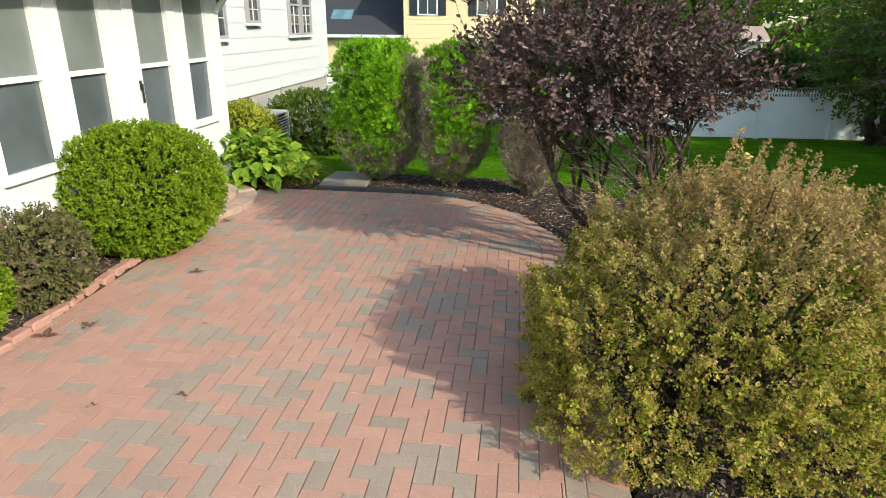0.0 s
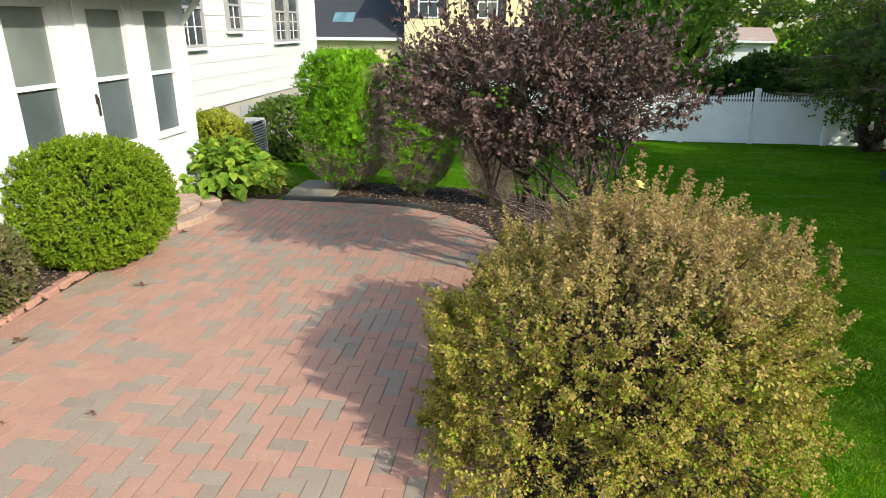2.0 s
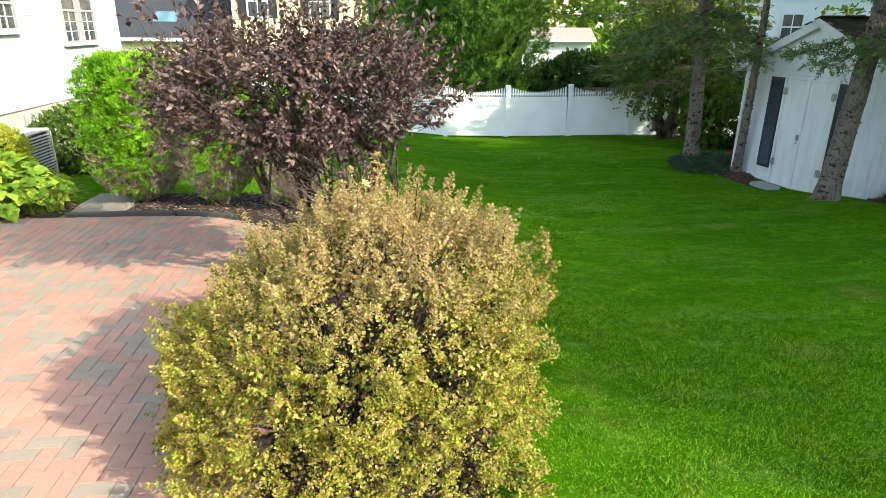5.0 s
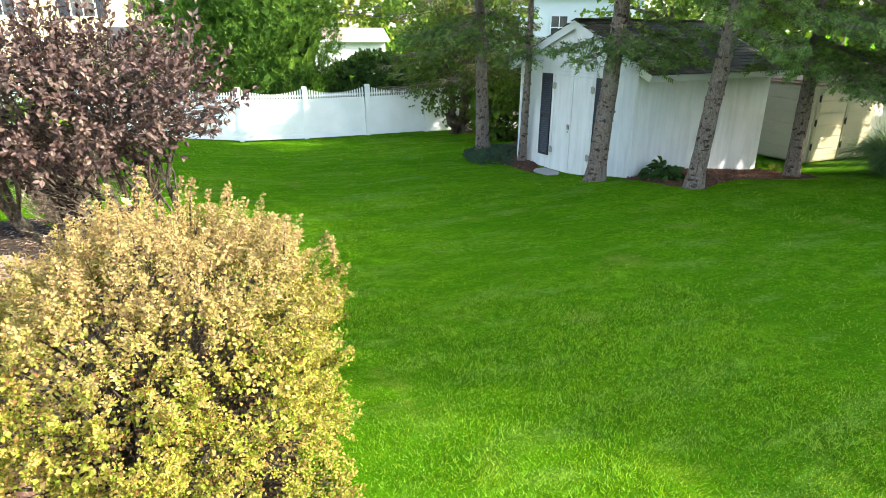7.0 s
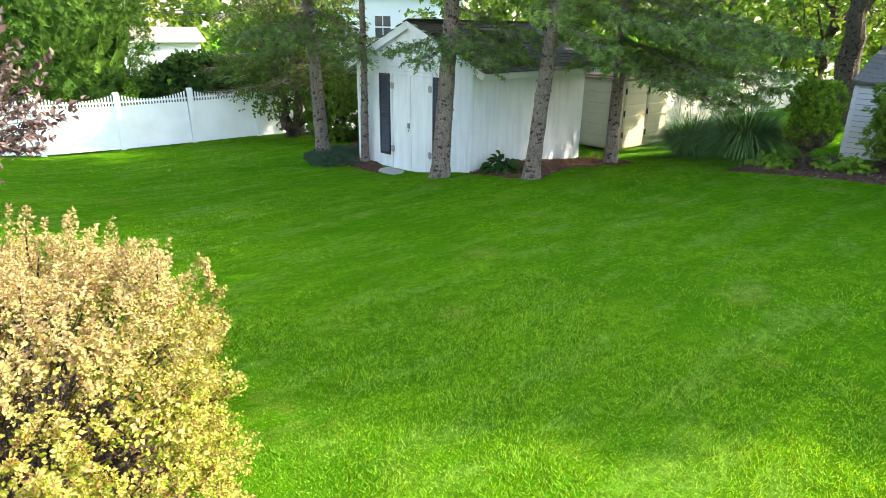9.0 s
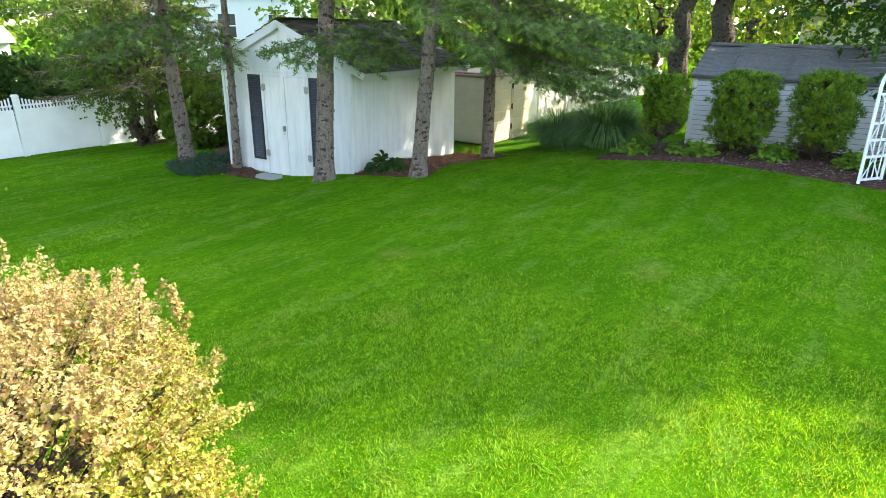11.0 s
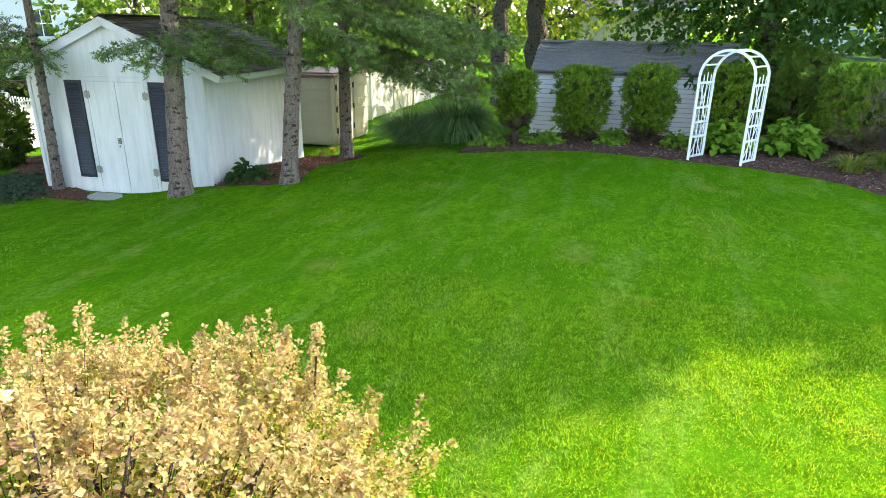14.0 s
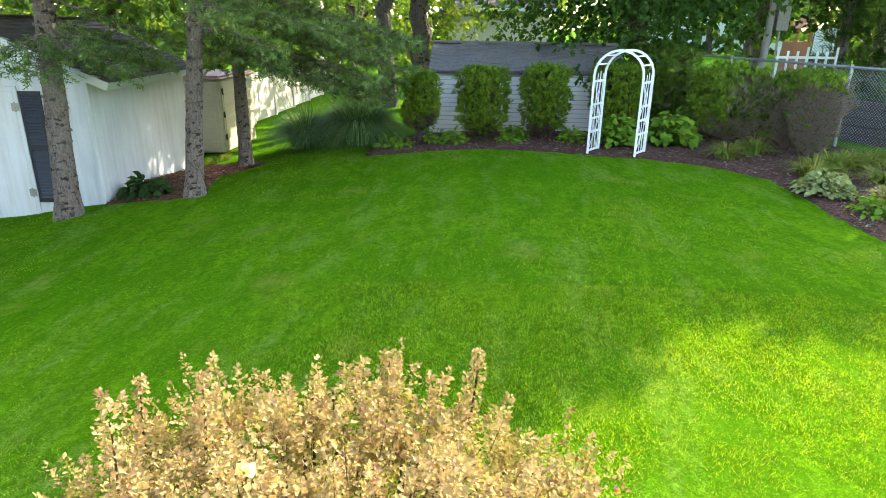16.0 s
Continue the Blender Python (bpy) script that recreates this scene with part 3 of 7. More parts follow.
def bed(name, poly, material, label, rise=0.035, cell=0.06, chips=0):
    """A bed of mulch that domes slightly over the ground."""
    BEDS.append(poly)
    xs = np.arange(min(p[0] for p in poly) - cell, max(p[0] for p in poly) + 2 * cell, cell)
    ys = np.arange(min(p[1] for p in poly) - cell, max(p[1] for p in poly) + 2 * cell, cell)
    X, Y = np.meshgrid(xs, ys, indexing="ij")
    X = X + rng.uniform(-0.02, 0.02, X.shape)
    Y = Y + rng.uniform(-0.02, 0.02, Y.shape)
    In, D = inside(X, Y, poly), edge_distance(X, Y, poly)
    D = np.where(In, D, -D)
    Z = ground_z(X, Y) + np.clip(D * 0.35, -0.05, rise) + rng.uniform(-0.012, 0.014, X.shape)
    n, m = X.shape
    i, j = np.meshgrid(np.arange(n - 1), np.arange(m - 1), indexing="ij")
    p = (i * m + j).ravel()
    ok = D.ravel() > -cell * 1.3
    T = np.concatenate([np.stack([p, p + m, p + m + 1], 1), np.stack([p, p + m + 1, p + 1], 1)])
    T = T[ok[T].all(1)]
    me = np_mesh(name, np.stack([X.ravel(), Y.ravel(), Z.ravel()], 1), T)
    me.materials.append(material)
    ob = tagged(new(name, me), label, "mulch bed", kind="structure")
    if chips:
        k = 0
        P = []
        while k < chips:
            q = np.stack([rng.uniform(xs[0], xs[-1], chips), rng.uniform(ys[0], ys[-1], chips)], 1)
            q = q[inside(q[:, 0], q[:, 1], poly)]
            P.append(q)
            k += len(q)
        P = np.concatenate(P)[:chips]
        dd = edge_distance(P[:, 0], P[:, 1], poly)
        z = ground_z(P[:, 0], P[:, 1]) + np.clip(dd * 0.35, 0, rise) + 0.012
        a = rng.uniform(0, 2 * np.pi, chips)
        al = np.stack([np.cos(a), np.sin(a), rng.uniform(-0.3, 0.3, chips)], 1)
        V, Tt = leaf_arrays(np.column_stack([P, z]), al, np.tile([0, 0, 1.0], (chips, 1)) + 0.4 * rng.standard_normal((chips, 3)),
                            rng.uniform(0.02, 0.07, chips), rng.uniform(0.010, 0.024, chips))
        me = np_mesh("wood_chips", V, Tt)
        me.materials.append(M["red_chips"] if material == M["red_mulch"] else M["chips"])
        c = new("wood_chips", me)
        tagged(c, "loose shredded wood chips on the bed", "wood chips", kind="stuff")
    return ob


build_ground()
SHED_TURN = 7.2
bed("mulch_bed_1", [(-3.9, -2.5), (-3.40, -2.5), (-3.40, 6.35), (-3.9, 6.35)], M["mulch"], "dark mulch bed between porch wall and patio", 0.03, chips=2500)
bed("mulch_bed_2", [(-4.7, 7.45), (-3.3, 7.45), (-2.75, 7.68), (-2.72, 8.3), (-3.2, 8.75), (-4.2, 9.0), (-5.0, 10.8), (-5.0, 8.0)], M["mulch"], "dark mulch bed of the hosta by the house", 0.03, chips=900)
bed("mulch_bed_3", [(-1.98, 7.64), (-1.45, 7.66), (-0.75, 7.45), (-0.02, 6.9), (0.45, 6.1), (0.62, 5.3), (0.62, 2.0), (1.6, 2.1), (1.85, 3.0), (1.7, 4.4), (1.7, 6.2),
                    (1.75, 7.3), (1.35, 8.2), (0.4, 8.75), (-0.9, 8.95), (-1.9, 9.0), (-2.1, 8.6)], M["mulch"], "dark mulch bed curving round the patio", 0.035, chips=6000)
bed("mulch_bed_4", [(8.6, 8.75), (8.72, 7.75), (9.0, 7.25), (9.4, 7.45), (10.4, 7.7), (11.2, 7.35), (11.8, 7.4), (12.2, 7.9), (12.4, 9.1), (10.0, 8.95)], M["red_mulch"], "red-brown mulch bed along the shed wall", 0.03, chips=2500)
bed("mulch_bed_5", [(7.85, 10.5), (7.7, 11.4), (7.6, 12.3), (8.3, 13.6), (9.5, 14.2), (10.2, 16.5), (9.0, 17.6), (10.8, 18.0), (12.5, 15.5), (9.0, 12.0), (8.5, 11.4)], M["red_mulch"], "red-brown mulch bed under the spruces", 0.03, chips=1500)
bed("mulch_bed_6", [(11.5, 5.35), (11.75, 4.2), (11.8, 3.1), (11.55, 1.9), (11.25, 0.9), (11.15, 0.2), (10.85, -0.6), (9.9, -1.35), (8.0, -1.45), (5.5, -1.8), (4.0, -3.2),
                    (9.5, -5.6), (13.0, -3.6), (15.0, -1.5), (14.4, 1.0), (13.9, 4.6), (12.6, 5.3)], M["grey_mulch"], "grey-brown wood chip border along the lawn", 0.04, cell=0.08, chips=14000)


# ---- the patio ----
W = 0.1016
patio = thing("patio", (0, 0, 0), "herringbone patio of red and grey concrete pavers", "patio", kind="structure")
part("base", prism(bmesh.new(), patio_outline(0.01), -0.09, -0.006), M["sand"], patio, "sandy joint bed")


def clip_poly(poly, edge):
    """Cut a convex polygon by a convex outline."""
    n = len(edge)
    for i in range(n):
        (ax, ay), (bx, by) = edge[i], edge[(i + 1) % n]
        side = lambda p: (bx - ax) * (p[1] - ay) - (by - ay) * (p[0] - ax)
        got = []
        for k in range(len(poly)):
            p, q = poly[k], poly[(k + 1) % len(poly)]
            sp_, sq = side(p), side(q)
            if sp_ >= 0:
                got.append(p)
            if sp_ * sq < 0:
                t = sp_ / (sp_ - sq)
                got.append((p[0] + t * (q[0] - p[0]), p[1] + t * (q[1] - p[1])))
        poly = got
        if len(poly) < 3:
            return []
    return poly


def paver_arrays(poly, top, depth=0.05, ch=0.0012):
    """A paver over a convex outline, with chamfered upper edges."""
    p = np.array(poly)
    c = p.mean(0)
    d = p - c
    inner = c + d * (1 - ch * 1.6 / (np.abs(d).max(0) + 1e-6))
    n = len(p)
    V = np.concatenate([np.column_stack([p, np.full(n, top - depth)]), np.column_stack([p, np.full(n, top - ch)]), np.column_stack([inner, np.full(n, top)])])
    T = []
    for a in (0, n):
        for i in range(n):
            j = (i + 1) % n
            T += [(a + i, a + j, a + n + j), (a + i, a + n + j, a + n + i)]
    T += [(2 * n, 2 * n + i, 2 * n + i + 1) for i in range(1, n - 1)]
    return V, np.array(T)


def whole_paver(w, h):
    me = np_mesh("paver", *paver_arrays([(-w / 2, -h / 2), (w / 2, -h / 2), (w / 2, h / 2), (-w / 2, h / 2)], 0.0))
    me.materials.append(M["paver"])
    return me


def lay_patio():
    J, K = 0.0024, 0.0007
    across, along_y = whole_paver(2 * W - 2 * J, W - 2 * K), whole_paver(W - 2 * J, 2 * W - 2 * K)
    field = patio_outline(0.31, left=0.0)
    rest, singles = [], 0
    ox, oy = -3.0977 - 4 * W, -2.4514
    for r in range(-3, 106):
        for c in range(-3, 46):
            k = (c - r) % 4
            if k == 0:
                w, h = 2 * W, W
            elif k == 3:
                w, h = W, 2 * W
            else:
                continue
            x0, y0 = ox + c * W, oy + r * W
            if x0 > 0.5 or y0 > 7.5:
                continue
            poly = [(x0 + J, y0 + K), (x0 + w - J, y0 + K), (x0 + w - J, y0 + h - K), (x0 + J, y0 + h - K)]
            cut = clip_poly(poly, field)
            if len(cut) < 3:
                continue
            top = 0.004 * math.sin(x0 * 1.3) * math.cos(y0 * 0.9) + random.uniform(-0.0015, 0.0015)
            cx, cy = x0 + w / 2, y0 + h / 2
            if len(cut) == 4 and 1.9 < cy < 4.35 and -2.6 < cx < 0.3 and singles < 300 and max(abs(cut[0][0] - poly[0][0]), abs(cut[2][1] - poly[2][1]), abs(cut[2][0] - poly[2][0])) < 1e-6:
                hang("paver", across if k == 0 else along_y, None, patio, m=pose(cx, cy, top, random.uniform(-0.3, 0.3), random.uniform(-0.3, 0.3), random.uniform(-0.25, 0.25)))
                singles += 1
            elif abs(sum(cut[i][0] * cut[(i + 1) % len(cut)][1] - cut[(i + 1) % len(cut)][0] * cut[i][1] for i in range(len(cut)))) > 0.0012:
                rest.append(paver_arrays(cut, top))
    # two border courses that follow the edge
    for inset, depth, length in ((0.005, 0.2, W), (0.208, 0.098, 2 * W)):
        outer, inner = patio_outline(inset, 40, 0.0), patio_outline(inset + depth, 40, 0.0)
        for lo_i in range(1, len(outer) - 1):
            a, b = np.array(outer[lo_i]), np.array(outer[lo_i + 1])
            a2, b2 = np.array(inner[lo_i]), np.array(inner[lo_i + 1])
            L = np.linalg.norm(b - a)
            n = max(1, round(L / length))
            if L < 0.5:
                if length > W * 1.5 and (lo_i % 2):
                    continue
                if length > W * 1.5 and lo_i + 2 < len(outer):
                    b, b2, n = np.array(outer[lo_i + 2]), np.array(inner[lo_i + 2]), 1
            for k in range(n):
                u, v = k / n, (k + 1) / n
                e = 0.0025 / max(L, 0.05)
                q = [a + (b - a) * (u + e), a + (b - a) * (v - e), a2 + (b2 - a2) * (v - e), a2 + (b2 - a2) * (u + e)]
                rest.append(paver_arrays([tuple(p) for p in q], random.uniform(-0.002, 0.003)))
    V, T = join_arrays(rest)
    ob = hang("pavers", np_mesh("pavers", V, T), M["pavers"], patio, "weathered red and grey pavers with sandy joints")
    tagged(ob, kind="stuff")


lay_patio()


def edging(x, y, length, turn, h, name="edging_stone"):
    bm = boxed((-length / 2, -0.05, -0.08), (length / 2, 0.05, h))
    return part(name, bm, M["edger"], edging_row, m=pose(x, y, 0, random.uniform(-3, 3), random.uniform(-2, 2), turn), bevel=0.014)


edging_row = thing("patio_edging", (0, 0, 0), "row of rounded red concrete edging stones", "edging")
for i in range(44):
    yy = -2.4 + i * 0.2
    if yy < 6.3:
        edging(-3.41 + 0.05 * math.sin(yy * 0.8) + random.uniform(-0.012, 0.012), yy, 0.175, 90 + random.uniform(-7, 7), 0.04 + random.uniform(-0.01, 0.015))
timber = thing("edging_timber", (0, 0, 0), "dark weathered edging strip at the patio's far side", "edging")
for a, b in (((-2.62, 7.66), (-1.35, 7.68)), ((-1.3, 7.68), (-0.6, 7.49))):
    d = math.degrees(math.atan2(b[1] - a[1], b[0] - a[0]))
    L = math.hypot(b[0] - a[0], b[1] - a[1])
    part("strip", boxed((-L / 2, -0.035, -0.08), (L / 2, 0.035, 0.045)), M["wire"], timber, m=pose((a[0] + b[0]) / 2, (a[1] + b[1]) / 2, 0, 0, 0, d), bevel=0.01)

slab = thing("flagstone", (-2.32, 8.22, gz(-2.3, 8.2)), "grey flagstone stepping slab beside the patio", "paving slab")
part("slab", prism(bmesh.new(), [(-0.34, -0.52), (0.30, -0.52), (0.27, 0.1), (0.2, 0.56), (-0.36, 0.58), (-0.40, 0.05)], -0.05, 0.045), M["slate"], slab, bevel=0.012)

step = thing("porch_step", (-3.86, 6.72, 0), "low rounded stone step of the porch door", "step")
for k, (rad, z0, z1) in enumerate(((0.74, -0.05, 0.07), (0.52, 0.07, 0.14))):
    n = 7
    for i in range(n):
        a0, a1 = -math.pi / 2 + math.pi * i / n + 0.008, -math.pi / 2 + math.pi * (i + 1) / n - 0.008
        poly = [(rad * math.cos(a0 + (a1 - a0) * j / 3), 1.15 * rad * math.sin(a0 + (a1 - a0) * j / 3)) for j in range(4)]
        poly += [(0.25 * math.cos(a1), 0.3 * math.sin(a1)), (0.25 * math.cos(a0), 0.3 * math.sin(a0))]
        part("stone", prism(bmesh.new(), poly, z0, z1 + random.uniform(-0.006, 0.006)), M["step_stone"], step, bevel=0.012)
    part("core", prism(bmesh.new(), [(0.26 * math.cos(-math.pi / 2 + math.pi * j / 8), 0.31 * math.sin(-math.pi / 2 + math.pi * j / 8)) for j in range(9)], z0, z1 - 0.01), M["step_stone"], step)


# ---- windows and walls facing +x ----
def sash_window(parent, y0, y1, z0, z1, x, frame_mat, upper, lower, grid=(0, 0), sill=True, mid=0.5, fw=0.05):
    """A double-hung window on a wall that faces +x: frame, panes, bars and sill."""
    zm = z0 + (z1 - z0) * mid
    bm = bmesh.new()
    box(bm, (x - 0.04, y0, z0), (x + 0.03, y0 + fw, z1))
    box(bm, (x - 0.04, y1 - fw, z0), (x + 0.03, y1, z1))
    box(bm, (x - 0.04, y0 + fw, z0), (x + 0.03, y1 - fw, z0 + fw))
    box(bm, (x - 0.04, y0 + fw, z1 - fw), (x + 0.03, y1 - fw, z1))
    box(bm, (x - 0.03, y0 + fw, zm - 0.022), (x + 0.022, y1 - fw, zm + 0.022))
    w = part("window", bm, frame_mat, parent)
    part("pane", boxed((x - 0.03, y0 + fw, z0 + fw), (x - 0.012, y1 - fw, zm - 0.022)), lower, w)
    part("pane", boxed((x - 0.02, y0 + fw, zm + 0.022), (x - 0.004, y1 - fw, z1 - fw)), upper, w)
    cols, rows = grid
    for i in range(1, cols):
        yy = y0 + fw + (y1 - y0 - 2 * fw) * i / cols
        part("bar", boxed((x - 0.012, yy - 0.008, z0 + fw), (x + 0.004, yy + 0.008, zm - 0.022)), M["white_paint"], w)
    for half_lo, half_hi in ((z0 + fw, zm - 0.022),):
        for j in range(1, rows):
            zz = half_lo + (half_hi - half_lo) * j / rows
            part("bar", boxed((x - 0.011, y0 + fw, zz - 0.007), (x + 0.003, y1 - fw, zz + 0.007)), M["white_paint"], w)
    if sill:
        part("sill", boxed((x - 0.02, y0 - 0.04, z0 - 0.045), (x + 0.06, y1 + 0.04, z0)), M["white_paint"], w)
    return w


def build_porch():
    p = thing("porch", (0, 0, 0), "white enclosed porch with tall screened windows", "porch", kind="structure")
    xw = -3.86
    bays = [(1.15, 1.72), (2.10, 2.67), (3.05, 3.62), (4.12, 4.72), (5.0, 5.57), (6.06, 6.68), (7.03, 7.57)]
    edges = [-2.5] + [v for b in bays for v in b] + [7.93]
    zb, zt = 0.92, 2.34
    for i in range(0, len(edges), 2):
        part("wall_post", boxed((xw - 0.14, edges[i], zb), (xw, edges[i + 1], zt)), M["white_paint"], p)
    part("lower_wall", boxed((xw - 0.14, -2.5, 0.2), (xw, 7.93, zb)), M["white_paint"], p)
    part("header", boxed((xw - 0.14, -2.5, zt), (xw, 7.93, 2.75)), M["white_paint"], p)
    part("foundation", boxed((xw - 0.16, -2.5, -0.2), (xw - 0.02, 7.91, 0.2)), M["white_paint"], p)
    part("end_wall", boxed((-5.0, 7.79, 0.0), (xw - 0.14, 7.93, 2.75)), M["white_paint"], p)
    # wall and floor painted black in place of the unlit porch room
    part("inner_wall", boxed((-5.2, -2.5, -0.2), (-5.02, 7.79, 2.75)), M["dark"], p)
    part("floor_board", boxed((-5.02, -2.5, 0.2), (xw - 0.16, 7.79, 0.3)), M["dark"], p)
    part("roof", prism(bmesh.new(), [(xw + 0.42, 0), (-5.2, 0.62), (-5.2, 0.5), (xw + 0.42, -0.12)], -2.7, 8.2, Matrix.Translation((0, 0, 2.72)) @ Matrix(((1, 0, 0, 0), (0, 0, 1, 0), (0, 1, 0, 0), (0, 0, 0, 1)))), M["dark_roof"], p)
    part("soffit", boxed((xw + 0.003, -2.5, 2.52), (xw + 0.40, 8.15, 2.56)), M["white_paint"], p)
    part("gutter", boxed((xw + 0.40, -2.5, 2.50), (xw + 0.50, 8.2, 2.61)), M["white_paint"], p, bevel=0.02)
    # bracket that carries the eave at the corner
    part("bracket", boxed((-0.03, -0.03, 0), (0.03, 0.03, 0.62)), M["white_paint"], p, m=pose(xw, 7.86, 2.18, 0, 42, 0), bevel=0.008)
    for k, (a, b) in enumerate(bays):
        sash_window(p, a, b, zb, zt, xw - 0.02, M["white_paint"], M["blind_pane"], M["screen"], sill=k not in (5,), mid=0.5, fw=0.022)
    # the storm door: proud stiles round the sixth window
    bm = bmesh.new()
    box(bm, (xw + 0.002, 5.90, 0.34), (xw + 0.022, 6.05, 2.40))
    box(bm, (xw + 0.002, 6.69, 0.34), (xw + 0.022, 6.78, 2.40))
    box(bm, (xw + 0.002, 6.05, 0.34), (xw + 0.022, 6.69, 0.90))
    d = part("storm_door", bm, M["white_paint"], p, bevel=0.004)
    bm = boxed((xw + 0.022, 5.985, 1.40), (xw + 0.034, 6.02, 1.50))
    box(bm, (xw + 0.034, 5.992, 1.28), (xw + 0.055, 6.010, 1.47))
    part("handle", bm, M["dark_metal"], d, "black iron thumb-latch handle", bevel=0.004)
    for yy in (4.86, 5.72, 6.86):
        part("mullion", boxed((xw + 0.001, yy - 0.012, 0.3), (xw + 0.012, yy + 0.012, 2.5)), M["white_paint"], p)


M["blind_pane"] = pane_material("screen_over_pale_blind", (0.17, 0.195, 0.19), 0.3)
build_porch()


def build_house():
    h = thing("house", (0, 0, 0), "two-storey white house with wide clapboards", "house", kind="structure")
    x, y0, y1 = -5.0, 7.93, 16.3
    part("foundation", boxed((-12, y0 - 12, -0.8), (x - 0.05, y1 - 0.03, 0.76)), M["concrete"], h)
    part("wall", boxed((-12, y0 - 12, 0.76), (x - 0.035, y1, 6.2)), M["siding"], h)
    bm = bmesh.new()
    prism(bm, [(0, 0), (0.019, 0), (0.008, 0.262), (0, 0.262)], 0, y1 - y0, Matrix.Translation((x - 0.03, y0, 0)) @ Matrix(((1, 0, 0, 0), (0, 0, 1, 0), (0, 1, 0, 0), (0, 0, 0, 1))))
    me = bpy.data.meshes.new("siding_board")
    bm.to_mesh(me)
    bm.free()
    for i in range(20):
        hang("siding_board", me, M["siding"], h, m=Matrix.Translation((0, 0, 0.765 + i * 0.258)))
    part("corner_board", boxed((x - 0.10, y1, 0.76), (x + 0.012, y1 + 0.02, 6.2)), M["white_paint"], h)
    part("corner_board", boxed((x - 0.025, y1 - 0.09, 0.76), (x + 0.012, y1 + 0.001, 6.2)), M["white_paint"], h)
    part("end_wall", boxed((-12, y1 + 0.001, 0.76), (x - 0.10, y1 + 0.02, 6.2)), M["siding"], h)
    part("roof", boxed((-12.4, y0 - 12, 6.2), (x + 0.35, y1 + 0.4, 6.4)), M["dark_roof"], h)
    for a, b, z0, z1, g in ((9.72, 10.52, 1.80, 3.05, (3, 2)), (11.42, 11.98, 2.05, 2.95, (2, 2)), (13.58, 14.24, 1.80, 3.05, (2, 3)), (14.36, 15.02, 1.80, 3.05, (2, 3))):
        sash_window(h, a, b, z0, z1, x + 0.025, M["win_frame"], M["glass_dark"], M["glass_dark"], g)
    # cellar window, hose tap and cable in the foundation
    part("cellar_window", boxed((x - 0.05, 11.7, 0.30), (x - 0.03, 12.3, 0.66)), M["win_frame"], h)
    part("conduit", boxed((x - 0.05, 12.9, -0.3), (x - 0.005, 12.95, 0.8)), M["win_frame"], h)


build_house()

ac = thing("air_conditioner", (-4.25, 9.85, gz(-4.2, 9.8)), "grey louvred air conditioning unit by the house", "air conditioner")
# black body: the shade behind the louvres is put into its colour
part("body", boxed((-0.33, -0.33, 0.0), (0.33, 0.33, 0.78)), M["dark"], ac, bevel=0.03)
part("top", boxed((-0.36, -0.36, 0.78), (0.36, 0.36, 0.83)), M["ac"], ac, bevel=0.02)
for sx in (-1, 1):
    for sy in (-1, 1):
        part("corner_post", boxed((sx * 0.345 - 0.02, sy * 0.345 - 0.02, 0), (sx * 0.345 + 0.02, sy * 0.345 + 0.02, 0.78)), M["ac"], ac)
for i in range(16):
    bm = bmesh.new()
    z = 0.04 + i * 0.046
    for s in (-1, 1):
        box(bm, (s * 0.35 - 0.01, -0.325, z), (s * 0.35 + 0.01, 0.325, z + 0.022))
        box(bm, (-0.325, s * 0.35 - 0.01, z), (0.325, s * 0.35 + 0.01, z + 0.022))
    part("louvre", bm, M["ac"], ac)


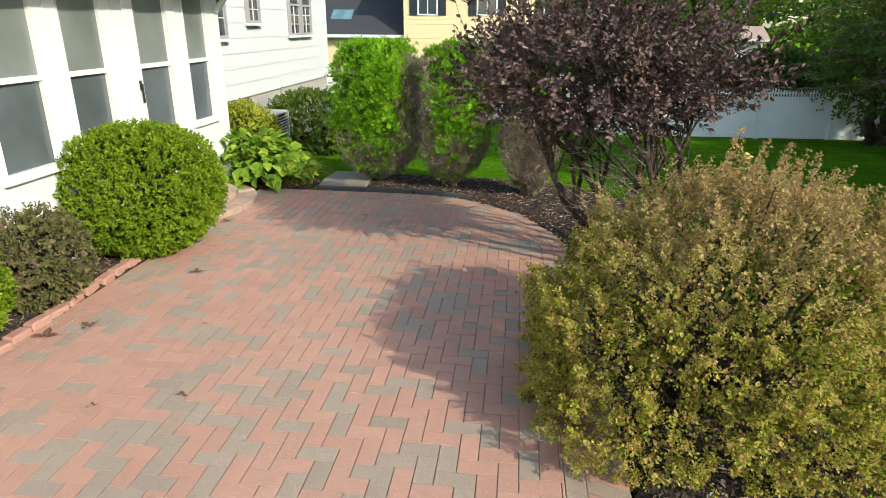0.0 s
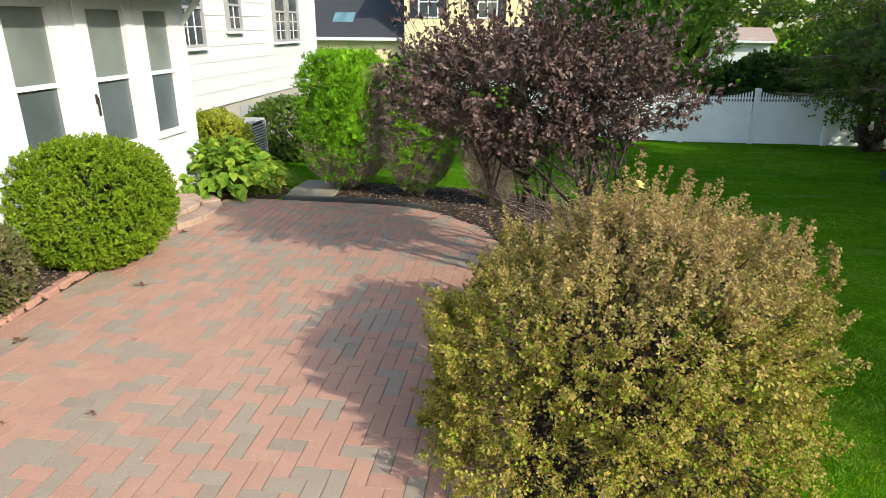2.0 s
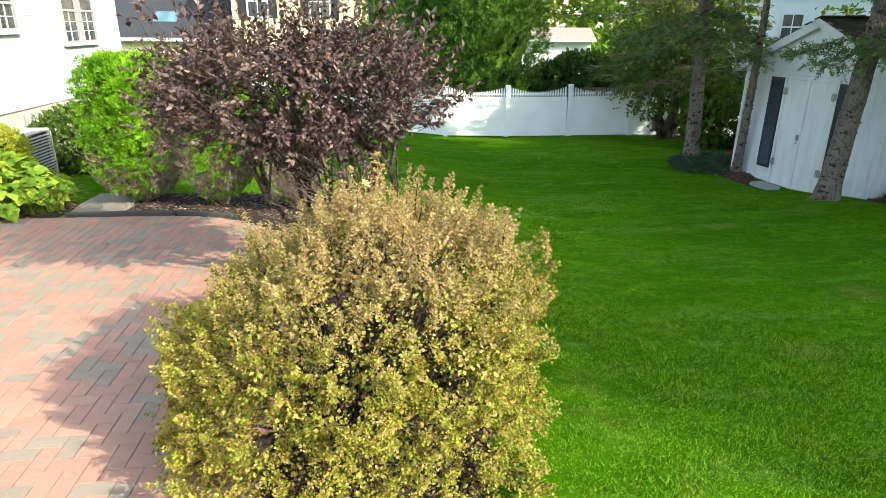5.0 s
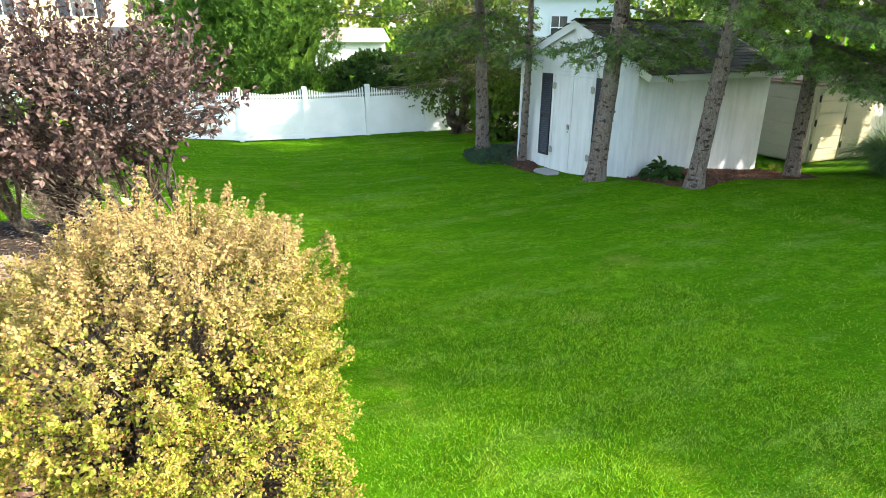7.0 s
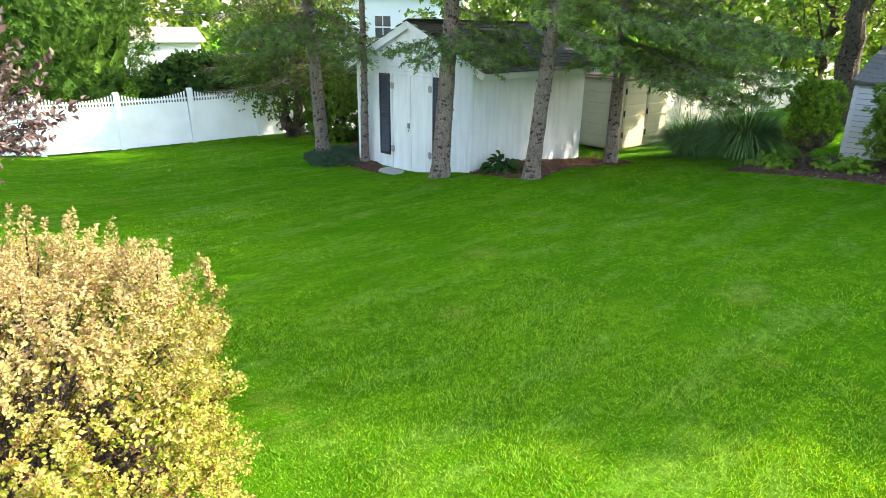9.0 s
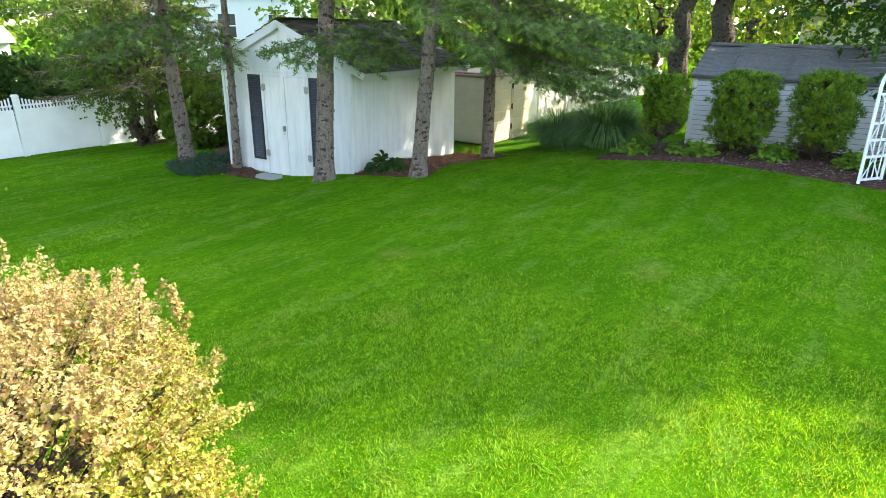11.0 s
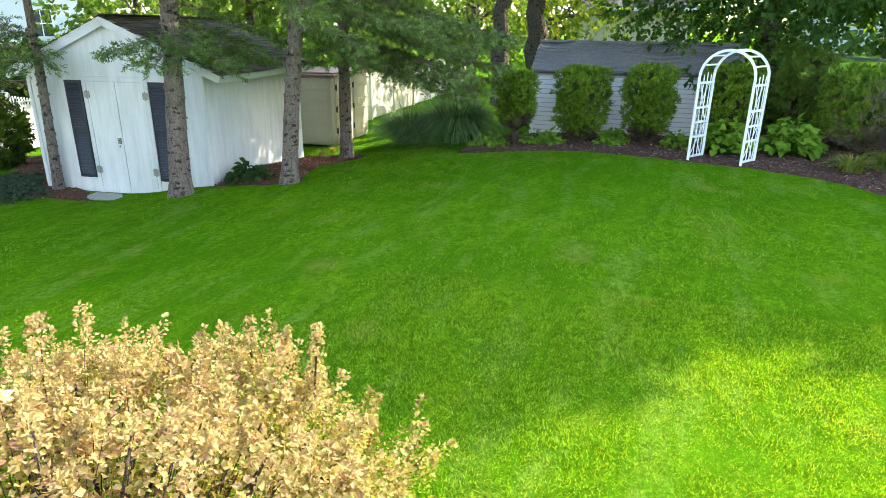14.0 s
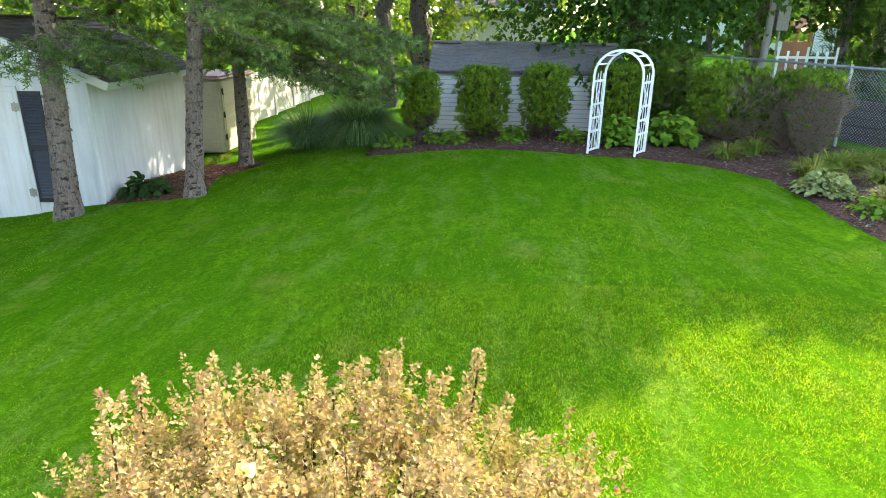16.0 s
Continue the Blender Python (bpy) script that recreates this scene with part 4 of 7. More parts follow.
# ---- garden shed ----
def build_shed():
    s = thing("garden_shed", (8.706, 8.721, -0.269), "weathered white-painted garden shed with dark shingle roof", "shed", turn=SHED_TURN)
    WY, LX, HW, HA = 3.24, 3.60, 1.895, 2.60          # front width, depth, wall height, apex height
    part("side_wall", boxed((0.02, 0, -0.32), (LX, 0.05, HW)), M["shed_paint"], s)
    part("side_wall", boxed((0.02, WY - 0.05, -0.4), (LX, WY, HW)), M["shed_paint"], s)
    ends = Matrix(((0, 0, 1, 0), (1, 0, 0, 0), (0, 1, 0, 0), (0, 0, 0, 1)))
    gable = [(0, -0.45), (WY, -0.45), (WY, HW), (WY / 2, HA), (0, HW)]
    part("front_wall", prism(bmesh.new(), gable, -0.03, 0.02, ends), M["shed_paint"], s)
    part("back_wall", prism(bmesh.new(), gable, LX, LX + 0.05, ends), M["shed_paint"], s)
    # corner strips, gable board and skirting
    part("corner_strip", boxed((-0.045, -0.012, -0.35), (0.03, 0.06, HW)), M["shed_paint"], s, bevel=0.004)
    part("corner_strip", boxed((-0.045, WY - 0.06, -0.2), (0.03, WY + 0.012, HW)), M["shed_paint"], s, bevel=0.004)
    part("gable_board", boxed((-0.045, 0.06, 1.735), (-0.03, WY - 0.06, 1.785)), M["shed_paint"], s)
    # door: frame, two leaves, hinges, latch
    dy0, dy1, dh = 1.045, 2.125, 1.64
    bm = boxed((-0.05, dy0 - 0.06, -0.3), (-0.03, dy0, dh + 0.07))
    box(bm, (-0.05, dy1, -0.3), (-0.03, dy1 + 0.06, dh + 0.07))
    box(bm, (-0.05, dy0, dh), (-0.03, dy1, dh + 0.07))
    part("door_frame", bm, M["shed_paint"], s, bevel=0.003)
    mid = (dy0 + dy1) / 2
    for a, b in ((dy0 + 0.006, mid - 0.005), (mid + 0.005, dy1 - 0.006)):
        leaf = part("door", boxed((-0.046, a, -0.24), (-0.031, b, dh - 0.008)), M["shed_paint"], s, bevel=0.003)
        for z in (0.16, dh - 0.22):
            y = dy0 if a < mid - 0.2 else dy1
            bm = boxed((-0.058, y - 0.05, z - 0.055), (-0.050, y + 0.05, z + 0.055))
            box(bm, (-0.064, y - 0.012, z - 0.07), (-0.050, y + 0.012, z + 0.07))
            part("hinge", bm, M["metal"], leaf, "worn steel strap hinge")
    bm = boxed((-0.07, mid + 0.03, 0.62), (-0.046, mid + 0.09, 0.72))
    box(bm, (-0.085, mid + 0.045, 0.66), (-0.07, mid + 0.075, 0.69))
    box(bm, (-0.06, mid + 0.055, 0.56), (-0.046, mid + 0.085, 0.59))
    part("latch", bm, M["metal"], s, "steel hasp and padlock", bevel=0.004)
    # louvred shutters
    for a in (0.665, 2.215):
        b = a + 0.305
        z0, z1 = 0.014, 1.645
        bm = bmesh.new()
        for lo, hi in (((-0.058, a, z0), (-0.030, a + 0.035, z1)), ((-0.058, b - 0.035, z0), (-0.030, b, z1)), ((-0.058, a + 0.035, z0), (-0.030, b - 0.035, z0 + 0.05)),
                       ((-0.058, a + 0.035, z1 - 0.05), (-0.030, b - 0.035, z1)), ((-0.058, a + 0.035, 0.82), (-0.030, b - 0.035, 0.88)), ((-0.036, a + 0.03, z0), (-0.030, b - 0.03, z1))):
            box(bm, lo, hi)
        sh = part("shutter", bm, M["black_paint"], s, "black louvred shutter")
        slat_bm = boxed((-0.010, a + 0.036, -0.020), (0.002, b - 0.036, 0.020))
        slat = bpy.data.meshes.new("slat")
        slat_bm.to_mesh(slat)
        slat_bm.free()
        n = 34
        for i in range(n):
            z = z0 + 0.075 + (z1 - z0 - 0.15) * i / (n - 1)
            if abs(z - 0.85) > 0.045:
                hang("slat", slat, M["black_paint"], sh, m=pose(-0.045, 0, z, 0, 28, 0))
    # roof: two decks, barge boards, fascia, shingles
    run, rise = WY / 2, HA - HW
    tilt = math.degrees(math.atan2(rise, run))
    over, front, rear = 0.34, 0.10, 0.10
    slope = math.hypot(run, rise)
    length = (run + over) / math.cos(radians(tilt))
    for sgn in (1, -1):
        # local frame of a slope: u along the shed, v down the slope
        base = Matrix.Translation((0, WY / 2, HA + 0.02)) @ (Matrix.Identity(4) if sgn > 0 else Matrix.Translation((LX, 0, 0)) @ pose(0, 0, 0, 0, 0, 180)) @ pose(0, 0, 0, tilt, 0, 0)
        part("roof_deck", boxed((-front, -length, -0.03), (LX + rear, 0, 0.0)), M["shed_paint"], s, m=base)
        part("barge_board", boxed((-front - 0.02, -length, -0.105), (-front + 0.003, 0.0, 0.012)), M["white_paint"], s, m=base)
        part("barge_board", boxed((LX + rear - 0.003, -length, -0.13), (LX + rear + 0.02, 0.0, 0.012)), M["white_paint"], s, m=base)
        part("fascia", boxed((-front - 0.02, -length - 0.02, -0.10), (LX + rear + 0.02, -length, 0.010)), M["white_paint"], s, m=base)
        sh_bm = boxed((-0.108, -0.16, 0), (0.108, 0, 0.010))
        me = bpy.data.meshes.new("shingle")
        sh_bm.to_mesh(me)
        sh_bm.free()
        rows, cols = int(length / 0.125) + 1, int((LX + front + rear) / 0.222) + 1
        for r in range(rows):
            for c in range(cols):
                u = -front + 0.09 + c * 0.222 + (0.11 if r % 2 else 0)
                if u > LX + rear - 0.02:
                    continue
                hang("shingle", me, M["shingle"], s, m=base @ pose(u, -length + 0.145 + r * 0.125 + (0 if r < rows - 1 else -0.03), 0.004 + random.uniform(0, 0.003), -4.2, 0, random.uniform(-0.8, 0.8)))
    part("ridge_cap", boxed((-front, -0.09, HA + 0.018), (LX + rear, 0.09, HA + 0.03), Matrix.Translation((0, WY / 2, 0))), M["shingle"], s, bevel=0.01)
    part("floor_plinth", boxed((0.02, 0.06, -0.4), (LX, WY - 0.06, 0.05)), M["concrete"], s)


build_shed()
pad = thing("concrete_pad", (7.98, 10.3, gz(8.05, 10.35)), "small concrete pad at the shed door", "paving slab", turn=SHED_TURN)
part("slab", boxed((0.02, -0.20, -0.06), (0.46, 0.60, 0.004)), M["concrete"], pad, bevel=0.01)


# ---- white vinyl fence ----
def build_fence():
    f = thing("vinyl_fence", (0, 0, 0), "white vinyl privacy fence with scalloped picket top", "fence")
    post_bm = boxed((-0.064, -0.064, -0.1), (0.064, 0.064, 1.50))
    box(post_bm, (-0.08, -0.08, 1.50), (0.08, 0.08, 1.53))
    prism(post_bm, [(-0.066, -0.066), (0.066, -0.066), (0.066, 0.066), (-0.066, 0.066)], 1.53, 1.555)
    post = bpy.data.meshes.new("post")
    post_bm.to_mesh(post)
    post_bm.free()
    pk = bpy.data.meshes.new("picket")
    bm = boxed((-0.019, -0.011, 0), (0.019, 0.011, 1.0))
    bm.to_mesh(pk)
    bm.free()
    step_v = Vector((1.857, -0.218, 0))
    start = Vector((3.1, 19.1, 0))
    turn = math.degrees(math.atan2(step_v.y, step_v.x))
    L = step_v.length
    for k in range(-5, 6):
        a = start + step_v * k
        b = a + step_v
        za, zb = gz(a.x, a.y) - 0.02, gz(b.x, b.y) - 0.02
        za, zb = max(-1.02, za), max(-1.02, zb)
        hang("post", post, M["vinyl"], f, m=pose(a.x, a.y, za, 0, 0, turn))
        m = pose(a.x, a.y, za, 0, 0, turn) @ pose(0, 0, 0, 0, -math.degrees(math.atan2(zb - za, L)), 0)
        part("bottom_rail", boxed((0.064, -0.025, 0.04), (L - 0.064, 0.025, 0.16)), M["vinyl"], f, m=m)
        part("board_panel", boxed((0.064, -0.012, 0.16), (L - 0.064, 0.012, 1.10)), M["vinyl"], f, m=m)
        part("middle_rail", boxed((0.064, -0.025, 1.10), (L - 0.064, 0.025, 1.19)), M["vinyl"], f, m=m)
        part("top_rail", boxed((0.064, -0.022, 1.265), (L - 0.064, 0.022, 1.305)), M["vinyl"], f, m=m)
        n = 23
        for i in range(n):
            u = (i + 0.5) / n
            x = 0.075 + (L - 0.15) * u
            top = 1.345 + 0.145 * (2 * u - 1) ** 2
            hang("picket", pk, M["vinyl"], f, m=m @ Matrix.Translation((x, 0, 1.18)) @ Matrix.Diagonal((1, 1, top - 1.18, 1)))


build_fence()


# ---- plants: makers ----
def lobed_surface(n, rx, ry, z0, z1, bumps=0.12, scale=2.0, seed=0.0, flat=1.0, floor=-0.95):
    """Points and outward directions over an uneven rounded crown; flat over 1 squares it off."""
    d = rand_dirs(int(n * 1.6))
    d = d[d[:, 2] > floor][:n]
    rz, cz = (z1 - z0) / 2, (z1 + z0) / 2
    k = (np.abs(d) ** (2 * flat)).sum(1) ** (-1 / (2 * flat))
    s = d * k[:, None]
    P = s * np.array([rx, ry, rz])
    out = unit(s / np.array([rx, ry, rz]))
    P = P + out * (bumps * lumps(P, scale, seed))[:, None]
    P[:, 2] += cz
    return P, out


def leaf_part(name, arrays, material, parent, label=""):
    V, T = join_arrays(arrays) if isinstance(arrays, list) else arrays
    return hang(name, np_mesh(name, V, T), material, parent, label)


def rounded_shrub(name, at, rx, ry, h, leaf, n, per, size, label, category="shrub", flat=1.15, bumps=0.06, stems=14, group="", bark=None, spiky=0.10, depth=0.22, z_low=0.04, width=0.62, scale=2.4, shape=LEAF_FOLD):
    """A clipped or rounded shrub: stems, and shoots with many small leaves."""
    s = thing(name, at, label, category, group)
    seed = rng.uniform(0, 50)
    P, O = lobed_surface(n, rx, ry, z_low, h, bumps, scale, seed, flat)
    c = np.array([0, 0, h * 0.45])
    inward = rng.uniform(0, 1, len(P)) ** 2 * depth
    P = P - O * inward[:, None] * min(rx, ry)
    D = unit(O + 0.45 * rand_dirs(len(P)) + np.array([0, 0, 0.35]))
    Pi, Oi = lobed_surface(n // 3, rx * 0.82, ry * 0.82, z_low, h * 0.88, bumps, scale, seed, flat)
    leaf_part("foliage", [sprig_leaves(P, D, per, spiky, size, size * width, shape=shape), sprig_leaves(Pi, Oi, 4, spiky, size * 2.6, size * 2.2)], leaf, s)
    tw = []
    for i in range(stems):
        a = rng.uniform(0, 2 * np.pi)
        b0 = np.array([0.12 * math.cos(a), 0.12 * math.sin(a), -0.03])
        q = P[rng.integers(len(P))]
        mid = (b0 + q) / 2 + 0.08 * rng.standard_normal(3)
        tw.append(tube_arrays([b0, mid, q * np.array([0.93, 0.93, 0.97])], [0.016, 0.010, 0.004], 5))
    m = min(len(P), 500)
    A = P[:m] * np.array([0.35, 0.35, 0.5]) + np.array([0, 0, 0.1])
    tw.append(twig_arrays(A, P[:m] - O[:m] * 0.10 * min(rx, ry), 0.004))
    leaf_part("branchwork", tw, bark or M["twig_bark"], s, "thin brown stems")
    return s


def puffs(P, O, radius, per, length, width):
    """Dense rounded tufts of leaves set on a surface, with dark gaps between."""
    n = len(P)
    rad = radius * rng.uniform(0.65, 1.35, n)
    d = unit(rng.standard_normal((n, per, 3)) + 0.9 * O[:, None] + np.array([0, 0, 0.25]))
    q = P[:, None] + d * (rad[:, None] * rng.uniform(0.55, 1.05, (n, per)))[..., None]
    nrm = unit(d + 0.55 * rng.standard_normal((n, per, 3)))
    al = unit(np.cross(nrm, rng.standard_normal((n, per, 3))) + 0.5 * d)
    k = rng.uniform(0.7, 1.3, n * per)
    return leaf_arrays(q.reshape(-1, 3), al.reshape(-1, 3), nrm.reshape(-1, 3), length * k, width * k)


def shoots(P, D, length, radius, per, ll, lw, shape=LEAF_ROUND):
    """Leafy shoots: small leaves in whorls round a stem, thinning towards its tip."""
    n = len(P)
    t = (np.floor(rng.uniform(0, 1, (n, per)) * 7) / 7 + rng.uniform(0, 0.06, (n, per))) ** 0.85
    out = unit(rng.standard_normal((n, per, 3)))
    L = (length * rng.uniform(0.5, 1.4, n))[:, None]
    q = P[:, None] + D[:, None] * (t * L)[..., None] + out * (radius * (1 - 0.75 * t) * rng.uniform(0.15, 1.0, (n, per)))[..., None]
    al = unit(out * 0.9 + D[:, None] * 0.5)
    nrm = unit(np.array([0, 0, 0.6]) + D[:, None] * 0.6 + 0.6 * rng.standard_normal((n, per, 3)))
    k = rng.uniform(0.6, 1.3, n * per) * np.repeat(rng.uniform(0.75, 1.2, n), per)
    return leaf_arrays(q.reshape(-1, 3), al.reshape(-1, 3), nrm.reshape(-1, 3), ll * k, lw * k, shape)


def bush_surface(n, k, seed, floor):
    """An egg-shaped dome, sloping on the patio's side and steep on the lawn's, with deep lobes."""
    d = rand_dirs(int(n * 1.8))
    d = d[d[:, 2] > floor][:n]
    flat = 1.0 + 0.45 * np.clip(d[:, 0] * 1.3 + 0.1, 0, 1) + 0.9 * np.clip(-d[:, 2] * 2.5, 0, 1)
    r = (np.abs(d) ** (2 * flat[:, None])).sum(1) ** (-1 / (2 * flat))
    half = np.where(d[:, :1] > 0, np.array([[0.90, 0.91, 0.70]]), np.array([[0.99, 0.91, 0.70]])) * k
    P = d * r[:, None] * half
    O = unit(d / half)
    P = P + O * (0.105 * lumps(P, 4.0, seed) + 0.06 * lumps(P, 9.0, seed + 4))[:, None]
    P[:, 2] = (P[:, 2] + 0.55) * (1.01 + 0.07 * np.clip(P[:, 0], 0, 0.7) + 0.24 * np.clip(P[:, 0] + 0.15, -1, 0))
    return P, O


def sprouting_bush():
    """The large gold-green shrub at the patio's edge: leafy shoots over an uneven dome."""
    s = thing("spirea_bush", (1.10, 3.22, 0.0), "large unclipped gold and bronze leaved spirea bush", "bush")
    P, O = bush_surface(1750, 1.0, 3.0, -0.72)
    D = unit(O * 0.85 + 0.5 * rand_dirs(len(P)) + np.array([0, 0, 0.45]))
    L = [shoots(P - D * 0.07, D, 0.13, 0.044, 80, 0.0148, 0.0120, LEAF_FOLD)]
    P2, O2 = bush_surface(750, 0.84, 3.0, -0.7)
    L.append(puffs(P2, O2, 0.10, 34, 0.024, 0.019))
    tw = [twig_arrays(P[::3] * np.array([0.72, 0.72, 0.78]), P[::3] + D[::3] * 0.02, 0.0022)]
    # longer shoots that break the outline, in loose groups
    Q, O3 = bush_surface(420, 1.0, 3.0, 0.05)
    pick = lumps(Q, 3.3, 21.0) > 0.05
    Q, O3 = Q[pick], O3[pick]
    D2 = unit(O3 * 0.7 + 0.35 * rand_dirs(len(Q)) + np.array([0, 0, 0.75]))
    L.append(shoots(Q - D2 * 0.03, D2, 0.18, 0.032, 88, 0.0142, 0.0116, LEAF_FOLD))
    tw.append(twig_arrays(Q[::2] - D2[::2] * 0.05, Q[::2] + D2[::2] * 0.10, 0.0016))
    for bx, by, z0, z1 in ((0.09, 0.40, 1.12, 1.50), (0.34, 0.32, 1.18, 1.44), (0.78, -0.08, 1.10, 1.30), (1.0, -0.08, 1.0, 1.17), (0.55, 0.62, 1.02, 1.30), (-0.55, 0.2, 0.84, 1.0), (0.72, -0.36, 1.12, 1.36)):
        zz = np.linspace(z0, z1, 9)
        Q = np.column_stack([bx + 0.02 * np.sin(zz * 9), by + 0.02 * np.cos(zz * 7), zz])
        L.append(puffs(Q, np.tile([0.1, 0, 1.0], (9, 1)), 0.030, 40, 0.0130, 0.0110))
        tw.append(tube_arrays(Q, np.linspace(0.005, 0.002, 9), 4))
    leaf_part("foliage", L, M["bush_leaf"], s)
    for i in range(110):
        a = rng.uniform(0, 2 * np.pi)
        b0 = np.array([0.16 * math.cos(a), 0.16 * math.sin(a), -0.04])
        q = P[rng.integers(len(P))]
        mid = b0 * 0.4 + q * 0.55 + np.array([0, 0, 0.12])
        tw.append(tube_arrays([b0, mid, q], [0.012, 0.008, 0.003], 5))
    leaf_part("branchwork", tw, M["twig_bark"], s, "brown woody stems")
    Q = np.array([[0.05, 0.07, 1.42]])
    leaf_part("blossom", sprig_leaves(np.repeat(Q, 6, 0), np.tile([0, 0, 1.0], (6, 1)), 2, 0.01, 0.03, 0.03), M["flower"], s, "single pale yellow flower")


def branch_path(a, b, sag=0.0, wob=0.05, n=6):
    t = np.linspace(0, 1, n)[:, None]
    p = np.asarray(a) * (1 - t) + np.asarray(b) * t
    p[:, 2] += sag * np.sin(np.pi * t[:, 0])
    p[1:-1] += wob * rng.standard_normal((n - 2, 3))
    return p


def plum_tree():
    s = thing("purple_plum_tree", (1.00, 5.45, 0.02), "small multi-stemmed purple-leaved plum tree", "tree")
    C, R = np.array([-0.46, -0.35, 1.70]), np.array([1.10, 0.86, 0.44])
    tw, tips, dirs = [], [], []
    for i in range(9):
        a = 2 * math.pi * i / 9 + 0.4
        b0 = np.array([0.10 * math.cos(a), 0.10 * math.sin(a), -0.06])
        d = rand_dirs(1)[0]
        d[2] = abs(d[2]) * 0.3
        mid = np.array([0.46 * math.cos(a) - 0.16, 0.40 * math.sin(a) - 0.12, 0.66]) + 0.13 * rng.standard_normal(3)
        end = C + R * np.array([0.55 * math.cos(a), 0.55 * math.sin(a), 0.3])
        p = np.concatenate([branch_path(b0, mid, -0.06, 0.05, 5), branch_path(mid, end, 0.05, 0.07, 5)[1:]])
        tw.append(tube_arrays(p, np.linspace(0.036, 0.011, len(p)), 7, 0.08))
        for j in range(16):
            q0 = p[rng.integers(4, len(p))]
            q1 = C + R * unit(rng.standard_normal(3) + np.array([0.5 * math.cos(a), 0.5 * math.sin(a), 0.2])) * rng.uniform(0.55, 1.0)
            pp = branch_path(q0, q1, 0.08, 0.04, 5)
            tw.append(tube_arrays(pp, np.linspace(0.011, 0.003, 5), 4))
            tips += [pp[2], pp[3], pp[4]]
    # bare twigs low on the tree
    n = 320
    h = rng.uniform(0.25, 1.15, n)
    A = np.column_stack([rng.uniform(-0.45, 0.2, n) * (0.35 + 0.65 * h), rng.uniform(-0.4, 0.35, n) * (0.35 + 0.65 * h), h])
    B = A + np.column_stack([A[:, 0] * 0.5 + rng.uniform(-0.28, 0.22, n), rng.uniform(-0.25, 0.25, n), rng.uniform(-0.05, 0.30, n)])
    leaf_part("branchwork", tw, M["twig_bark"], s, "grey-brown twisting limbs")
    leaf_part("dead_growth", twig_arrays(A, B, 0.004), M["dead_twig"], s, "bare grey twigs low on the tree")
    n = 2000
    d = rand_dirs(n)
    k = 1 + 0.30 * lumps(d * R, 2.6, 4.0)
    P = C + d * R * (k * rng.uniform(0.35, 1.0, n) ** 0.5)[:, None]
    keep = (P[:, 2] > 1.20 + 0.2 * lumps(P, 2.4, 9.0) - 0.22 * (P[:, 0] < -0.6)) & (lumps(P, 4.5, 2.0) > -0.55) & (P[:, 1] > -1.0)
    P, d = P[keep], d[keep]
    D = unit(d * np.array([1, 1, 0.4]) + 0.4 * rand_dirs(len(P)) + np.array([0, 0, 0.35]))
    L = [sprig_leaves(P, D, 9, 0.17, 0.045, 0.027, 0.9, LEAF_BROAD, 1.1)]
    # upright whips
    Q = C + np.column_stack([rng.uniform(-1.0, 1.1, 120), rng.uniform(-0.5, 0.8, 120), np.zeros(120)])
    e = ((Q - C)[:, :2] / R[:2] ** 1.0)
    Q[:, 2] = C[2] + R[2] * np.sqrt(np.clip(1 - (e ** 2).sum(1), 0, 1)) * 0.95
    D2 = unit(np.column_stack([(Q - C)[:, :2] * 0.35, np.ones(120)]) + 0.3 * rand_dirs(120))
    L.append(sprig_leaves(Q, D2, 9, 0.42, 0.055, 0.032, 0.9, LEAF_BROAD, 0.6))
    leaf_part("foliage", L, M["plum_leaf"], s, "dark purple leaves")
    leaf_part("twig_growth", [twig_arrays(P - D * 0.12, P + D * 0.12, 0.003), twig_arrays(Q - D2 * 0.1, Q + D2 * 0.42, 0.003)], M["twig_bark"], s)


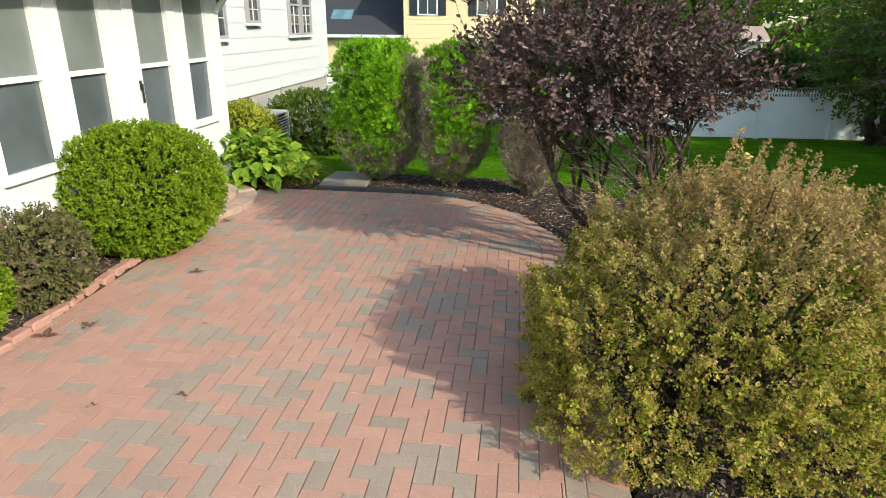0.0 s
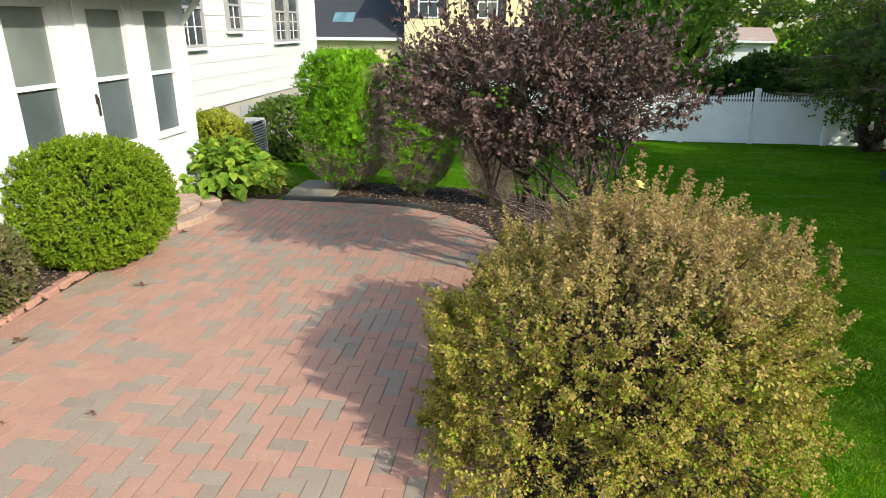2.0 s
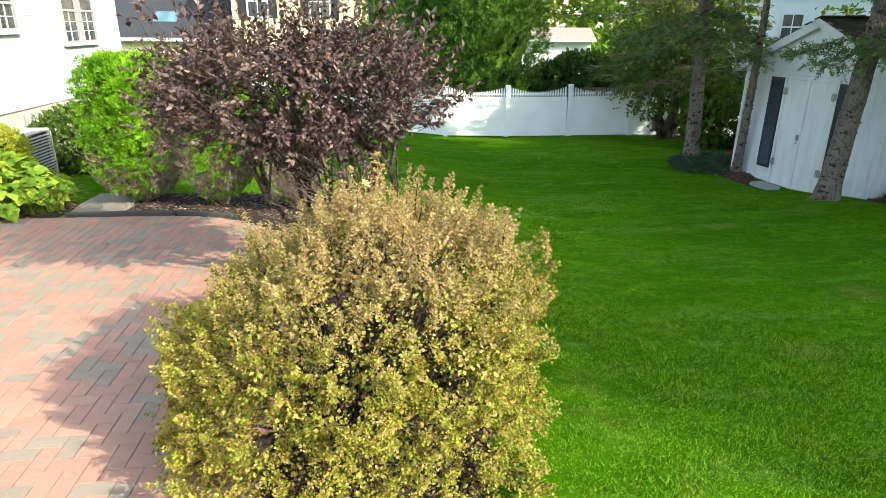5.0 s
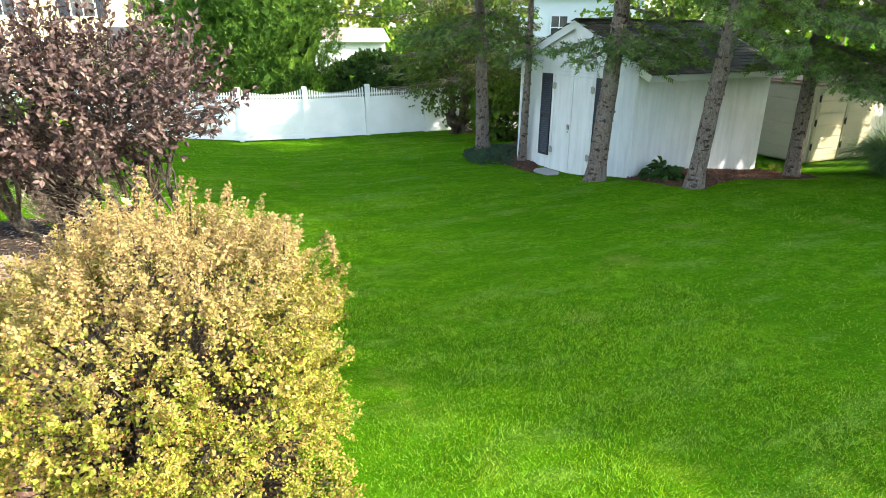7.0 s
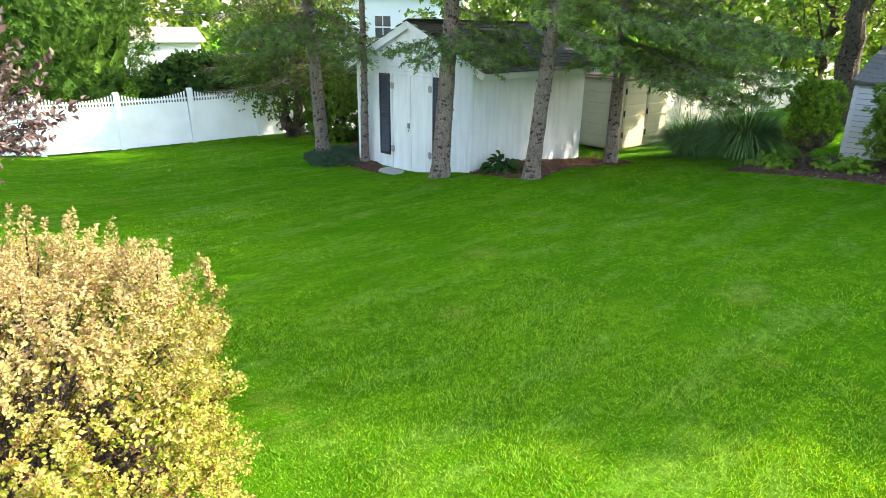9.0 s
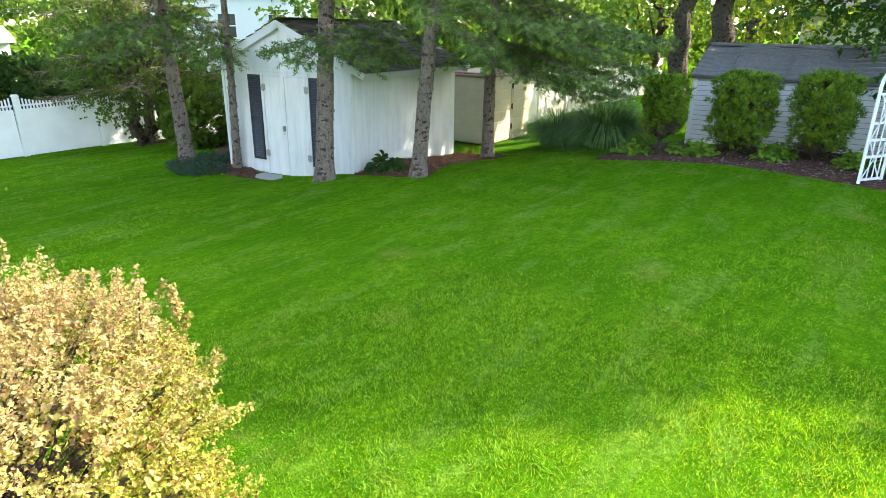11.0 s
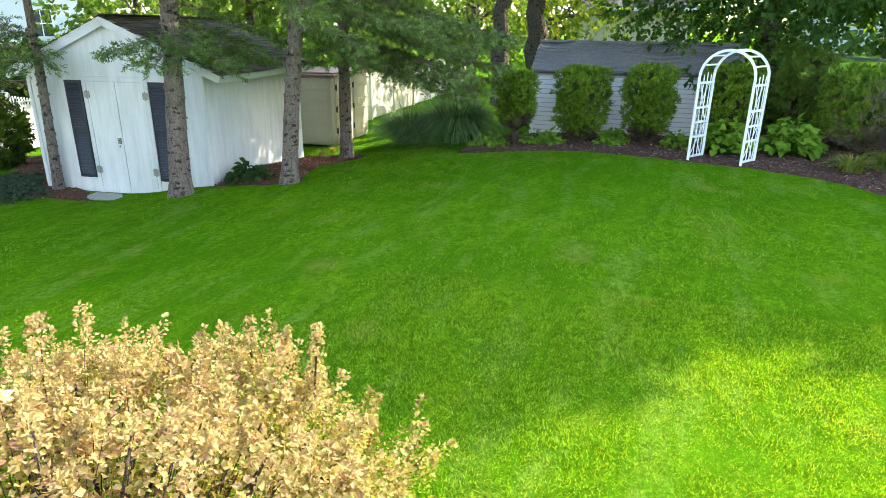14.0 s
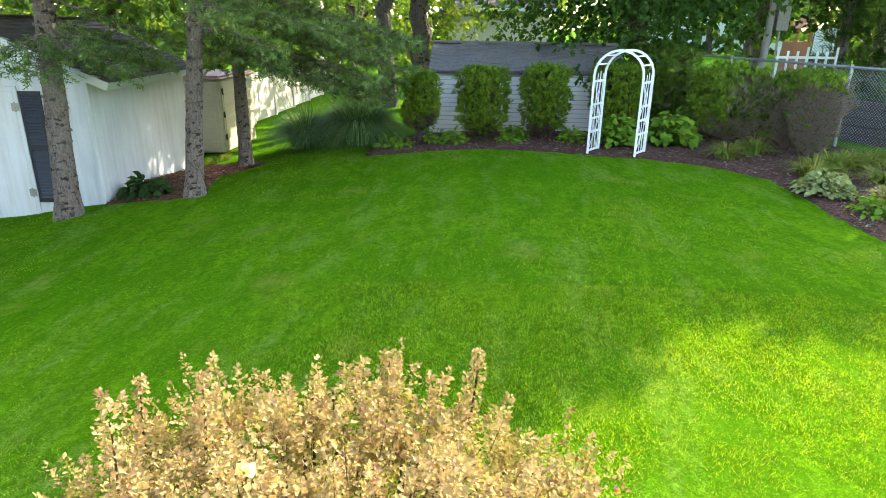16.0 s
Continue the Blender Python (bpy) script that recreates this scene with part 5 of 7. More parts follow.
def thuja(name, at, r, h, leaf, n, label, bare_side=None, bare_low=0.35, flat=1.5, group="", taper=0.0, size=0.055, dead_n=0.25, category="shrub", trunk_r=0.035, bare_cut=0.62, bumps=0.11, lump=3.4, z0=0.16, tuft=9, depth=0.20):
    """An upright arborvitae: trunk, sprays of green, and a browned, thin part low down or on one side."""
    s = thing(name, at, label, category, group)
    seed = rng.uniform(0, 90)
    P, O = lobed_surface(n, r, r, z0, h, bumps * min(1.5, r / 0.55), lump * min(1.0, 0.55 / r), seed, flat, -0.98)
    if taper:
        k = 1 - taper * (P[:, 2] / h - 0.3)
        P[:, :2] *= k[:, None]
    P = P + O * (0.075 * r * lumps(P, 7.5 / r, seed + 2.0))[:, None]
    P = P - O * (rng.uniform(0, 1, len(P)) ** 2.0 * depth * r)[:, None]
    low = P[:, 2] / h < bare_low + 0.12 * lumps(P, 3.0, seed)
    P[:, :2] *= np.where(low, 0.55 + 0.45 * np.clip(P[:, 2] / (h * max(bare_low, 0.01)), 0, 1), 1.0)[:, None]
    dead = low & (rng.uniform(0, 1, len(P)) < 0.6)
    if bare_side is not None:
        u = np.array([math.cos(radians(bare_side)), math.sin(radians(bare_side)), 0])
        side = (O @ u) > bare_cut + 0.2 * lumps(P, 4.0, seed + 3)
        dead |= side & (rng.uniform(0, 1, len(P)) < 0.8) & (P[:, 2] < h * 0.93)
    D = unit(O * 0.7 + 0.35 * rand_dirs(len(P)) + np.array([0, 0, 0.75]))
    G, DG = P[~dead], D[~dead]
    # sprays stand in tufts, each fanned out from one point
    C, DC, OC = np.repeat(G[::tuft], tuft * 2, 0), np.repeat(DG[::tuft], tuft * 2, 0), np.repeat(O[~dead][::tuft], tuft * 2, 0)
    fan = unit(DC + 0.85 * rand_dirs(len(C)))
    k = rng.uniform(0.7, 1.25, len(C))
    arr = [leaf_arrays(C + fan * (size * rng.uniform(-0.2, 0.75, len(C)))[:, None], fan, unit(OC + 0.9 * rand_dirs(len(C))), size * 1.0 * k, size * 0.62 * k, LEAF_TRI)]
    core, oc = lobed_surface(max(260, n // 14), r * 0.66, r * 0.66, max(z0, h * (bare_low + 0.06)), h * 0.93, 0.05, lump, seed, flat, -0.98)
    if taper:
        core[:, :2] *= (1 - taper * (core[:, 2] / h - 0.3))[:, None]
    arr.append(leaf_arrays(core, unit(np.array([0, 0, 0.8]) + 0.5 * rand_dirs(len(core))), oc, r * 0.36, r * 0.30))
    leaf_part("foliage", arr, leaf, s)
    B, DB = P[dead], D[dead]
    keep = rng.uniform(0, 1, len(B)) < 0.75
    B, DB = B[keep], DB[keep]
    if len(B):
        kb = rng.uniform(0.6, 1.1, len(B))
        leaf_part("dead_foliage", leaf_arrays(B, DB, rand_dirs(len(B)), size * 0.9 * kb, size * 0.35 * kb, LEAF_TRI), M["thuja_dead"], s, "browned thin sprays")
    tw = [tube_arrays(branch_path((0, 0, -0.05), (0.03, 0.02, h * 0.85), 0, 0.02, 7), np.linspace(trunk_r, 0.01, 7), 7, 0.06)]
    for i in range(5):
        a = rng.uniform(0, 6.28)
        tw.append(tube_arrays(branch_path((0.03 * math.cos(a), 0.03 * math.sin(a), 0.05), (0.55 * r * math.cos(a), 0.55 * r * math.sin(a), h * 0.7), 0, 0.02, 6), np.linspace(trunk_r * 0.6, 0.006, 6), 6))
    m = min(800, len(B)) if len(B) else 0
    if m:
        A = np.column_stack([B[:m, 0] * 0.2, B[:m, 1] * 0.2, B[:m, 2] - 0.12])
        tw.append(twig_arrays(A, B[:m] + DB[:m] * 0.05, 0.0055))
        T = np.repeat(B[rng.integers(0, len(B), m)], 2, 0) - np.array([0, 0, 0.05])
        tw.append(twig_arrays(T, T + 0.13 * unit(T * np.array([0.5, 0.5, 0]) + 0.6 * rand_dirs(len(T)) + np.array([0, 0, 0.8])), 0.0045))
    m = min(700, len(G))
    A = np.column_stack([G[:m, 0] * 0.15, G[:m, 1] * 0.15, G[:m, 2] - 0.15])
    tw.append(twig_arrays(A, G[:m], 0.004))
    leaf_part("trunk", tw, M["twig_bark"] if group == "clipped yews" else M["dead_twig"], s, "grey-brown stems and dead twigs")
    return s


def hosta(name, at, r, h, n, leaf, label, size=0.17, group="", category="hosta plant"):
    """A clump of broad arching leaves on stalks."""
    s = thing(name, at, label, category, group)
    a = rng.uniform(0, 2 * np.pi, n)
    q = np.sqrt(rng.uniform(0.02, 1, n))
    o = np.column_stack([np.cos(a), np.sin(a), np.zeros(n)])
    z = h * (1 - 0.75 * q ** 1.7) * rng.uniform(0.75, 1.1, n)
    P = o * (q * r * 0.8)[:, None]
    P[:, 2] = z
    al = unit(o + np.column_stack([0.35 * rng.standard_normal((n, 2)), 0.35 - 0.75 * q + 0.35 * rng.standard_normal(n)]))
    up = unit(np.tile([0, 0, 1.0], (n, 1)) + 0.40 * o + 0.5 * rng.standard_normal((n, 3)))
    k = size * rng.uniform(0.65, 1.2, n)
    leaf_part("foliage", leaf_arrays(P, al, up, k, k * 0.78, LEAF_BROAD), leaf, s)
    leaf_part("stalk_growth", twig_arrays(o * 0.05 * r, P + al * 0.02, 0.006), leaf, s)
    return s


def blade_clump(name, at, r, h, n, leaf, label, width=0.011, bend=0.9, group="", category="grass clump", plumes=0):
    """Long arching blades from a tuft."""
    s = thing(name, at, label, category, group)
    a = rng.uniform(0, 2 * np.pi, n)
    o = np.column_stack([np.cos(a), np.sin(a), np.zeros(n)])
    b0 = o * (rng.uniform(0, 0.45, n) * r)[:, None]
    L = h * rng.uniform(0.6, 1.15, n)
    lean = rng.uniform(0.3, 1.0, n) * bend
    segs = 5
    V = []
    sd = np.column_stack([-np.sin(a), np.cos(a), np.zeros(n)])
    for k in range(segs + 1):
        t = k / segs
        p = b0 + o * (lean * r * (t ** 1.7) * 0.9)[:, None]
        p[:, 2] += L * (t - 0.78 * lean * t ** 2.4)
        w = width * (1 - t) ** 0.6 * 0.5 + 0.0004
        V += [p - sd * w, p + sd * w]
    V = np.stack(V, 1)
    tf = np.array([f for k in range(segs) for f in ((2 * k, 2 * k + 1, 2 * k + 3), (2 * k, 2 * k + 3, 2 * k + 2))])
    leaf_part("blade_tuft", (V.reshape(-1, 3), (tf[None] + (np.arange(n) * 2 * (segs + 1))[:, None, None]).reshape(-1, 3)), leaf, s)
    if plumes:
        a = rng.uniform(0, 6.28, plumes)
        q = rng.uniform(0.1, 0.75, plumes) * r
        top = np.column_stack([np.cos(a) * q, np.sin(a) * q, h * rng.uniform(0.95, 1.25, plumes)])
        bot = top * np.array([0.35, 0.35, 0.1])
        leaf_part("stalk_growth", twig_arrays(bot, top, 0.004), M["plume"], s)
        D = unit(top - bot)
        leaf_part("plume_tuft", sprig_leaves(top - D * 0.12, D, 26, 0.26, 0.05, 0.008, 0.6), M["plume"], s, "feathery tan plumes")
    return s


def needle_shoots(P, D, length, r, per=11):
    """Bottle-brush shoots: crossed needle fans along each twig end, and loose needles round them."""
    n = len(P)
    k = rng.uniform(0.7, 1.25, n)
    return join_arrays([leaf_arrays(P, unit(D + 0.1 * rand_dirs(n)), rand_dirs(n), length * k, r * 2.3 * k, LEAF_COMB) for _ in range(2)])


def conifer_branch(a, az, length, droop, needle_share=1.0, side_len=0.5, step=0.085):
    """One branch with its side twigs: tubes, and where the shoots stand."""
    u = np.array([math.cos(radians(az)), math.sin(radians(az)), 0])
    v = np.array([-u[1], u[0], 0])
    t = np.linspace(0, 1, 8)
    pts = np.asarray(a) + u * (t * length)[:, None]
    pts[:, 2] += -droop * t ** 1.4 + 0.10 * length * t ** 3
    pts += 0.02 * rng.standard_normal(pts.shape)
    tubes = [tube_arrays(pts, np.linspace(0.022, 0.005, 8) * (0.6 + 0.25 * length), 5)]
    A, B = [], []
    n = int(length / step)
    for i in range(n):
        q = 0.18 + 0.82 * (i + rng.uniform(0, 1)) / n
        p = np.array([np.interp(q, t, pts[:, k]) for k in range(3)])
        for sgn in (-1, 1):
            ln = side_len * (0.35 + 0.65 * (1 - abs(2 * q - 1.05))) * rng.uniform(0.6, 1.15)
            e = p + (v * sgn * 0.75 + u * 0.65) * ln + np.array([0, 0, -0.22 * ln + 0.05 * rng.standard_normal()])
            A.append(p)
            B.append(e)
    A.append(pts[-2])
    B.append(pts[-1] + u * 0.12)
    return tubes, np.array(A), np.array(B)


def spruce(at, h, r, label, lean=(0, 0), low=(), crown=(3.7, 2.1), tiers=30, needle=None, tops=7, detail=1.0, name="spruce_tree"):
    """A tall spruce: bare lower trunk, some low boughs, and a tapering crown above."""
    s = thing(name, at, label, "tree", "spruces by the shed")
    lx, ly = lean
    t = np.linspace(0, 1, 90)
    trunk = np.column_stack([lx * t * h / 3, ly * t * h / 3, -0.1 + t * (h + 0.1)])
    trunk[:, :2] += 0.03 * np.column_stack([np.sin(t * 9), np.cos(t * 7)]) * (t * (1 - t) * 4)[:, None]
    rad = r * (1 - 0.9 * t) + r * 0.55 * np.exp(-t * h / 0.18)
    bole = [tube_arrays(trunk, rad, 16, 0.03)]
    at_z = lambda z: np.array([np.interp(z, trunk[:, 2], trunk[:, 0]), np.interp(z, trunk[:, 2], trunk[:, 1]), z])
    tubes, A, B = [], [], []
    # stubs of broken branches
    for i in range(60):
        z, a = rng.uniform(0.35, crown[0]), rng.uniform(0, 6.28)
        p = at_z(z)
        o = np.array([math.cos(a), math.sin(a), 0.15])
        bole.append(tube_arrays([p, p + o * (r * (0.99 - 0.05 * z) + rng.uniform(0.0, 0.014))], [0.036, 0.022], 6))
    leaf_part("trunk", bole, M["spruce_bark"], s)
    for z, az, ln, dr in low:
        tb, a_, b_ = conifer_branch(at_z(z), az, ln, dr)
        leaf_part("bough", tb + [twig_arrays(a_, b_, 0.006)], M["spruce_bark"], s)
        A.append(a_)
        B.append(b_)
    if A:
        A, B = np.concatenate(A), np.concatenate(B)
        P, D = [], []
        for q in np.linspace(0.15, 1.0, 6):
            P.append(A + (B - A) * q + 0.03 * rand_dirs(len(A)))
            D.append(unit(unit(B - A) + 0.75 * rand_dirs(len(A)) + np.array([0, 0, -0.1])))
        P, D = np.concatenate(P), np.concatenate(D)
        leaf_part("bough_foliage", needle_shoots(P, D, 0.125, 0.034, int(13 * detail)), needle or M["needle"], s, "blue-green needled boughs")
    # the upper crown
    z0, rad0 = crown
    P, D = [], []
    for i in range(tiers):
        f = i / (tiers - 1)
        z = z0 + (h - z0 - 0.2) * f
        ln = rad0 * (1 - f ** 1.7) ** 0.75 + 0.2
        for k in range(tops):
            az = 360 * k / tops + 47 * i + rng.uniform(-18, 18)
            u = np.array([math.cos(radians(az)), math.sin(radians(az)), 0])
            v = np.array([-u[1], u[0], 0])
            m = int(10 + 26 * ln / rad0)
            q = rng.uniform(0.15, 1, m) ** 0.8
            w = rng.uniform(-0.5, 0.5, m) * 0.5 * ln * (1 - q * 0.5)
            p = at_z(z) + u * (q * ln * rng.uniform(0.8, 1.1))[:, None] + v * w[:, None]
            p[:, 2] += -0.28 * ln * q + 0.04 * rng.standard_normal(m)
            P.append(p)
            D.append(unit(u + v * (w / (0.5 * ln + 0.1))[:, None] + 0.3 * rand_dirs(m) + np.array([0, 0, -0.35])))
        tubes.append(tube_arrays([at_z(z), at_z(z) + u * ln * 0.8 + np.array([0, 0, -0.2 * ln])], [0.03, 0.008], 4))
    P, D = np.concatenate(P), np.concatenate(D)
    k = rng.uniform(0.8, 1.3, len(P))
    leaf_part("crown", leaf_arrays(P, D, unit(np.array([0, 0, 1.0]) + 0.5 * rand_dirs(len(P))), 0.46 * k, 0.34 * k, LEAF_TRI), needle or M["needle"], s, "dense needled crown")
    leaf_part("branchwork", tubes, M["spruce_bark"], s, "bare branches and stubs")
    return s


def broadleaf(name, at, h, r, crown_z, leaf, n, size, label, trunk_r=0.15, squash=0.8, group="", stems=1, lean=(0, 0), seed=0.0, trunk_mat=None, per=6, category="tree", hollow=0.5, floor=-9.0, floor_tilt=0.0):
    """A leafy tree: tapered trunk, limbs, and clumps of leaves with gaps between."""
    s = thing(name, at, label, category, group)
    tw = []
    C = np.array([lean[0], lean[1], crown_z])
    R = np.array([r, r, r * squash])
    for k in range(stems):
        a = 2 * math.pi * k / max(stems, 1) + seed
        o = np.array([math.cos(a), math.sin(a), 0]) * (0.0 if stems == 1 else 0.18)
        top = C + (o * r * 2.0 if stems > 1 else 0) + np.array([0, 0, R[2] * 0.3])
        p = branch_path(o * 0.6 + np.array([0, 0, -0.1]), top, 0.0, 0.05, 14)
        tw.append(tube_arrays(p, np.linspace(trunk_r, trunk_r * 0.3, 14), 13, 0.09))
        for i in range(9):
            q0 = p[rng.integers(5, 14)]
            q1 = C + R * unit(rng.standard_normal(3) + np.array([0, 0, 0.2])) * rng.uniform(0.5, 0.95)
            tw.append(tube_arrays(branch_path(q0, q1, 0.15, 0.08, 6), np.linspace(trunk_r * 0.35, 0.01, 6), 5))
    leaf_part("trunk", tw, trunk_mat or M["twig_bark"], s)
    m = n // per
    d = rand_dirs(m)
    k = 1 + 0.22 * lumps(d * R, 2.2 / r, seed)
    P = C + d * R * (k * (hollow + (1 - hollow) * rng.uniform(0, 1, m)))[:, None]
    keep = (lumps(P, 3.0 / r, seed + 5) > -0.75) & (P[:, 2] > floor - floor_tilt * P[:, 1] + 0.35 * lumps(P, 1.3, seed))
    P, d = P[keep], d[keep]
    D = unit(d + 0.6 * rand_dirs(len(P)) + np.array([0, 0, 0.2]))
    leaf_part("crown", sprig_leaves(P, D, per, size * 2.2, size, size * 0.75, 1.0, LEAF_FOLD, 0.8), leaf, s)
    return s


# ---- plants by the patio and the house ----
sprouting_bush()
plum_tree()
rounded_shrub("boxwood", (-3.52, 5.22, 0.02), 0.70, 0.66, 1.12, M["box_leaf"], 4700, 9, 0.028, "clipped globe boxwood by the porch", flat=1.28, bumps=0.035, stems=10, spiky=0.05, depth=0.12, width=0.6, scale=4.0, bark=M["furrow_bark"])
rounded_shrub("dark_shrub", (-3.62, 3.95, 0.02), 0.33, 0.42, 0.66, M["dark_shrub"], 1300, 9, 0.024, "low dark reddish shrub by the porch", flat=1.0, bumps=0.05, spiky=0.08)
rounded_shrub("boxwood", (-3.64, 3.0, 0.02), 0.38, 0.50, 0.78, M["box_leaf"], 1500, 9, 0.026, "smaller bright green boxwood by the porch", flat=1.1, bumps=0.05, spiky=0.06)
rounded_shrub("golden_shrub", (-4.28, 9.0, gz(-4.3, 9)), 0.58, 0.50, 0.98, M["gold_leaf"], 1800, 8, 0.038, "clipped yellow-green shrub by the house", flat=1.35, bumps=0.05, spiky=0.07, scale=3.0)
rounded_shrub("privet_shrub", (-3.75, 11.3, gz(-3.7, 11.3)), 0.95, 0.75, 1.12, M["hedge_leaf"], 1700, 8, 0.044, "rounded green shrub at the house foundation", flat=1.1, bumps=0.07, spiky=0.08, scale=2.6)
hosta("hosta", (-3.60, 8.05, 0.0), 0.98, 0.66, 560, M["hosta_leaf"], "large yellow-green hosta beside the step", 0.165)
blade_clump("daylily", (-3.0, 8.0, 0.0), 0.55, 0.50, 320, M["lily_leaf"], "yellowing daylily clump beside the hosta", 0.016, 1.0)
thuja("arborvitae", (-1.93, 8.45, gz(-2, 8.4)), 0.54, 1.88, M["thuja_leaf"], 21000, "tall bright green arborvitae with brown bare side", -12, 0.30, 2.4, "arborvitae row", size=0.050, bare_cut=0.74, bumps=0.075, lump=6.0, tuft=7)
thuja("arborvitae", (-0.85, 8.15, gz(-0.8, 8.1)), 0.42, 1.84, M["thuja_leaf"], 9500, "arborvitae with thin browned base", 200, 0.36, 1.9, "arborvitae row", size=0.058, bare_cut=0.8, tuft=7)
thuja("arborvitae", (0.12, 7.8, gz(0.1, 7.8)), 0.42, 1.5, M["thuja_leaf"], 3600, "half-dead arborvitae behind the plum tree", -60, 0.75, 1.4, "arborvitae row", size=0.05)


# ---- spruces by the shed ----
spruce((8.07, 13.24, gz(8.07, 13.24)), 9.5, 0.16, "leaning spruce with pale sunlit bark", (-0.23, -0.07),
       [(2.6, 200, 1.6, 0.5), (2.8, 250, 1.6, 0.6), (2.9, 150, 1.7, 0.6), (2.7, 300, 1.5, 0.5), (3.1, 225, 1.8, 0.7), (3.2, 275, 1.8, 0.8), (3.1, 180, 1.7, 0.7)], crown=(4.5, 2.0), tiers=22)
spruce((8.20, 11.62, gz(8.2, 11.6)), 8.5, 0.085, "slender spruce at the shed corner", (-0.13, -0.25),
       [(2.35, 200, 0.7, 0.35), (2.4, 235, 0.6, 0.3)], crown=(4.2, 1.4), tiers=20)
spruce((8.15, 8.96, gz(8.15, 8.96)), 10.0, 0.165, "stout spruce in front of the shed", (0.10, -0.13),
       [(2.50, 290, 1.35, 0.45), (2.35, 262, 1.1, 0.40), (2.5, 318, 1.4, 0.60), (2.3, 205, 1.0, 0.35), (2.45, 180, 1.15, 0.35), (2.25, 300, 0.9, 0.35), (2.7, 345, 1.2, 0.5), (2.5, 235, 0.9, 0.3), (2.9, 300, 1.6, 0.7)], crown=(4.2, 1.8), tiers=20)
spruce((8.99, 7.48, gz(9, 7.5)), 10.0, 0.135, "leaning spruce before the shed wall", (-0.19, -0.46),
       [(2.5, 260, 1.2, 0.4), (2.45, 340, 1.2, 0.45), (2.8, 320, 1.5, 0.5), (2.9, 285, 1.8, 0.7), (2.9, 220, 1.4, 0.5), (2.7, 20, 1.3, 0.5)], crown=(4.1, 1.7), tiers=20)
spruce((11.44, 7.65, gz(11.4, 7.7)), 12.0, 0.125, "spruce with low sweeping boughs beside the bed", (-0.21, -0.126),
       [(2.2, 235, 2.6, 0.75), (2.0, 255, 2.7, 0.85), (2.3, 275, 2.9, 0.95), (1.9, 290, 2.4, 0.7), (2.5, 215, 2.3, 0.8), (2.6, 300, 2.9, 1.1), (2.7, 250, 3.0, 0.8),
        (2.8, 330, 2.4, 0.9), (2.4, 190, 1.5, 0.6), (2.9, 270, 3.1, 1.0), (2.95, 235, 2.9, 0.8), (2.15, 262, 2.9, 0.95), (2.4, 245, 3.0, 0.9), (3.1, 255, 3.2, 1.0), (3.2, 285, 3.2, 1.2), (2.6, 265, 3.2, 1.05), (3.2, 215, 2.6, 0.9), (2.3, 310, 2.3, 0.8)], crown=(4.3, 2.4), tiers=26)
hosta("hosta", (9.05, 8.28, gz(9, 8.3)), 0.38, 0.30, 110, M["far_dark"], "dark green hosta at the shed corner", 0.15)


def ground_cover(name, poly, n, size, leaf, label, h=0.12):
    xs, ys = [p[0] for p in poly], [p[1] for p in poly]
    P = np.column_stack([rng.uniform(min(xs), max(xs), n * 3), rng.uniform(min(ys), max(ys), n * 3)])
    P = P[inside(P[:, 0], P[:, 1], poly)][:n]
    d = np.clip(edge_distance(P[:, 0], P[:, 1], poly) / 0.25, 0, 1)
    P = np.column_stack([P, ground_z(P[:, 0], P[:, 1]) + rng.uniform(0.0, 1, len(P)) * h * d + 0.02])
    al = unit(rand_dirs(len(P)) * np.array([1, 1, 0.4]) + np.array([0, 0, 0.2]))
    k = rng.uniform(0.7, 1.3, len(P)) * size
    V, T = leaf_arrays(P, al, unit(np.array([0, 0, 1.0]) + 0.5 * rand_dirs(len(P))), k, k * 0.75)
    me = np_mesh(name, V, T)
    me.materials.append(leaf)
    tagged(new(name, me), label, "ground cover", kind="stuff")


ground_cover("ground_cover", [(7.05, 11.9), (7.35, 12.8), (7.75, 13.6), (8.7, 13.7), (9.1, 12.95), (8.45, 12.25), (8.05, 11.75), (7.85, 11.3), (7.2, 11.5)], 5200, 0.045, M["ivy_leaf"], "low blue-green ground cover round a spruce trunk")
blade_clump("daylily", (12.45, 8.8, gz(12.45, 8.8)), 0.22, 0.26, 80, M["lily_leaf"], "small yellow-green grass tuft by the resin shed", 0.012)
blade_clump("daylily", (12.85, 8.7, gz(12.85, 8.7)), 0.22, 0.24, 80, M["lily_leaf"], "small yellow-green grass tuft by the resin shed", 0.012)


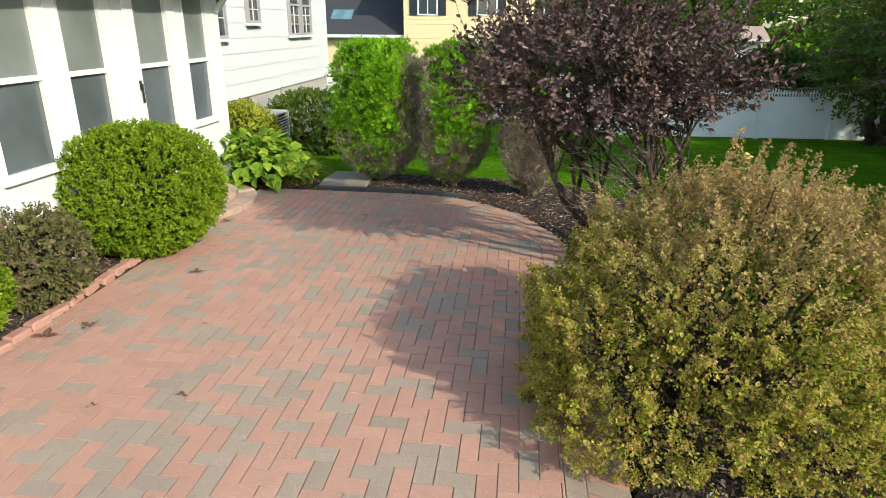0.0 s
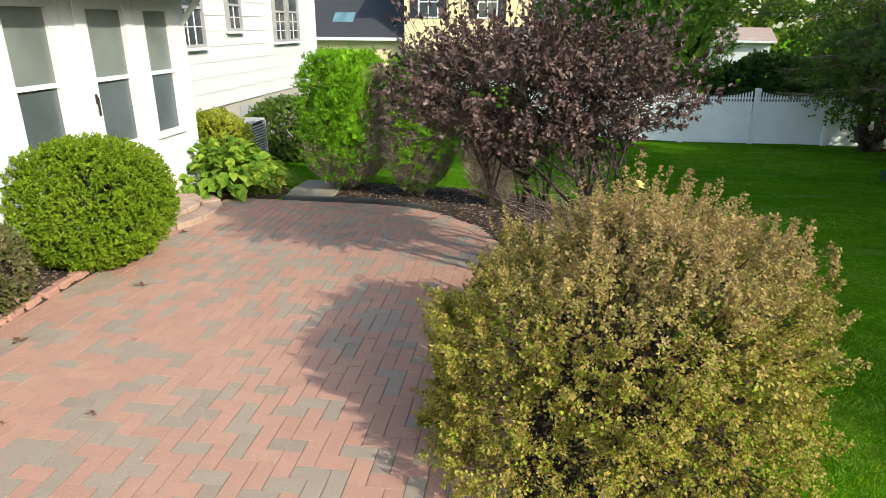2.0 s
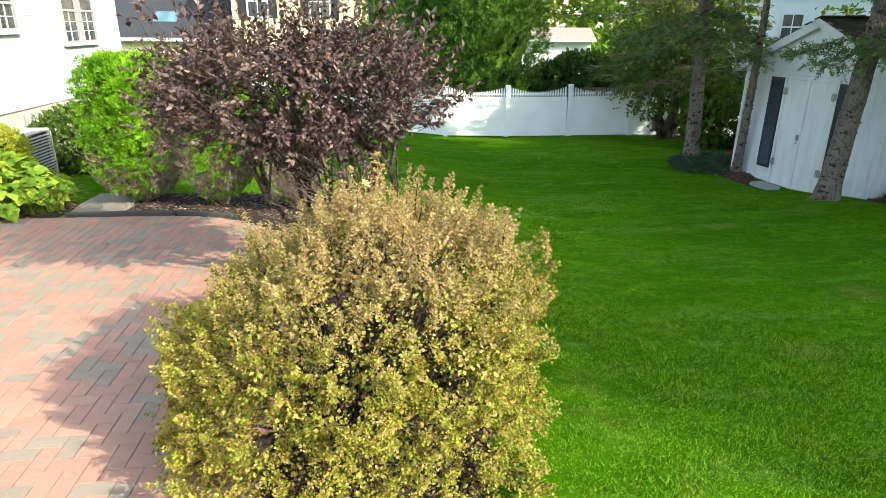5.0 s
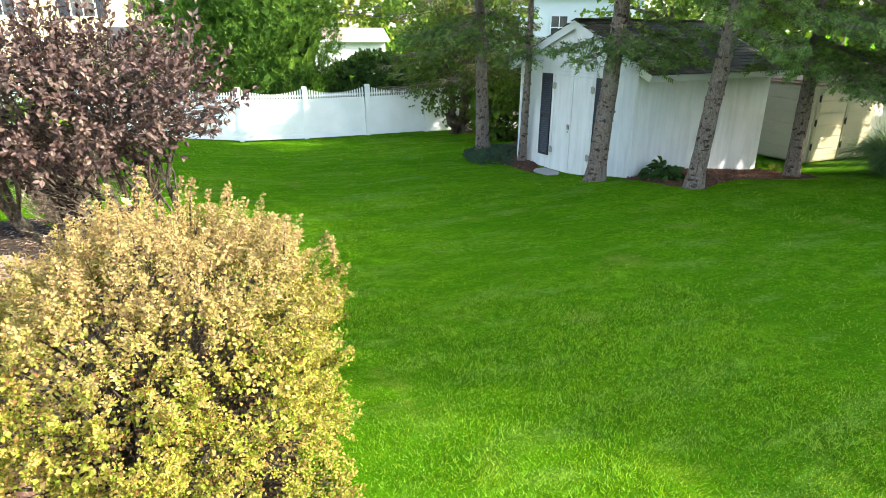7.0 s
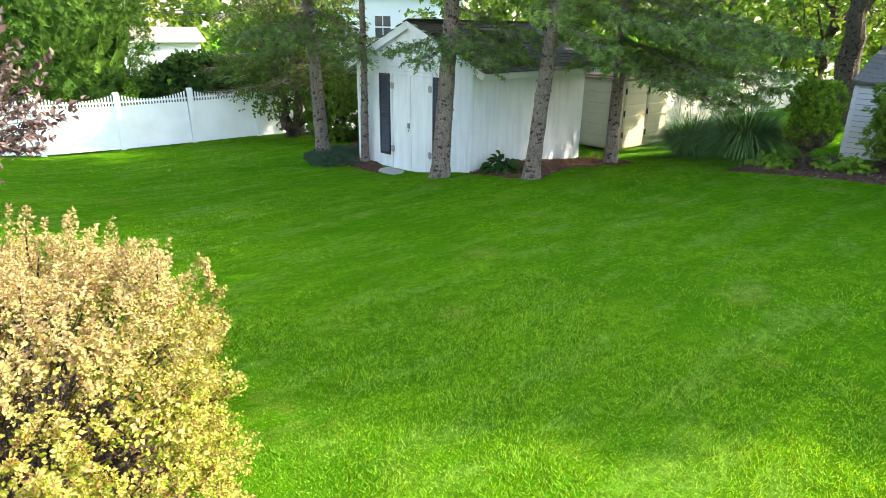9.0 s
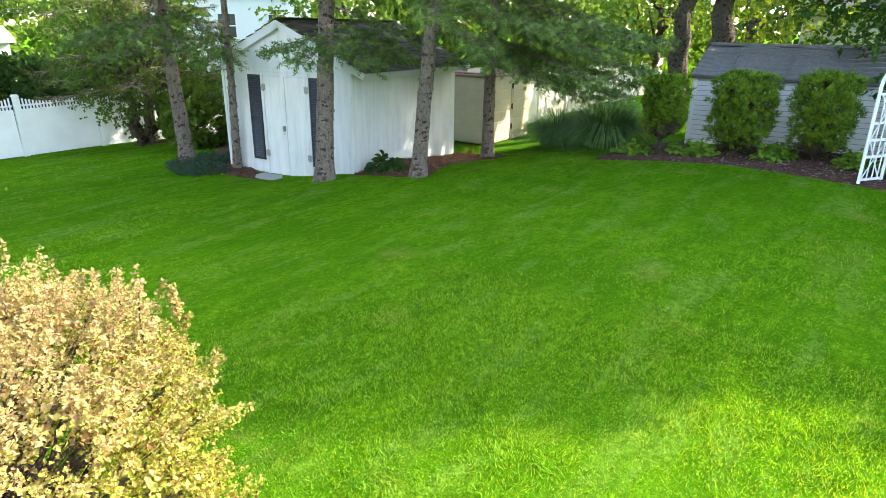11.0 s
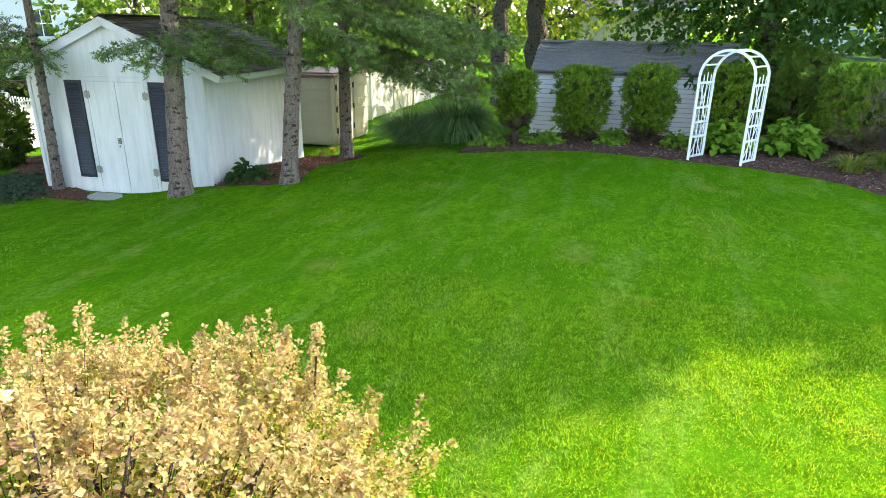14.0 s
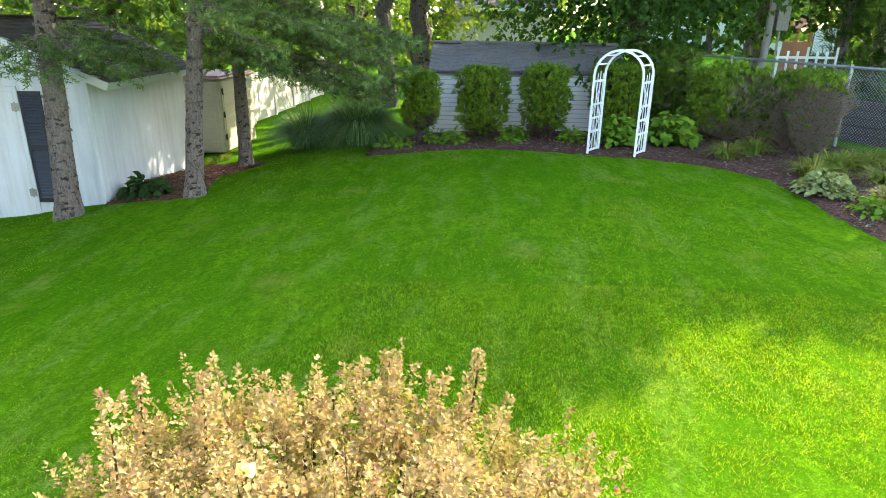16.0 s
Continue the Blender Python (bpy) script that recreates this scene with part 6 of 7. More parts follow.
# ---- beige resin storage shed ----
def resin_shed():
    s = thing("resin_storage_shed", (13.52, 9.03, -0.45), "beige resin storage shed with panelled doors", "shed", turn=1.5)
    H = 1.62
    part("body", boxed((0.0, 0.0, 0), (2.05, 1.30, H)), M["resin"], s, bevel=0.04)
    # two doors of stacked moulded panels on the face towards the lawn
    rise = (H - 0.12) / 6
    for k, (a, b) in enumerate(((0.10, 1.02), (1.04, 1.96))):
        d = part("door", boxed((a, -0.03, 0.03), (b, -0.002, H - 0.03)), M["resin"], s, bevel=0.012)
        for i in range(6):
            z = 0.06 + i * rise
            part("panel", boxed((a + 0.05, -0.044, z), (b - 0.04, -0.031, z + rise - 0.03)), M["resin"], d, bevel=0.008)
        for z in (0.30, 0.80, 1.30):
            bm = boxed((a - 0.005, -0.058, z), (a + 0.035, -0.03, z + 0.12))
            box(bm, (a + 0.005, -0.066, z - 0.02), (a + 0.02, -0.05, z + 0.14))
            part("hinge", bm, M["dark_metal"], d, "dark steel hinge", bevel=0.004)
    for i in range(6):
        z = 0.06 + i * rise
        part("panel", boxed((-0.014, 0.12, z), (-0.001, 1.20, z + rise - 0.03)), M["resin"], s, bevel=0.006)
    part("lid", boxed((-0.06, -0.08, H), (2.12, 1.38, H + 0.05)), M["resin_lid"], s, "brown lid edge", bevel=0.02)
    part("lid_top", boxed((-0.02, -0.03, H + 0.051), (2.08, 1.34, H + 0.09)), M["resin_lid"], s, bevel=0.015)


resin_shed()


# ---- long white fence on the neighbour's side ----
def side_fence():
    f = thing("side_fence", (0, 0, 0), "sunlit cream panel fence along the neighbour's lawn", "fence")
    a, b = Vector((14.0, 9.95, 0)), Vector((28.6, 10.05, 0))
    n = 8
    d = (b - a) / n
    turn = math.degrees(math.atan2(d.y, d.x))
    for i in range(n):
        p = a + d * i
        z = -0.46 + 0.03 * i
        part("board_panel", boxed((0.06, -0.015, 0.05), (d.length - 0.06, 0.015, 1.42)), M["cream"], f, m=pose(p.x, p.y, z, 0, 0, turn))
        part("post", boxed((-0.06, -0.06, 0), (0.06, 0.06, 1.48)), M["cream"], f, m=pose(p.x, p.y, z, 0, 0, turn), bevel=0.01)


side_fence()


# ---- grey resin shed behind the clipped yews ----
def grey_shed():
    s = thing("grey_resin_shed", (13.72, 0.35, 0.05), "grey resin garden shed with dark ribbed roof", "shed", turn=2.0)
    L, D, H = 3.98, 2.2, 1.42
    # body darker than the boards, painting shadow lines into the gaps between laps
    part("body", boxed((0, 0, 0), (D, L, H)), M["ac"], s)
    lap = boxed((-0.010, 0.02, 0), (0.010, L - 0.02, 0.080))
    me = bpy.data.meshes.new("lap_board")
    lap.to_mesh(me)
    lap.free()
    for i in range(15):
        hang("lap_board", me, M["grey_resin"], s, m=Matrix.Translation((-0.012, 0, 0.02 + i * 0.093)))
    lap = boxed((0.02, -0.012, 0), (D, 0.004, 0.088), pose(0, 0, 0, 5, 0, 0))
    lap2 = bpy.data.meshes.new("lap_board")
    lap.to_mesh(lap2)
    lap.free()
    for i in range(15):
        hang("lap_board", lap2, M["grey_resin"], s, m=Matrix.Translation((0, L + 0.012, 0.02 + i * 0.093)))
    for y in (0.0, L):
        part("corner_post", boxed((-0.03, y - 0.04, 0), (0.05, y + 0.04, H)), M["grey_resin"], s, bevel=0.01)
    # roof: two pitches, the steeper one towards the lawn, with ribs
    prof = [(-0.14, H - 0.01), (0.55, H + 0.33), (1.15, H + 0.53), (D + 0.1, H + 0.1), (D + 0.1, H + 0.05), (1.15, H + 0.48), (0.55, H + 0.28), (-0.10, H - 0.06)]
    up = Matrix(((1, 0, 0, 0), (0, 0, 1, 0), (0, 1, 0, 0), (0, 0, 0, 1)))
    r = part("roof", prism(bmesh.new(), prof, -0.05, L + 0.05, up), M["grey_lid"], s, "dark grey ribbed roof")
    # overlapping bands across the slope, sagging between the rafters, and upright seams
    n, m = 9, 40
    for i in range(n):
        u = i / n
        x0, x1 = -0.14 + 1.29 * u, -0.14 + 1.29 * (u + 1.06 / n)
        bm = bmesh.new()
        rows = []
        for j in range(m + 1):
            y = -0.05 + (L + 0.10) * j / m
            sag = 0.022 * math.cos(y * 6.0) + 0.010 * math.sin(y * 2.3 + i)
            rows.append([bm.verts.new((x, y, H + np.interp(x, (-0.14, 0.55, 1.2), (-0.01, 0.33, 0.54)) + lift + sag)) for x, lift in ((x0, 0.006), (x0, 0.030), (x1, 0.012))])
        for p, q in zip(rows, rows[1:]):
            bm.faces.new((p[0], p[1], q[1], q[0]))
            bm.faces.new((p[1], p[2], q[2], q[1]))
        part("roof_band", bm, M["grey_lid"], r)
    for y in (0.55, 1.5, 2.45, 3.4):
        part("roof_seam", boxed((0, -0.010, 0.028), (0.78, 0.010, 0.046)), M["grey_lid"], r, m=pose(-0.13, y, H - 0.01, 0, -math.degrees(math.atan2(0.34, 0.69)), 0))
    part("ridge_cap", boxed((1.02, -0.05, H + 0.515), (1.30, L + 0.05, H + 0.57)), M["grey_lid"], r, bevel=0.012)


grey_shed()


# ---- garden arch ----
def garden_arch():
    s = thing("garden_arch", (11.36, 0.84, gz(11.4, 0.8) + 0.01), "white arched garden arbour with lattice sides", "arbour", turn=-13)
    wid, dep, spring, r, rack = 0.82, 0.44, 1.38, 0.41, 0.15
    n = 14
    bm_m = M["vinyl"]
    side = -math.degrees(math.atan2(rack, dep))
    for x in (0.0, dep):
        dy = -rack * x / dep
        for y in (-wid / 2 + dy, wid / 2 + dy):
            part("leg", boxed((x - 0.02, y - 0.02, 0), (x + 0.02, y + 0.02, spring)), bm_m, s, bevel=0.005)
        pts = [(r * math.cos(math.pi * i / n), spring + 1.02 * r * math.sin(math.pi * i / n)) for i in range(n + 1)]
        bm = bmesh.new()
        inner = [((r - 0.02) * math.cos(math.pi * i / n), spring + 1.02 * (r - 0.02) * math.sin(math.pi * i / n)) for i in range(n + 1)]
        outer = [((r + 0.02) * math.cos(math.pi * i / n), spring + 1.02 * (r + 0.02) * math.sin(math.pi * i / n)) for i in range(n + 1)]
        rows = []
        for (a, b), (c, d) in zip(inner, outer):
            rows.append([bm.verts.new((x - 0.02, a + dy, b)), bm.verts.new((x + 0.02, a + dy, b)), bm.verts.new((x + 0.02, c + dy, d)), bm.verts.new((x - 0.02, c + dy, d))])
        for p, q in zip(rows, rows[1:]):
            for k in range(4):
                bm.faces.new((p[k], p[(k + 1) % 4], q[(k + 1) % 4], q[k]))
        bm.faces.new(rows[0][::-1])
        bm.faces.new(rows[-1])
        bmesh.ops.recalc_face_normals(bm, faces=bm.faces[:])
        part("arch", bm, bm_m, s)
    for i in range(1, n):
        a = math.pi * i / n
        if i in (2, 4, 6, 8, 10, 12):
            y, z = r * math.cos(a), spring + 1.02 * r * math.sin(a)
            part("arch_slat", boxed((0.02, -0.012, -0.012), (dep + 0.005, 0.012, 0.012)), bm_m, s, m=pose(0, y, z, 0, 0, side))
    for y in (-wid / 2, wid / 2):
        for z in (0.05, 0.38, 0.62, 0.86, 1.26):
            part("cross_slat", boxed((0.02, -0.012, z), (dep + 0.005, 0.012, z + 0.035)), bm_m, s, m=pose(0, y, 0, 0, 0, side))
        for x in (0.12, 0.23, 0.34):
            part("lattice_slat", boxed((x - 0.011, -0.020, 0.05), (x + 0.011, -0.0125, 1.44 - abs(x - 0.23) * 0.3)), bm_m, s, m=pose(0, y, 0, 0, 0, side))
        for x0, x1, z0, z1 in ((0.06, 0.40, 0.08, 0.62), (0.40, 0.06, 0.08, 0.62), (0.06, 0.36, 0.64, 1.28), (0.40, 0.10, 0.64, 1.28)):
            L = math.hypot(x1 - x0, z1 - z0)
            part("lattice_slat", boxed((-0.010, 0.0125, 0), (0.010, 0.019, L)), bm_m, s, m=pose(0, y, 0, 0, 0, side) @ pose(x0, 0, z0, 0, math.degrees(math.atan2(x1 - x0, z1 - z0)), 0))


garden_arch()


# ---- clipped yews, border plants ----
for x, y, r, h, lab, dead, low in ((12.18, 4.38, 0.27, 1.38, "thin clipped yew with bare stem", None, 0.42), (12.62, 3.2, 0.42, 1.40, "broad clipped yew before the grey shed", None, 0.12),
                                   (12.7, 1.98, 0.37, 1.40, "clipped yew before the grey shed", None, 0.12), (13.2, 0.55, 0.40, 1.44, "clipped yew behind the arbour", None, 0.15)):
    thuja("yew_shrub", (x, y, gz(x, y)), r, h, M["yew_leaf"], 5200, lab, dead, max(low, 0.2), 2.2, "clipped yews", -0.22, 0.075, bumps=0.13, lump=7.5, z0=0.45 if r < 0.3 else 0.24)
hosta("hosta", (12.2, 0.62, gz(12.2, 0.6)), 0.5, 0.62, 170, M["hosta_dark"], "tall green hosta under the arbour", 0.17)
hosta("hosta", (12.5, -0.45, gz(12.5, -0.4)), 0.62, 0.60, 230, M["hosta_dark"], "broad green hosta beside the arbour", 0.17)
for x, y in ((12.5, 4.1), (12.35, 3.75), (12.45, 2.65), (12.45, 1.45), (12.2, 5.0), (12.65, 2.5), (12.6, 3.75), (12.85, 2.55), (12.75, 1.4), (12.1, 4.75)):
    hosta("hosta", (x, y, gz(x, y)), 0.30, 0.27, 60, M["hosta_dark"], "low hosta along the yew bed", 0.11)
blade_clump("ornamental_grass", (12.95, 5.78, gz(13, 5.8)), 1.0, 1.42, 3400, M["grass_leaf"], "large arching ornamental grass clump", 0.017, 1.3, plumes=10)
blade_clump("ornamental_grass", (13.1, 6.9, gz(13, 6.9)), 0.9, 1.12, 2600, M["grass_leaf"], "arching ornamental grass clump with tan plumes", 0.016, 1.3, plumes=26)
thuja("yew_hedge", (13.1, -1.70, 0.22), 0.70, 1.40, M["yew_leaf"], 6500, "broad clipped arborvitae hedge with browned base", -128, 0.25, 1.7, "border hedges", size=0.075, bare_cut=0.25, bumps=0.10, lump=4.5)
thuja("yew_hedge", (12.45, -2.55, 0.21), 0.44, 1.40, M["yew_leaf"], 4200, "half-dead arborvitae with bare twigs", -165, 0.60, 1.6, "border hedges", size=0.075, bare_cut=0.15, bumps=0.12, lump=5.0)
thuja("yew_hedge", (11.6, -2.62, 0.20), 0.42, 1.46, M["yew_leaf"], 4200, "mostly dead arborvitae with grey twigs", -175, 0.74, 1.9, "border hedges", size=0.07, bare_cut=-0.1, bumps=0.12, lump=5.0)
for x, y, r, h, lab in ((11.35, -1.15, 0.34, 0.36, "yellowing daylily at the lawn's edge"), (11.75, -1.75, 0.32, 0.40, "green daylily in the wood chip bed"), (10.2, -2.1, 0.42, 0.36, "grassy clump at the lawn's edge"),
                        (10.6, -2.6, 0.4, 0.4, "grassy clump in the border"), (10.9, -3.0, 0.4, 0.36, "grassy clump in the border"), (11.2, -3.5, 0.45, 0.3, "grassy clump by the chain link fence"), (9.8, -3.0, 0.4, 0.32, "grassy clump in the border"), (10.2, -3.9, 0.45, 0.3, "grassy clump by the chain link fence"), (9.0, -3.4, 0.4, 0.3, "grassy clump in the border"), (8.6, -2.5, 0.4, 0.3, "grassy clump in the border")):
    blade_clump("daylily", (x, y, gz(x, y) + 0.03), r * 1.25, h * 1.3, 230, M["lily_leaf"], lab, 0.022, 1.15)
hosta("variegated_hosta", (9.1, -1.75, gz(9.1, -1.7) + 0.02), 0.48, 0.32, 300, M["hosta_edge"], "pale variegated hosta at the lawn's edge", 0.10)
hosta("hosta", (8.1, -1.95, gz(8, -2) + 0.02), 0.38, 0.26, 90, M["hosta_dark"], "low green plant at the lawn's edge", 0.10)


# ---- chain link fence ----
def chain_fence():
    f = thing("chain_link_fence", (0, 0, 0), "galvanised chain link fence behind the border", "fence")
    pts = [Vector((17.7, -1.0, 0)), Vector((15.3, -2.3, 0)), Vector((12.9, -3.7, 0)), Vector((10.5, -5.1, 0)), Vector((8.1, -6.4, 0))]
    H = 1.5
    for a, b in zip(pts, pts[1:]):
        za = gz(a.x, a.y)
        V, T = tube_arrays([(a.x, a.y, za), (a.x, a.y, za + H + 0.05)], [0.03, 0.03], 10)
        hang("post", np_mesh("post", V, T), M["galv"], f)
        V, T = tube_arrays([(a.x, a.y, za + H), (b.x, b.y, gz(b.x, b.y) + H)], [0.026, 0.026], 8)
        hang("top_rail", np_mesh("top_rail", V, T), M["galv"], f)
        d = b - a
        L = d.length
        c = 0.062
        n = int(L / c)
        A, B = [], []
        for i in range(-int(H / c), n):
            for sgn in (1, -1):
                u0, u1 = i * c, i * c + H
                z0, z1 = (0.0, H) if sgn > 0 else (H, 0.0)
                t0, t1 = max(0, -u0 / H), min(1, (L - u0) / H)
                if t1 <= t0:
                    continue
                p = lambda t: (a.x + d.x * (u0 + H * t) / L, a.y + d.y * (u0 + H * t) / L, za + 0.03 + z0 + (z1 - z0) * t)
                A.append(p(t0))
                B.append(p(t1))
        hang("wire_mesh", np_mesh("wire_mesh", *twig_arrays(np.array(A), np.array(B), 0.0028)), M["galv"], f)


chain_fence()


# ---- old sleepers behind the chain link fence ----
timber_wall = thing("timber_wall", (12.8, -4.75, gz(12.8, -4.75)), "low wall of dark weathered sleepers behind the fence", "wall", turn=30)
for i in range(5):
    part("sleeper", boxed((-2.0 + 0.05 * (i % 2), -0.08, 0.02 + 0.165 * i), (1.6 + 0.06 * (i % 3), 0.08, 0.17 + 0.165 * i)), M["old_timber"], timber_wall, bevel=0.012)


# ---- beyond the far fence ----
def gabled_house(name, at, w, d, h, rise, wall, label, turn=0.0, boards=0.0):
    s = thing(name, at, label, "house", turn=turn)
    part("wall", boxed((-w / 2, 0, -1), (w / 2, d, h)), wall, s)
    if boards:
        lap = boxed((-w / 2, -0.025, 0), (w / 2, 0.0, boards * 0.94), pose(0, 0, 0, -2, 0, 0))
        me = bpy.data.meshes.new("clapboard")
        lap.to_mesh(me)
        lap.free()
        for i in range(int((h + 0.6) / boards)):
            hang("clapboard", me, wall, s, m=Matrix.Translation((0, 0, -0.6 + i * boards)))
    up = Matrix(((0, 0, 1, 0), (1, 0, 0, 0), (0, 1, 0, 0), (0, 0, 0, 1)))
    part("roof", prism(bmesh.new(), [(-0.4, h - 0.1), (d / 2, h + rise), (d + 0.4, h - 0.1), (d + 0.4, h - 0.25), (d / 2, h + rise - 0.2), (-0.4, h - 0.25)], -w / 2 - 0.3, w / 2 + 0.3, up), M["dark_roof"], s)
    part("gutter", boxed((-w / 2 - 0.3, -0.5, h - 0.27), (w / 2 + 0.3, -0.38, h - 0.12)), M["white_paint"], s)
    return s


def front_window(parent, x, z, w, h, shutters=True):
    """A window with black shutters on a wall that faces -y."""
    bm = boxed((x - w / 2, -0.07, z), (x - w / 2 + 0.07, -0.02, z + h))
    box(bm, (x + w / 2 - 0.07, -0.07, z), (x + w / 2, -0.02, z + h))
    box(bm, (x - w / 2 + 0.07, -0.07, z), (x + w / 2 - 0.07, -0.02, z + 0.07))
    box(bm, (x - w / 2 + 0.07, -0.07, z + h - 0.07), (x + w / 2 - 0.07, -0.02, z + h))
    box(bm, (x - w / 2 + 0.07, -0.06, z + h / 2 - 0.03), (x + w / 2 - 0.07, -0.02, z + h / 2 + 0.03))
    box(bm, (x - 0.02, -0.055, z + 0.07), (x + 0.02, -0.03, z + h - 0.07))
    f = part("window", bm, M["white_paint"], parent)
    part("pane", boxed((x - w / 2 + 0.05, -0.04, z + 0.05), (x + w / 2 - 0.05, -0.028, z + h - 0.05)), M["glass_dark"], f)
    if shutters:
        for sgn in (-1, 1):
            part("shutter", boxed((x + sgn * (w / 2 + 0.21) - 0.19, -0.06, z), (x + sgn * (w / 2 + 0.21) + 0.19, -0.028, z + h)), M["black_paint"], f)


yel = gabled_house("yellow_house", (0.3, 32.0, -1.1), 12.2, 8.0, 5.6, 2.2, M["yellow_paint"], "yellow clapboard house with black shutters", 0, 0.22)
for x in (-4.9, -2.0, 1.2, 4.2):
    front_window(yel, x, 3.55, 1.0, 1.5)
for x in (-3.3, 4.2):
    front_window(yel, x, 0.6, 1.2, 1.5)
for x in (1.0, 1.9):
    front_window(yel, x, 0.7, 0.75, 1.6, False)
part("porch_roof", prism(bmesh.new(), [(-1.6, 2.55), (0, 3.2), (0, 3.05), (-1.6, 2.42)], -1.2, 5.0, Matrix(((0, 0, 1, 0), (1, 0, 0, 0), (0, 1, 0, 0), (0, 0, 0, 1)))), M["dark_roof"], yel)
wing = gabled_house("yellow_wing", (-9.2, 32.6, -1.1), 6.6, 6.0, 2.75, 2.4, M["yellow_paint"], "one-storey yellow wing with dark shingle roof", 0, 0.22)
part("skylight", boxed((-0.55, -0.4, 0.0), (0.55, 0.4, 0.07)), M["skylight"], wing, "blue-grey skylight", m=pose(-0.1, 0.90, 3.54, math.degrees(math.atan2(2.5, 3.4)), 0, 0))
garage = gabled_house("white_garage", (13.2, 47.0, -1.2), 6.5, 6.0, 2.6, 0.7, M["white_paint"], "white garage with weathered red roof", -10)
garage.children[1].data.materials.clear()
garage.children[1].data.materials.append(M["pink_roof"])
white_house = gabled_house("white_house", (21.5, 31.0, -1.0), 9.0, 7.0, 5.2, 2.2, M["white_paint"], "white neighbour house behind the spruces", -30)
for x in (-2.6, 0.0, 2.6):
    front_window(white_house, x, 2.6, 1.0, 1.3, False)
pale = gabled_house("white_house", (76.0, -20.0, 0.2), 16.0, 9.0, 5.6, 2.8, M["white_paint"], "white house beyond the chain link fence", -90)
for x in (-3.0, 0.5, 3.5):
    front_window(pale, x, 1.2, 1.1, 1.3, False)
tan = gabled_house("tan_house", (33.0, 3.2, 0.2), 5.0, 7.0, 3.2, 1.0, M["tan_wall"], "tan house behind the grey shed", -90)

broad = dict(group="far garden trees")
thuja("tall_arborvitae", (4.4, 21.4, -1.1), 2.05, 8.5, M["thuja_mid"], 15500, "large dense green arborvitae behind the fence", None, 0.0, 1.5, "", 0.30, 0.19, category="tree", trunk_r=0.2, bumps=0.13, lump=9.0, tuft=4)
thuja("tall_arborvitae", (2.0, 22.0, -1.1), 1.55, 7.0, M["thuja_mid"], 6500, "dense green arborvitae behind the fence", None, 0.0, 1.5, "", 0.30, 0.17, category="tree", trunk_r=0.18, bumps=0.11, lump=7.0, tuft=4)
rounded_shrub("dark_hedge", (8.0, 20.9, -1.05), 1.8, 1.0, 2.3, M["far_dark"], 1100, 7, 0.14, "dark green hedge behind the fence", "hedge", 1.2, 0.15, spiky=0.15, scale=1.2)
rounded_shrub("round_shrub", (2.6, 20.6, -1.05), 0.8, 0.7, 1.9, M["hedge_leaf"], 1300, 8, 0.05, "green shrub just behind the fence", "shrub", 1.2, 0.1, spiky=0.12, scale=1.4)
for x, y, r, h in ((11.2, 20.6, 1.7, 2.4), (14.3, 19.6, 1.8, 2.6), (17.5, 18.5, 2.0, 2.8), (-0.8, 21.6, 1.3, 1.9)):
    rounded_shrub("dark_hedge", (x, y, -1.05), r, 1.0, h, M["far_dark"], 900, 7, 0.14, "dark leafy hedge plant behind the fence", "hedge", 1.2, 0.18, spiky=0.16, scale=1.2, group="hedge behind the fence")
# the multi-stemmed tree by the fence, with grey dead boughs on its sunny side
broadleaf("multi_stem_tree", (9.15, 17.15, gz(9.15, 17.15)), 5.5, 2.0, 2.3, M["hedge_leaf"], 14000, 0.085, "dark multi-stemmed tree at the fence end", 0.10, 0.95, "", 5, (0.2, 0.0), 2.0)


def dead_conifer():
    s = thing("grey_conifer", (9.55, 17.45, gz(9.5, 17.4)), "conifer with bare grey boughs and olive tips", "tree")
    tubes, A, B = [tube_arrays(branch_path((0, 0, -0.1), (0.1, 0.1, 7.5), 0, 0.04, 9), np.linspace(0.14, 0.03, 9), 8)], [], []
    for i in range(54):
        z = 1.5 + 5.2 * (i / 54) ** 1.1
        tb, a, b = conifer_branch((0, 0, z), 97 * i + rng.uniform(-15, 15), 2.6 * (1 - 0.12 * z) + 0.5, 0.5, side_len=0.7, step=0.12)
        tubes += tb
        A.append(a)
        B.append(b)
    A, B = np.concatenate(A), np.concatenate(B)
    tubes.append(twig_arrays(A, B, 0.007))
    n = len(A)
    C = A + (B - A) * rng.uniform(0.3, 1, (n, 1))
    tubes.append(twig_arrays(C, C + 0.25 * unit(unit(B - A) + 0.7 * rand_dirs(n)), 0.004))
    leaf_part("branchwork", tubes, M["dead_twig"], s, "bare grey boughs")
    pick = rng.uniform(0, 1, n) < 0.55
    P = np.concatenate([A[pick] + (B - A)[pick] * q for q in (0.45, 0.7, 0.95, 1.1)])
    leaf_part("needle_foliage", needle_shoots(P, unit(np.tile(unit(B - A)[pick], (4, 1)) + 0.6 * rand_dirs(len(P)) + np.array([0, 0, -0.3])), 0.16, 0.035, 10), M["olive_needle"], s)


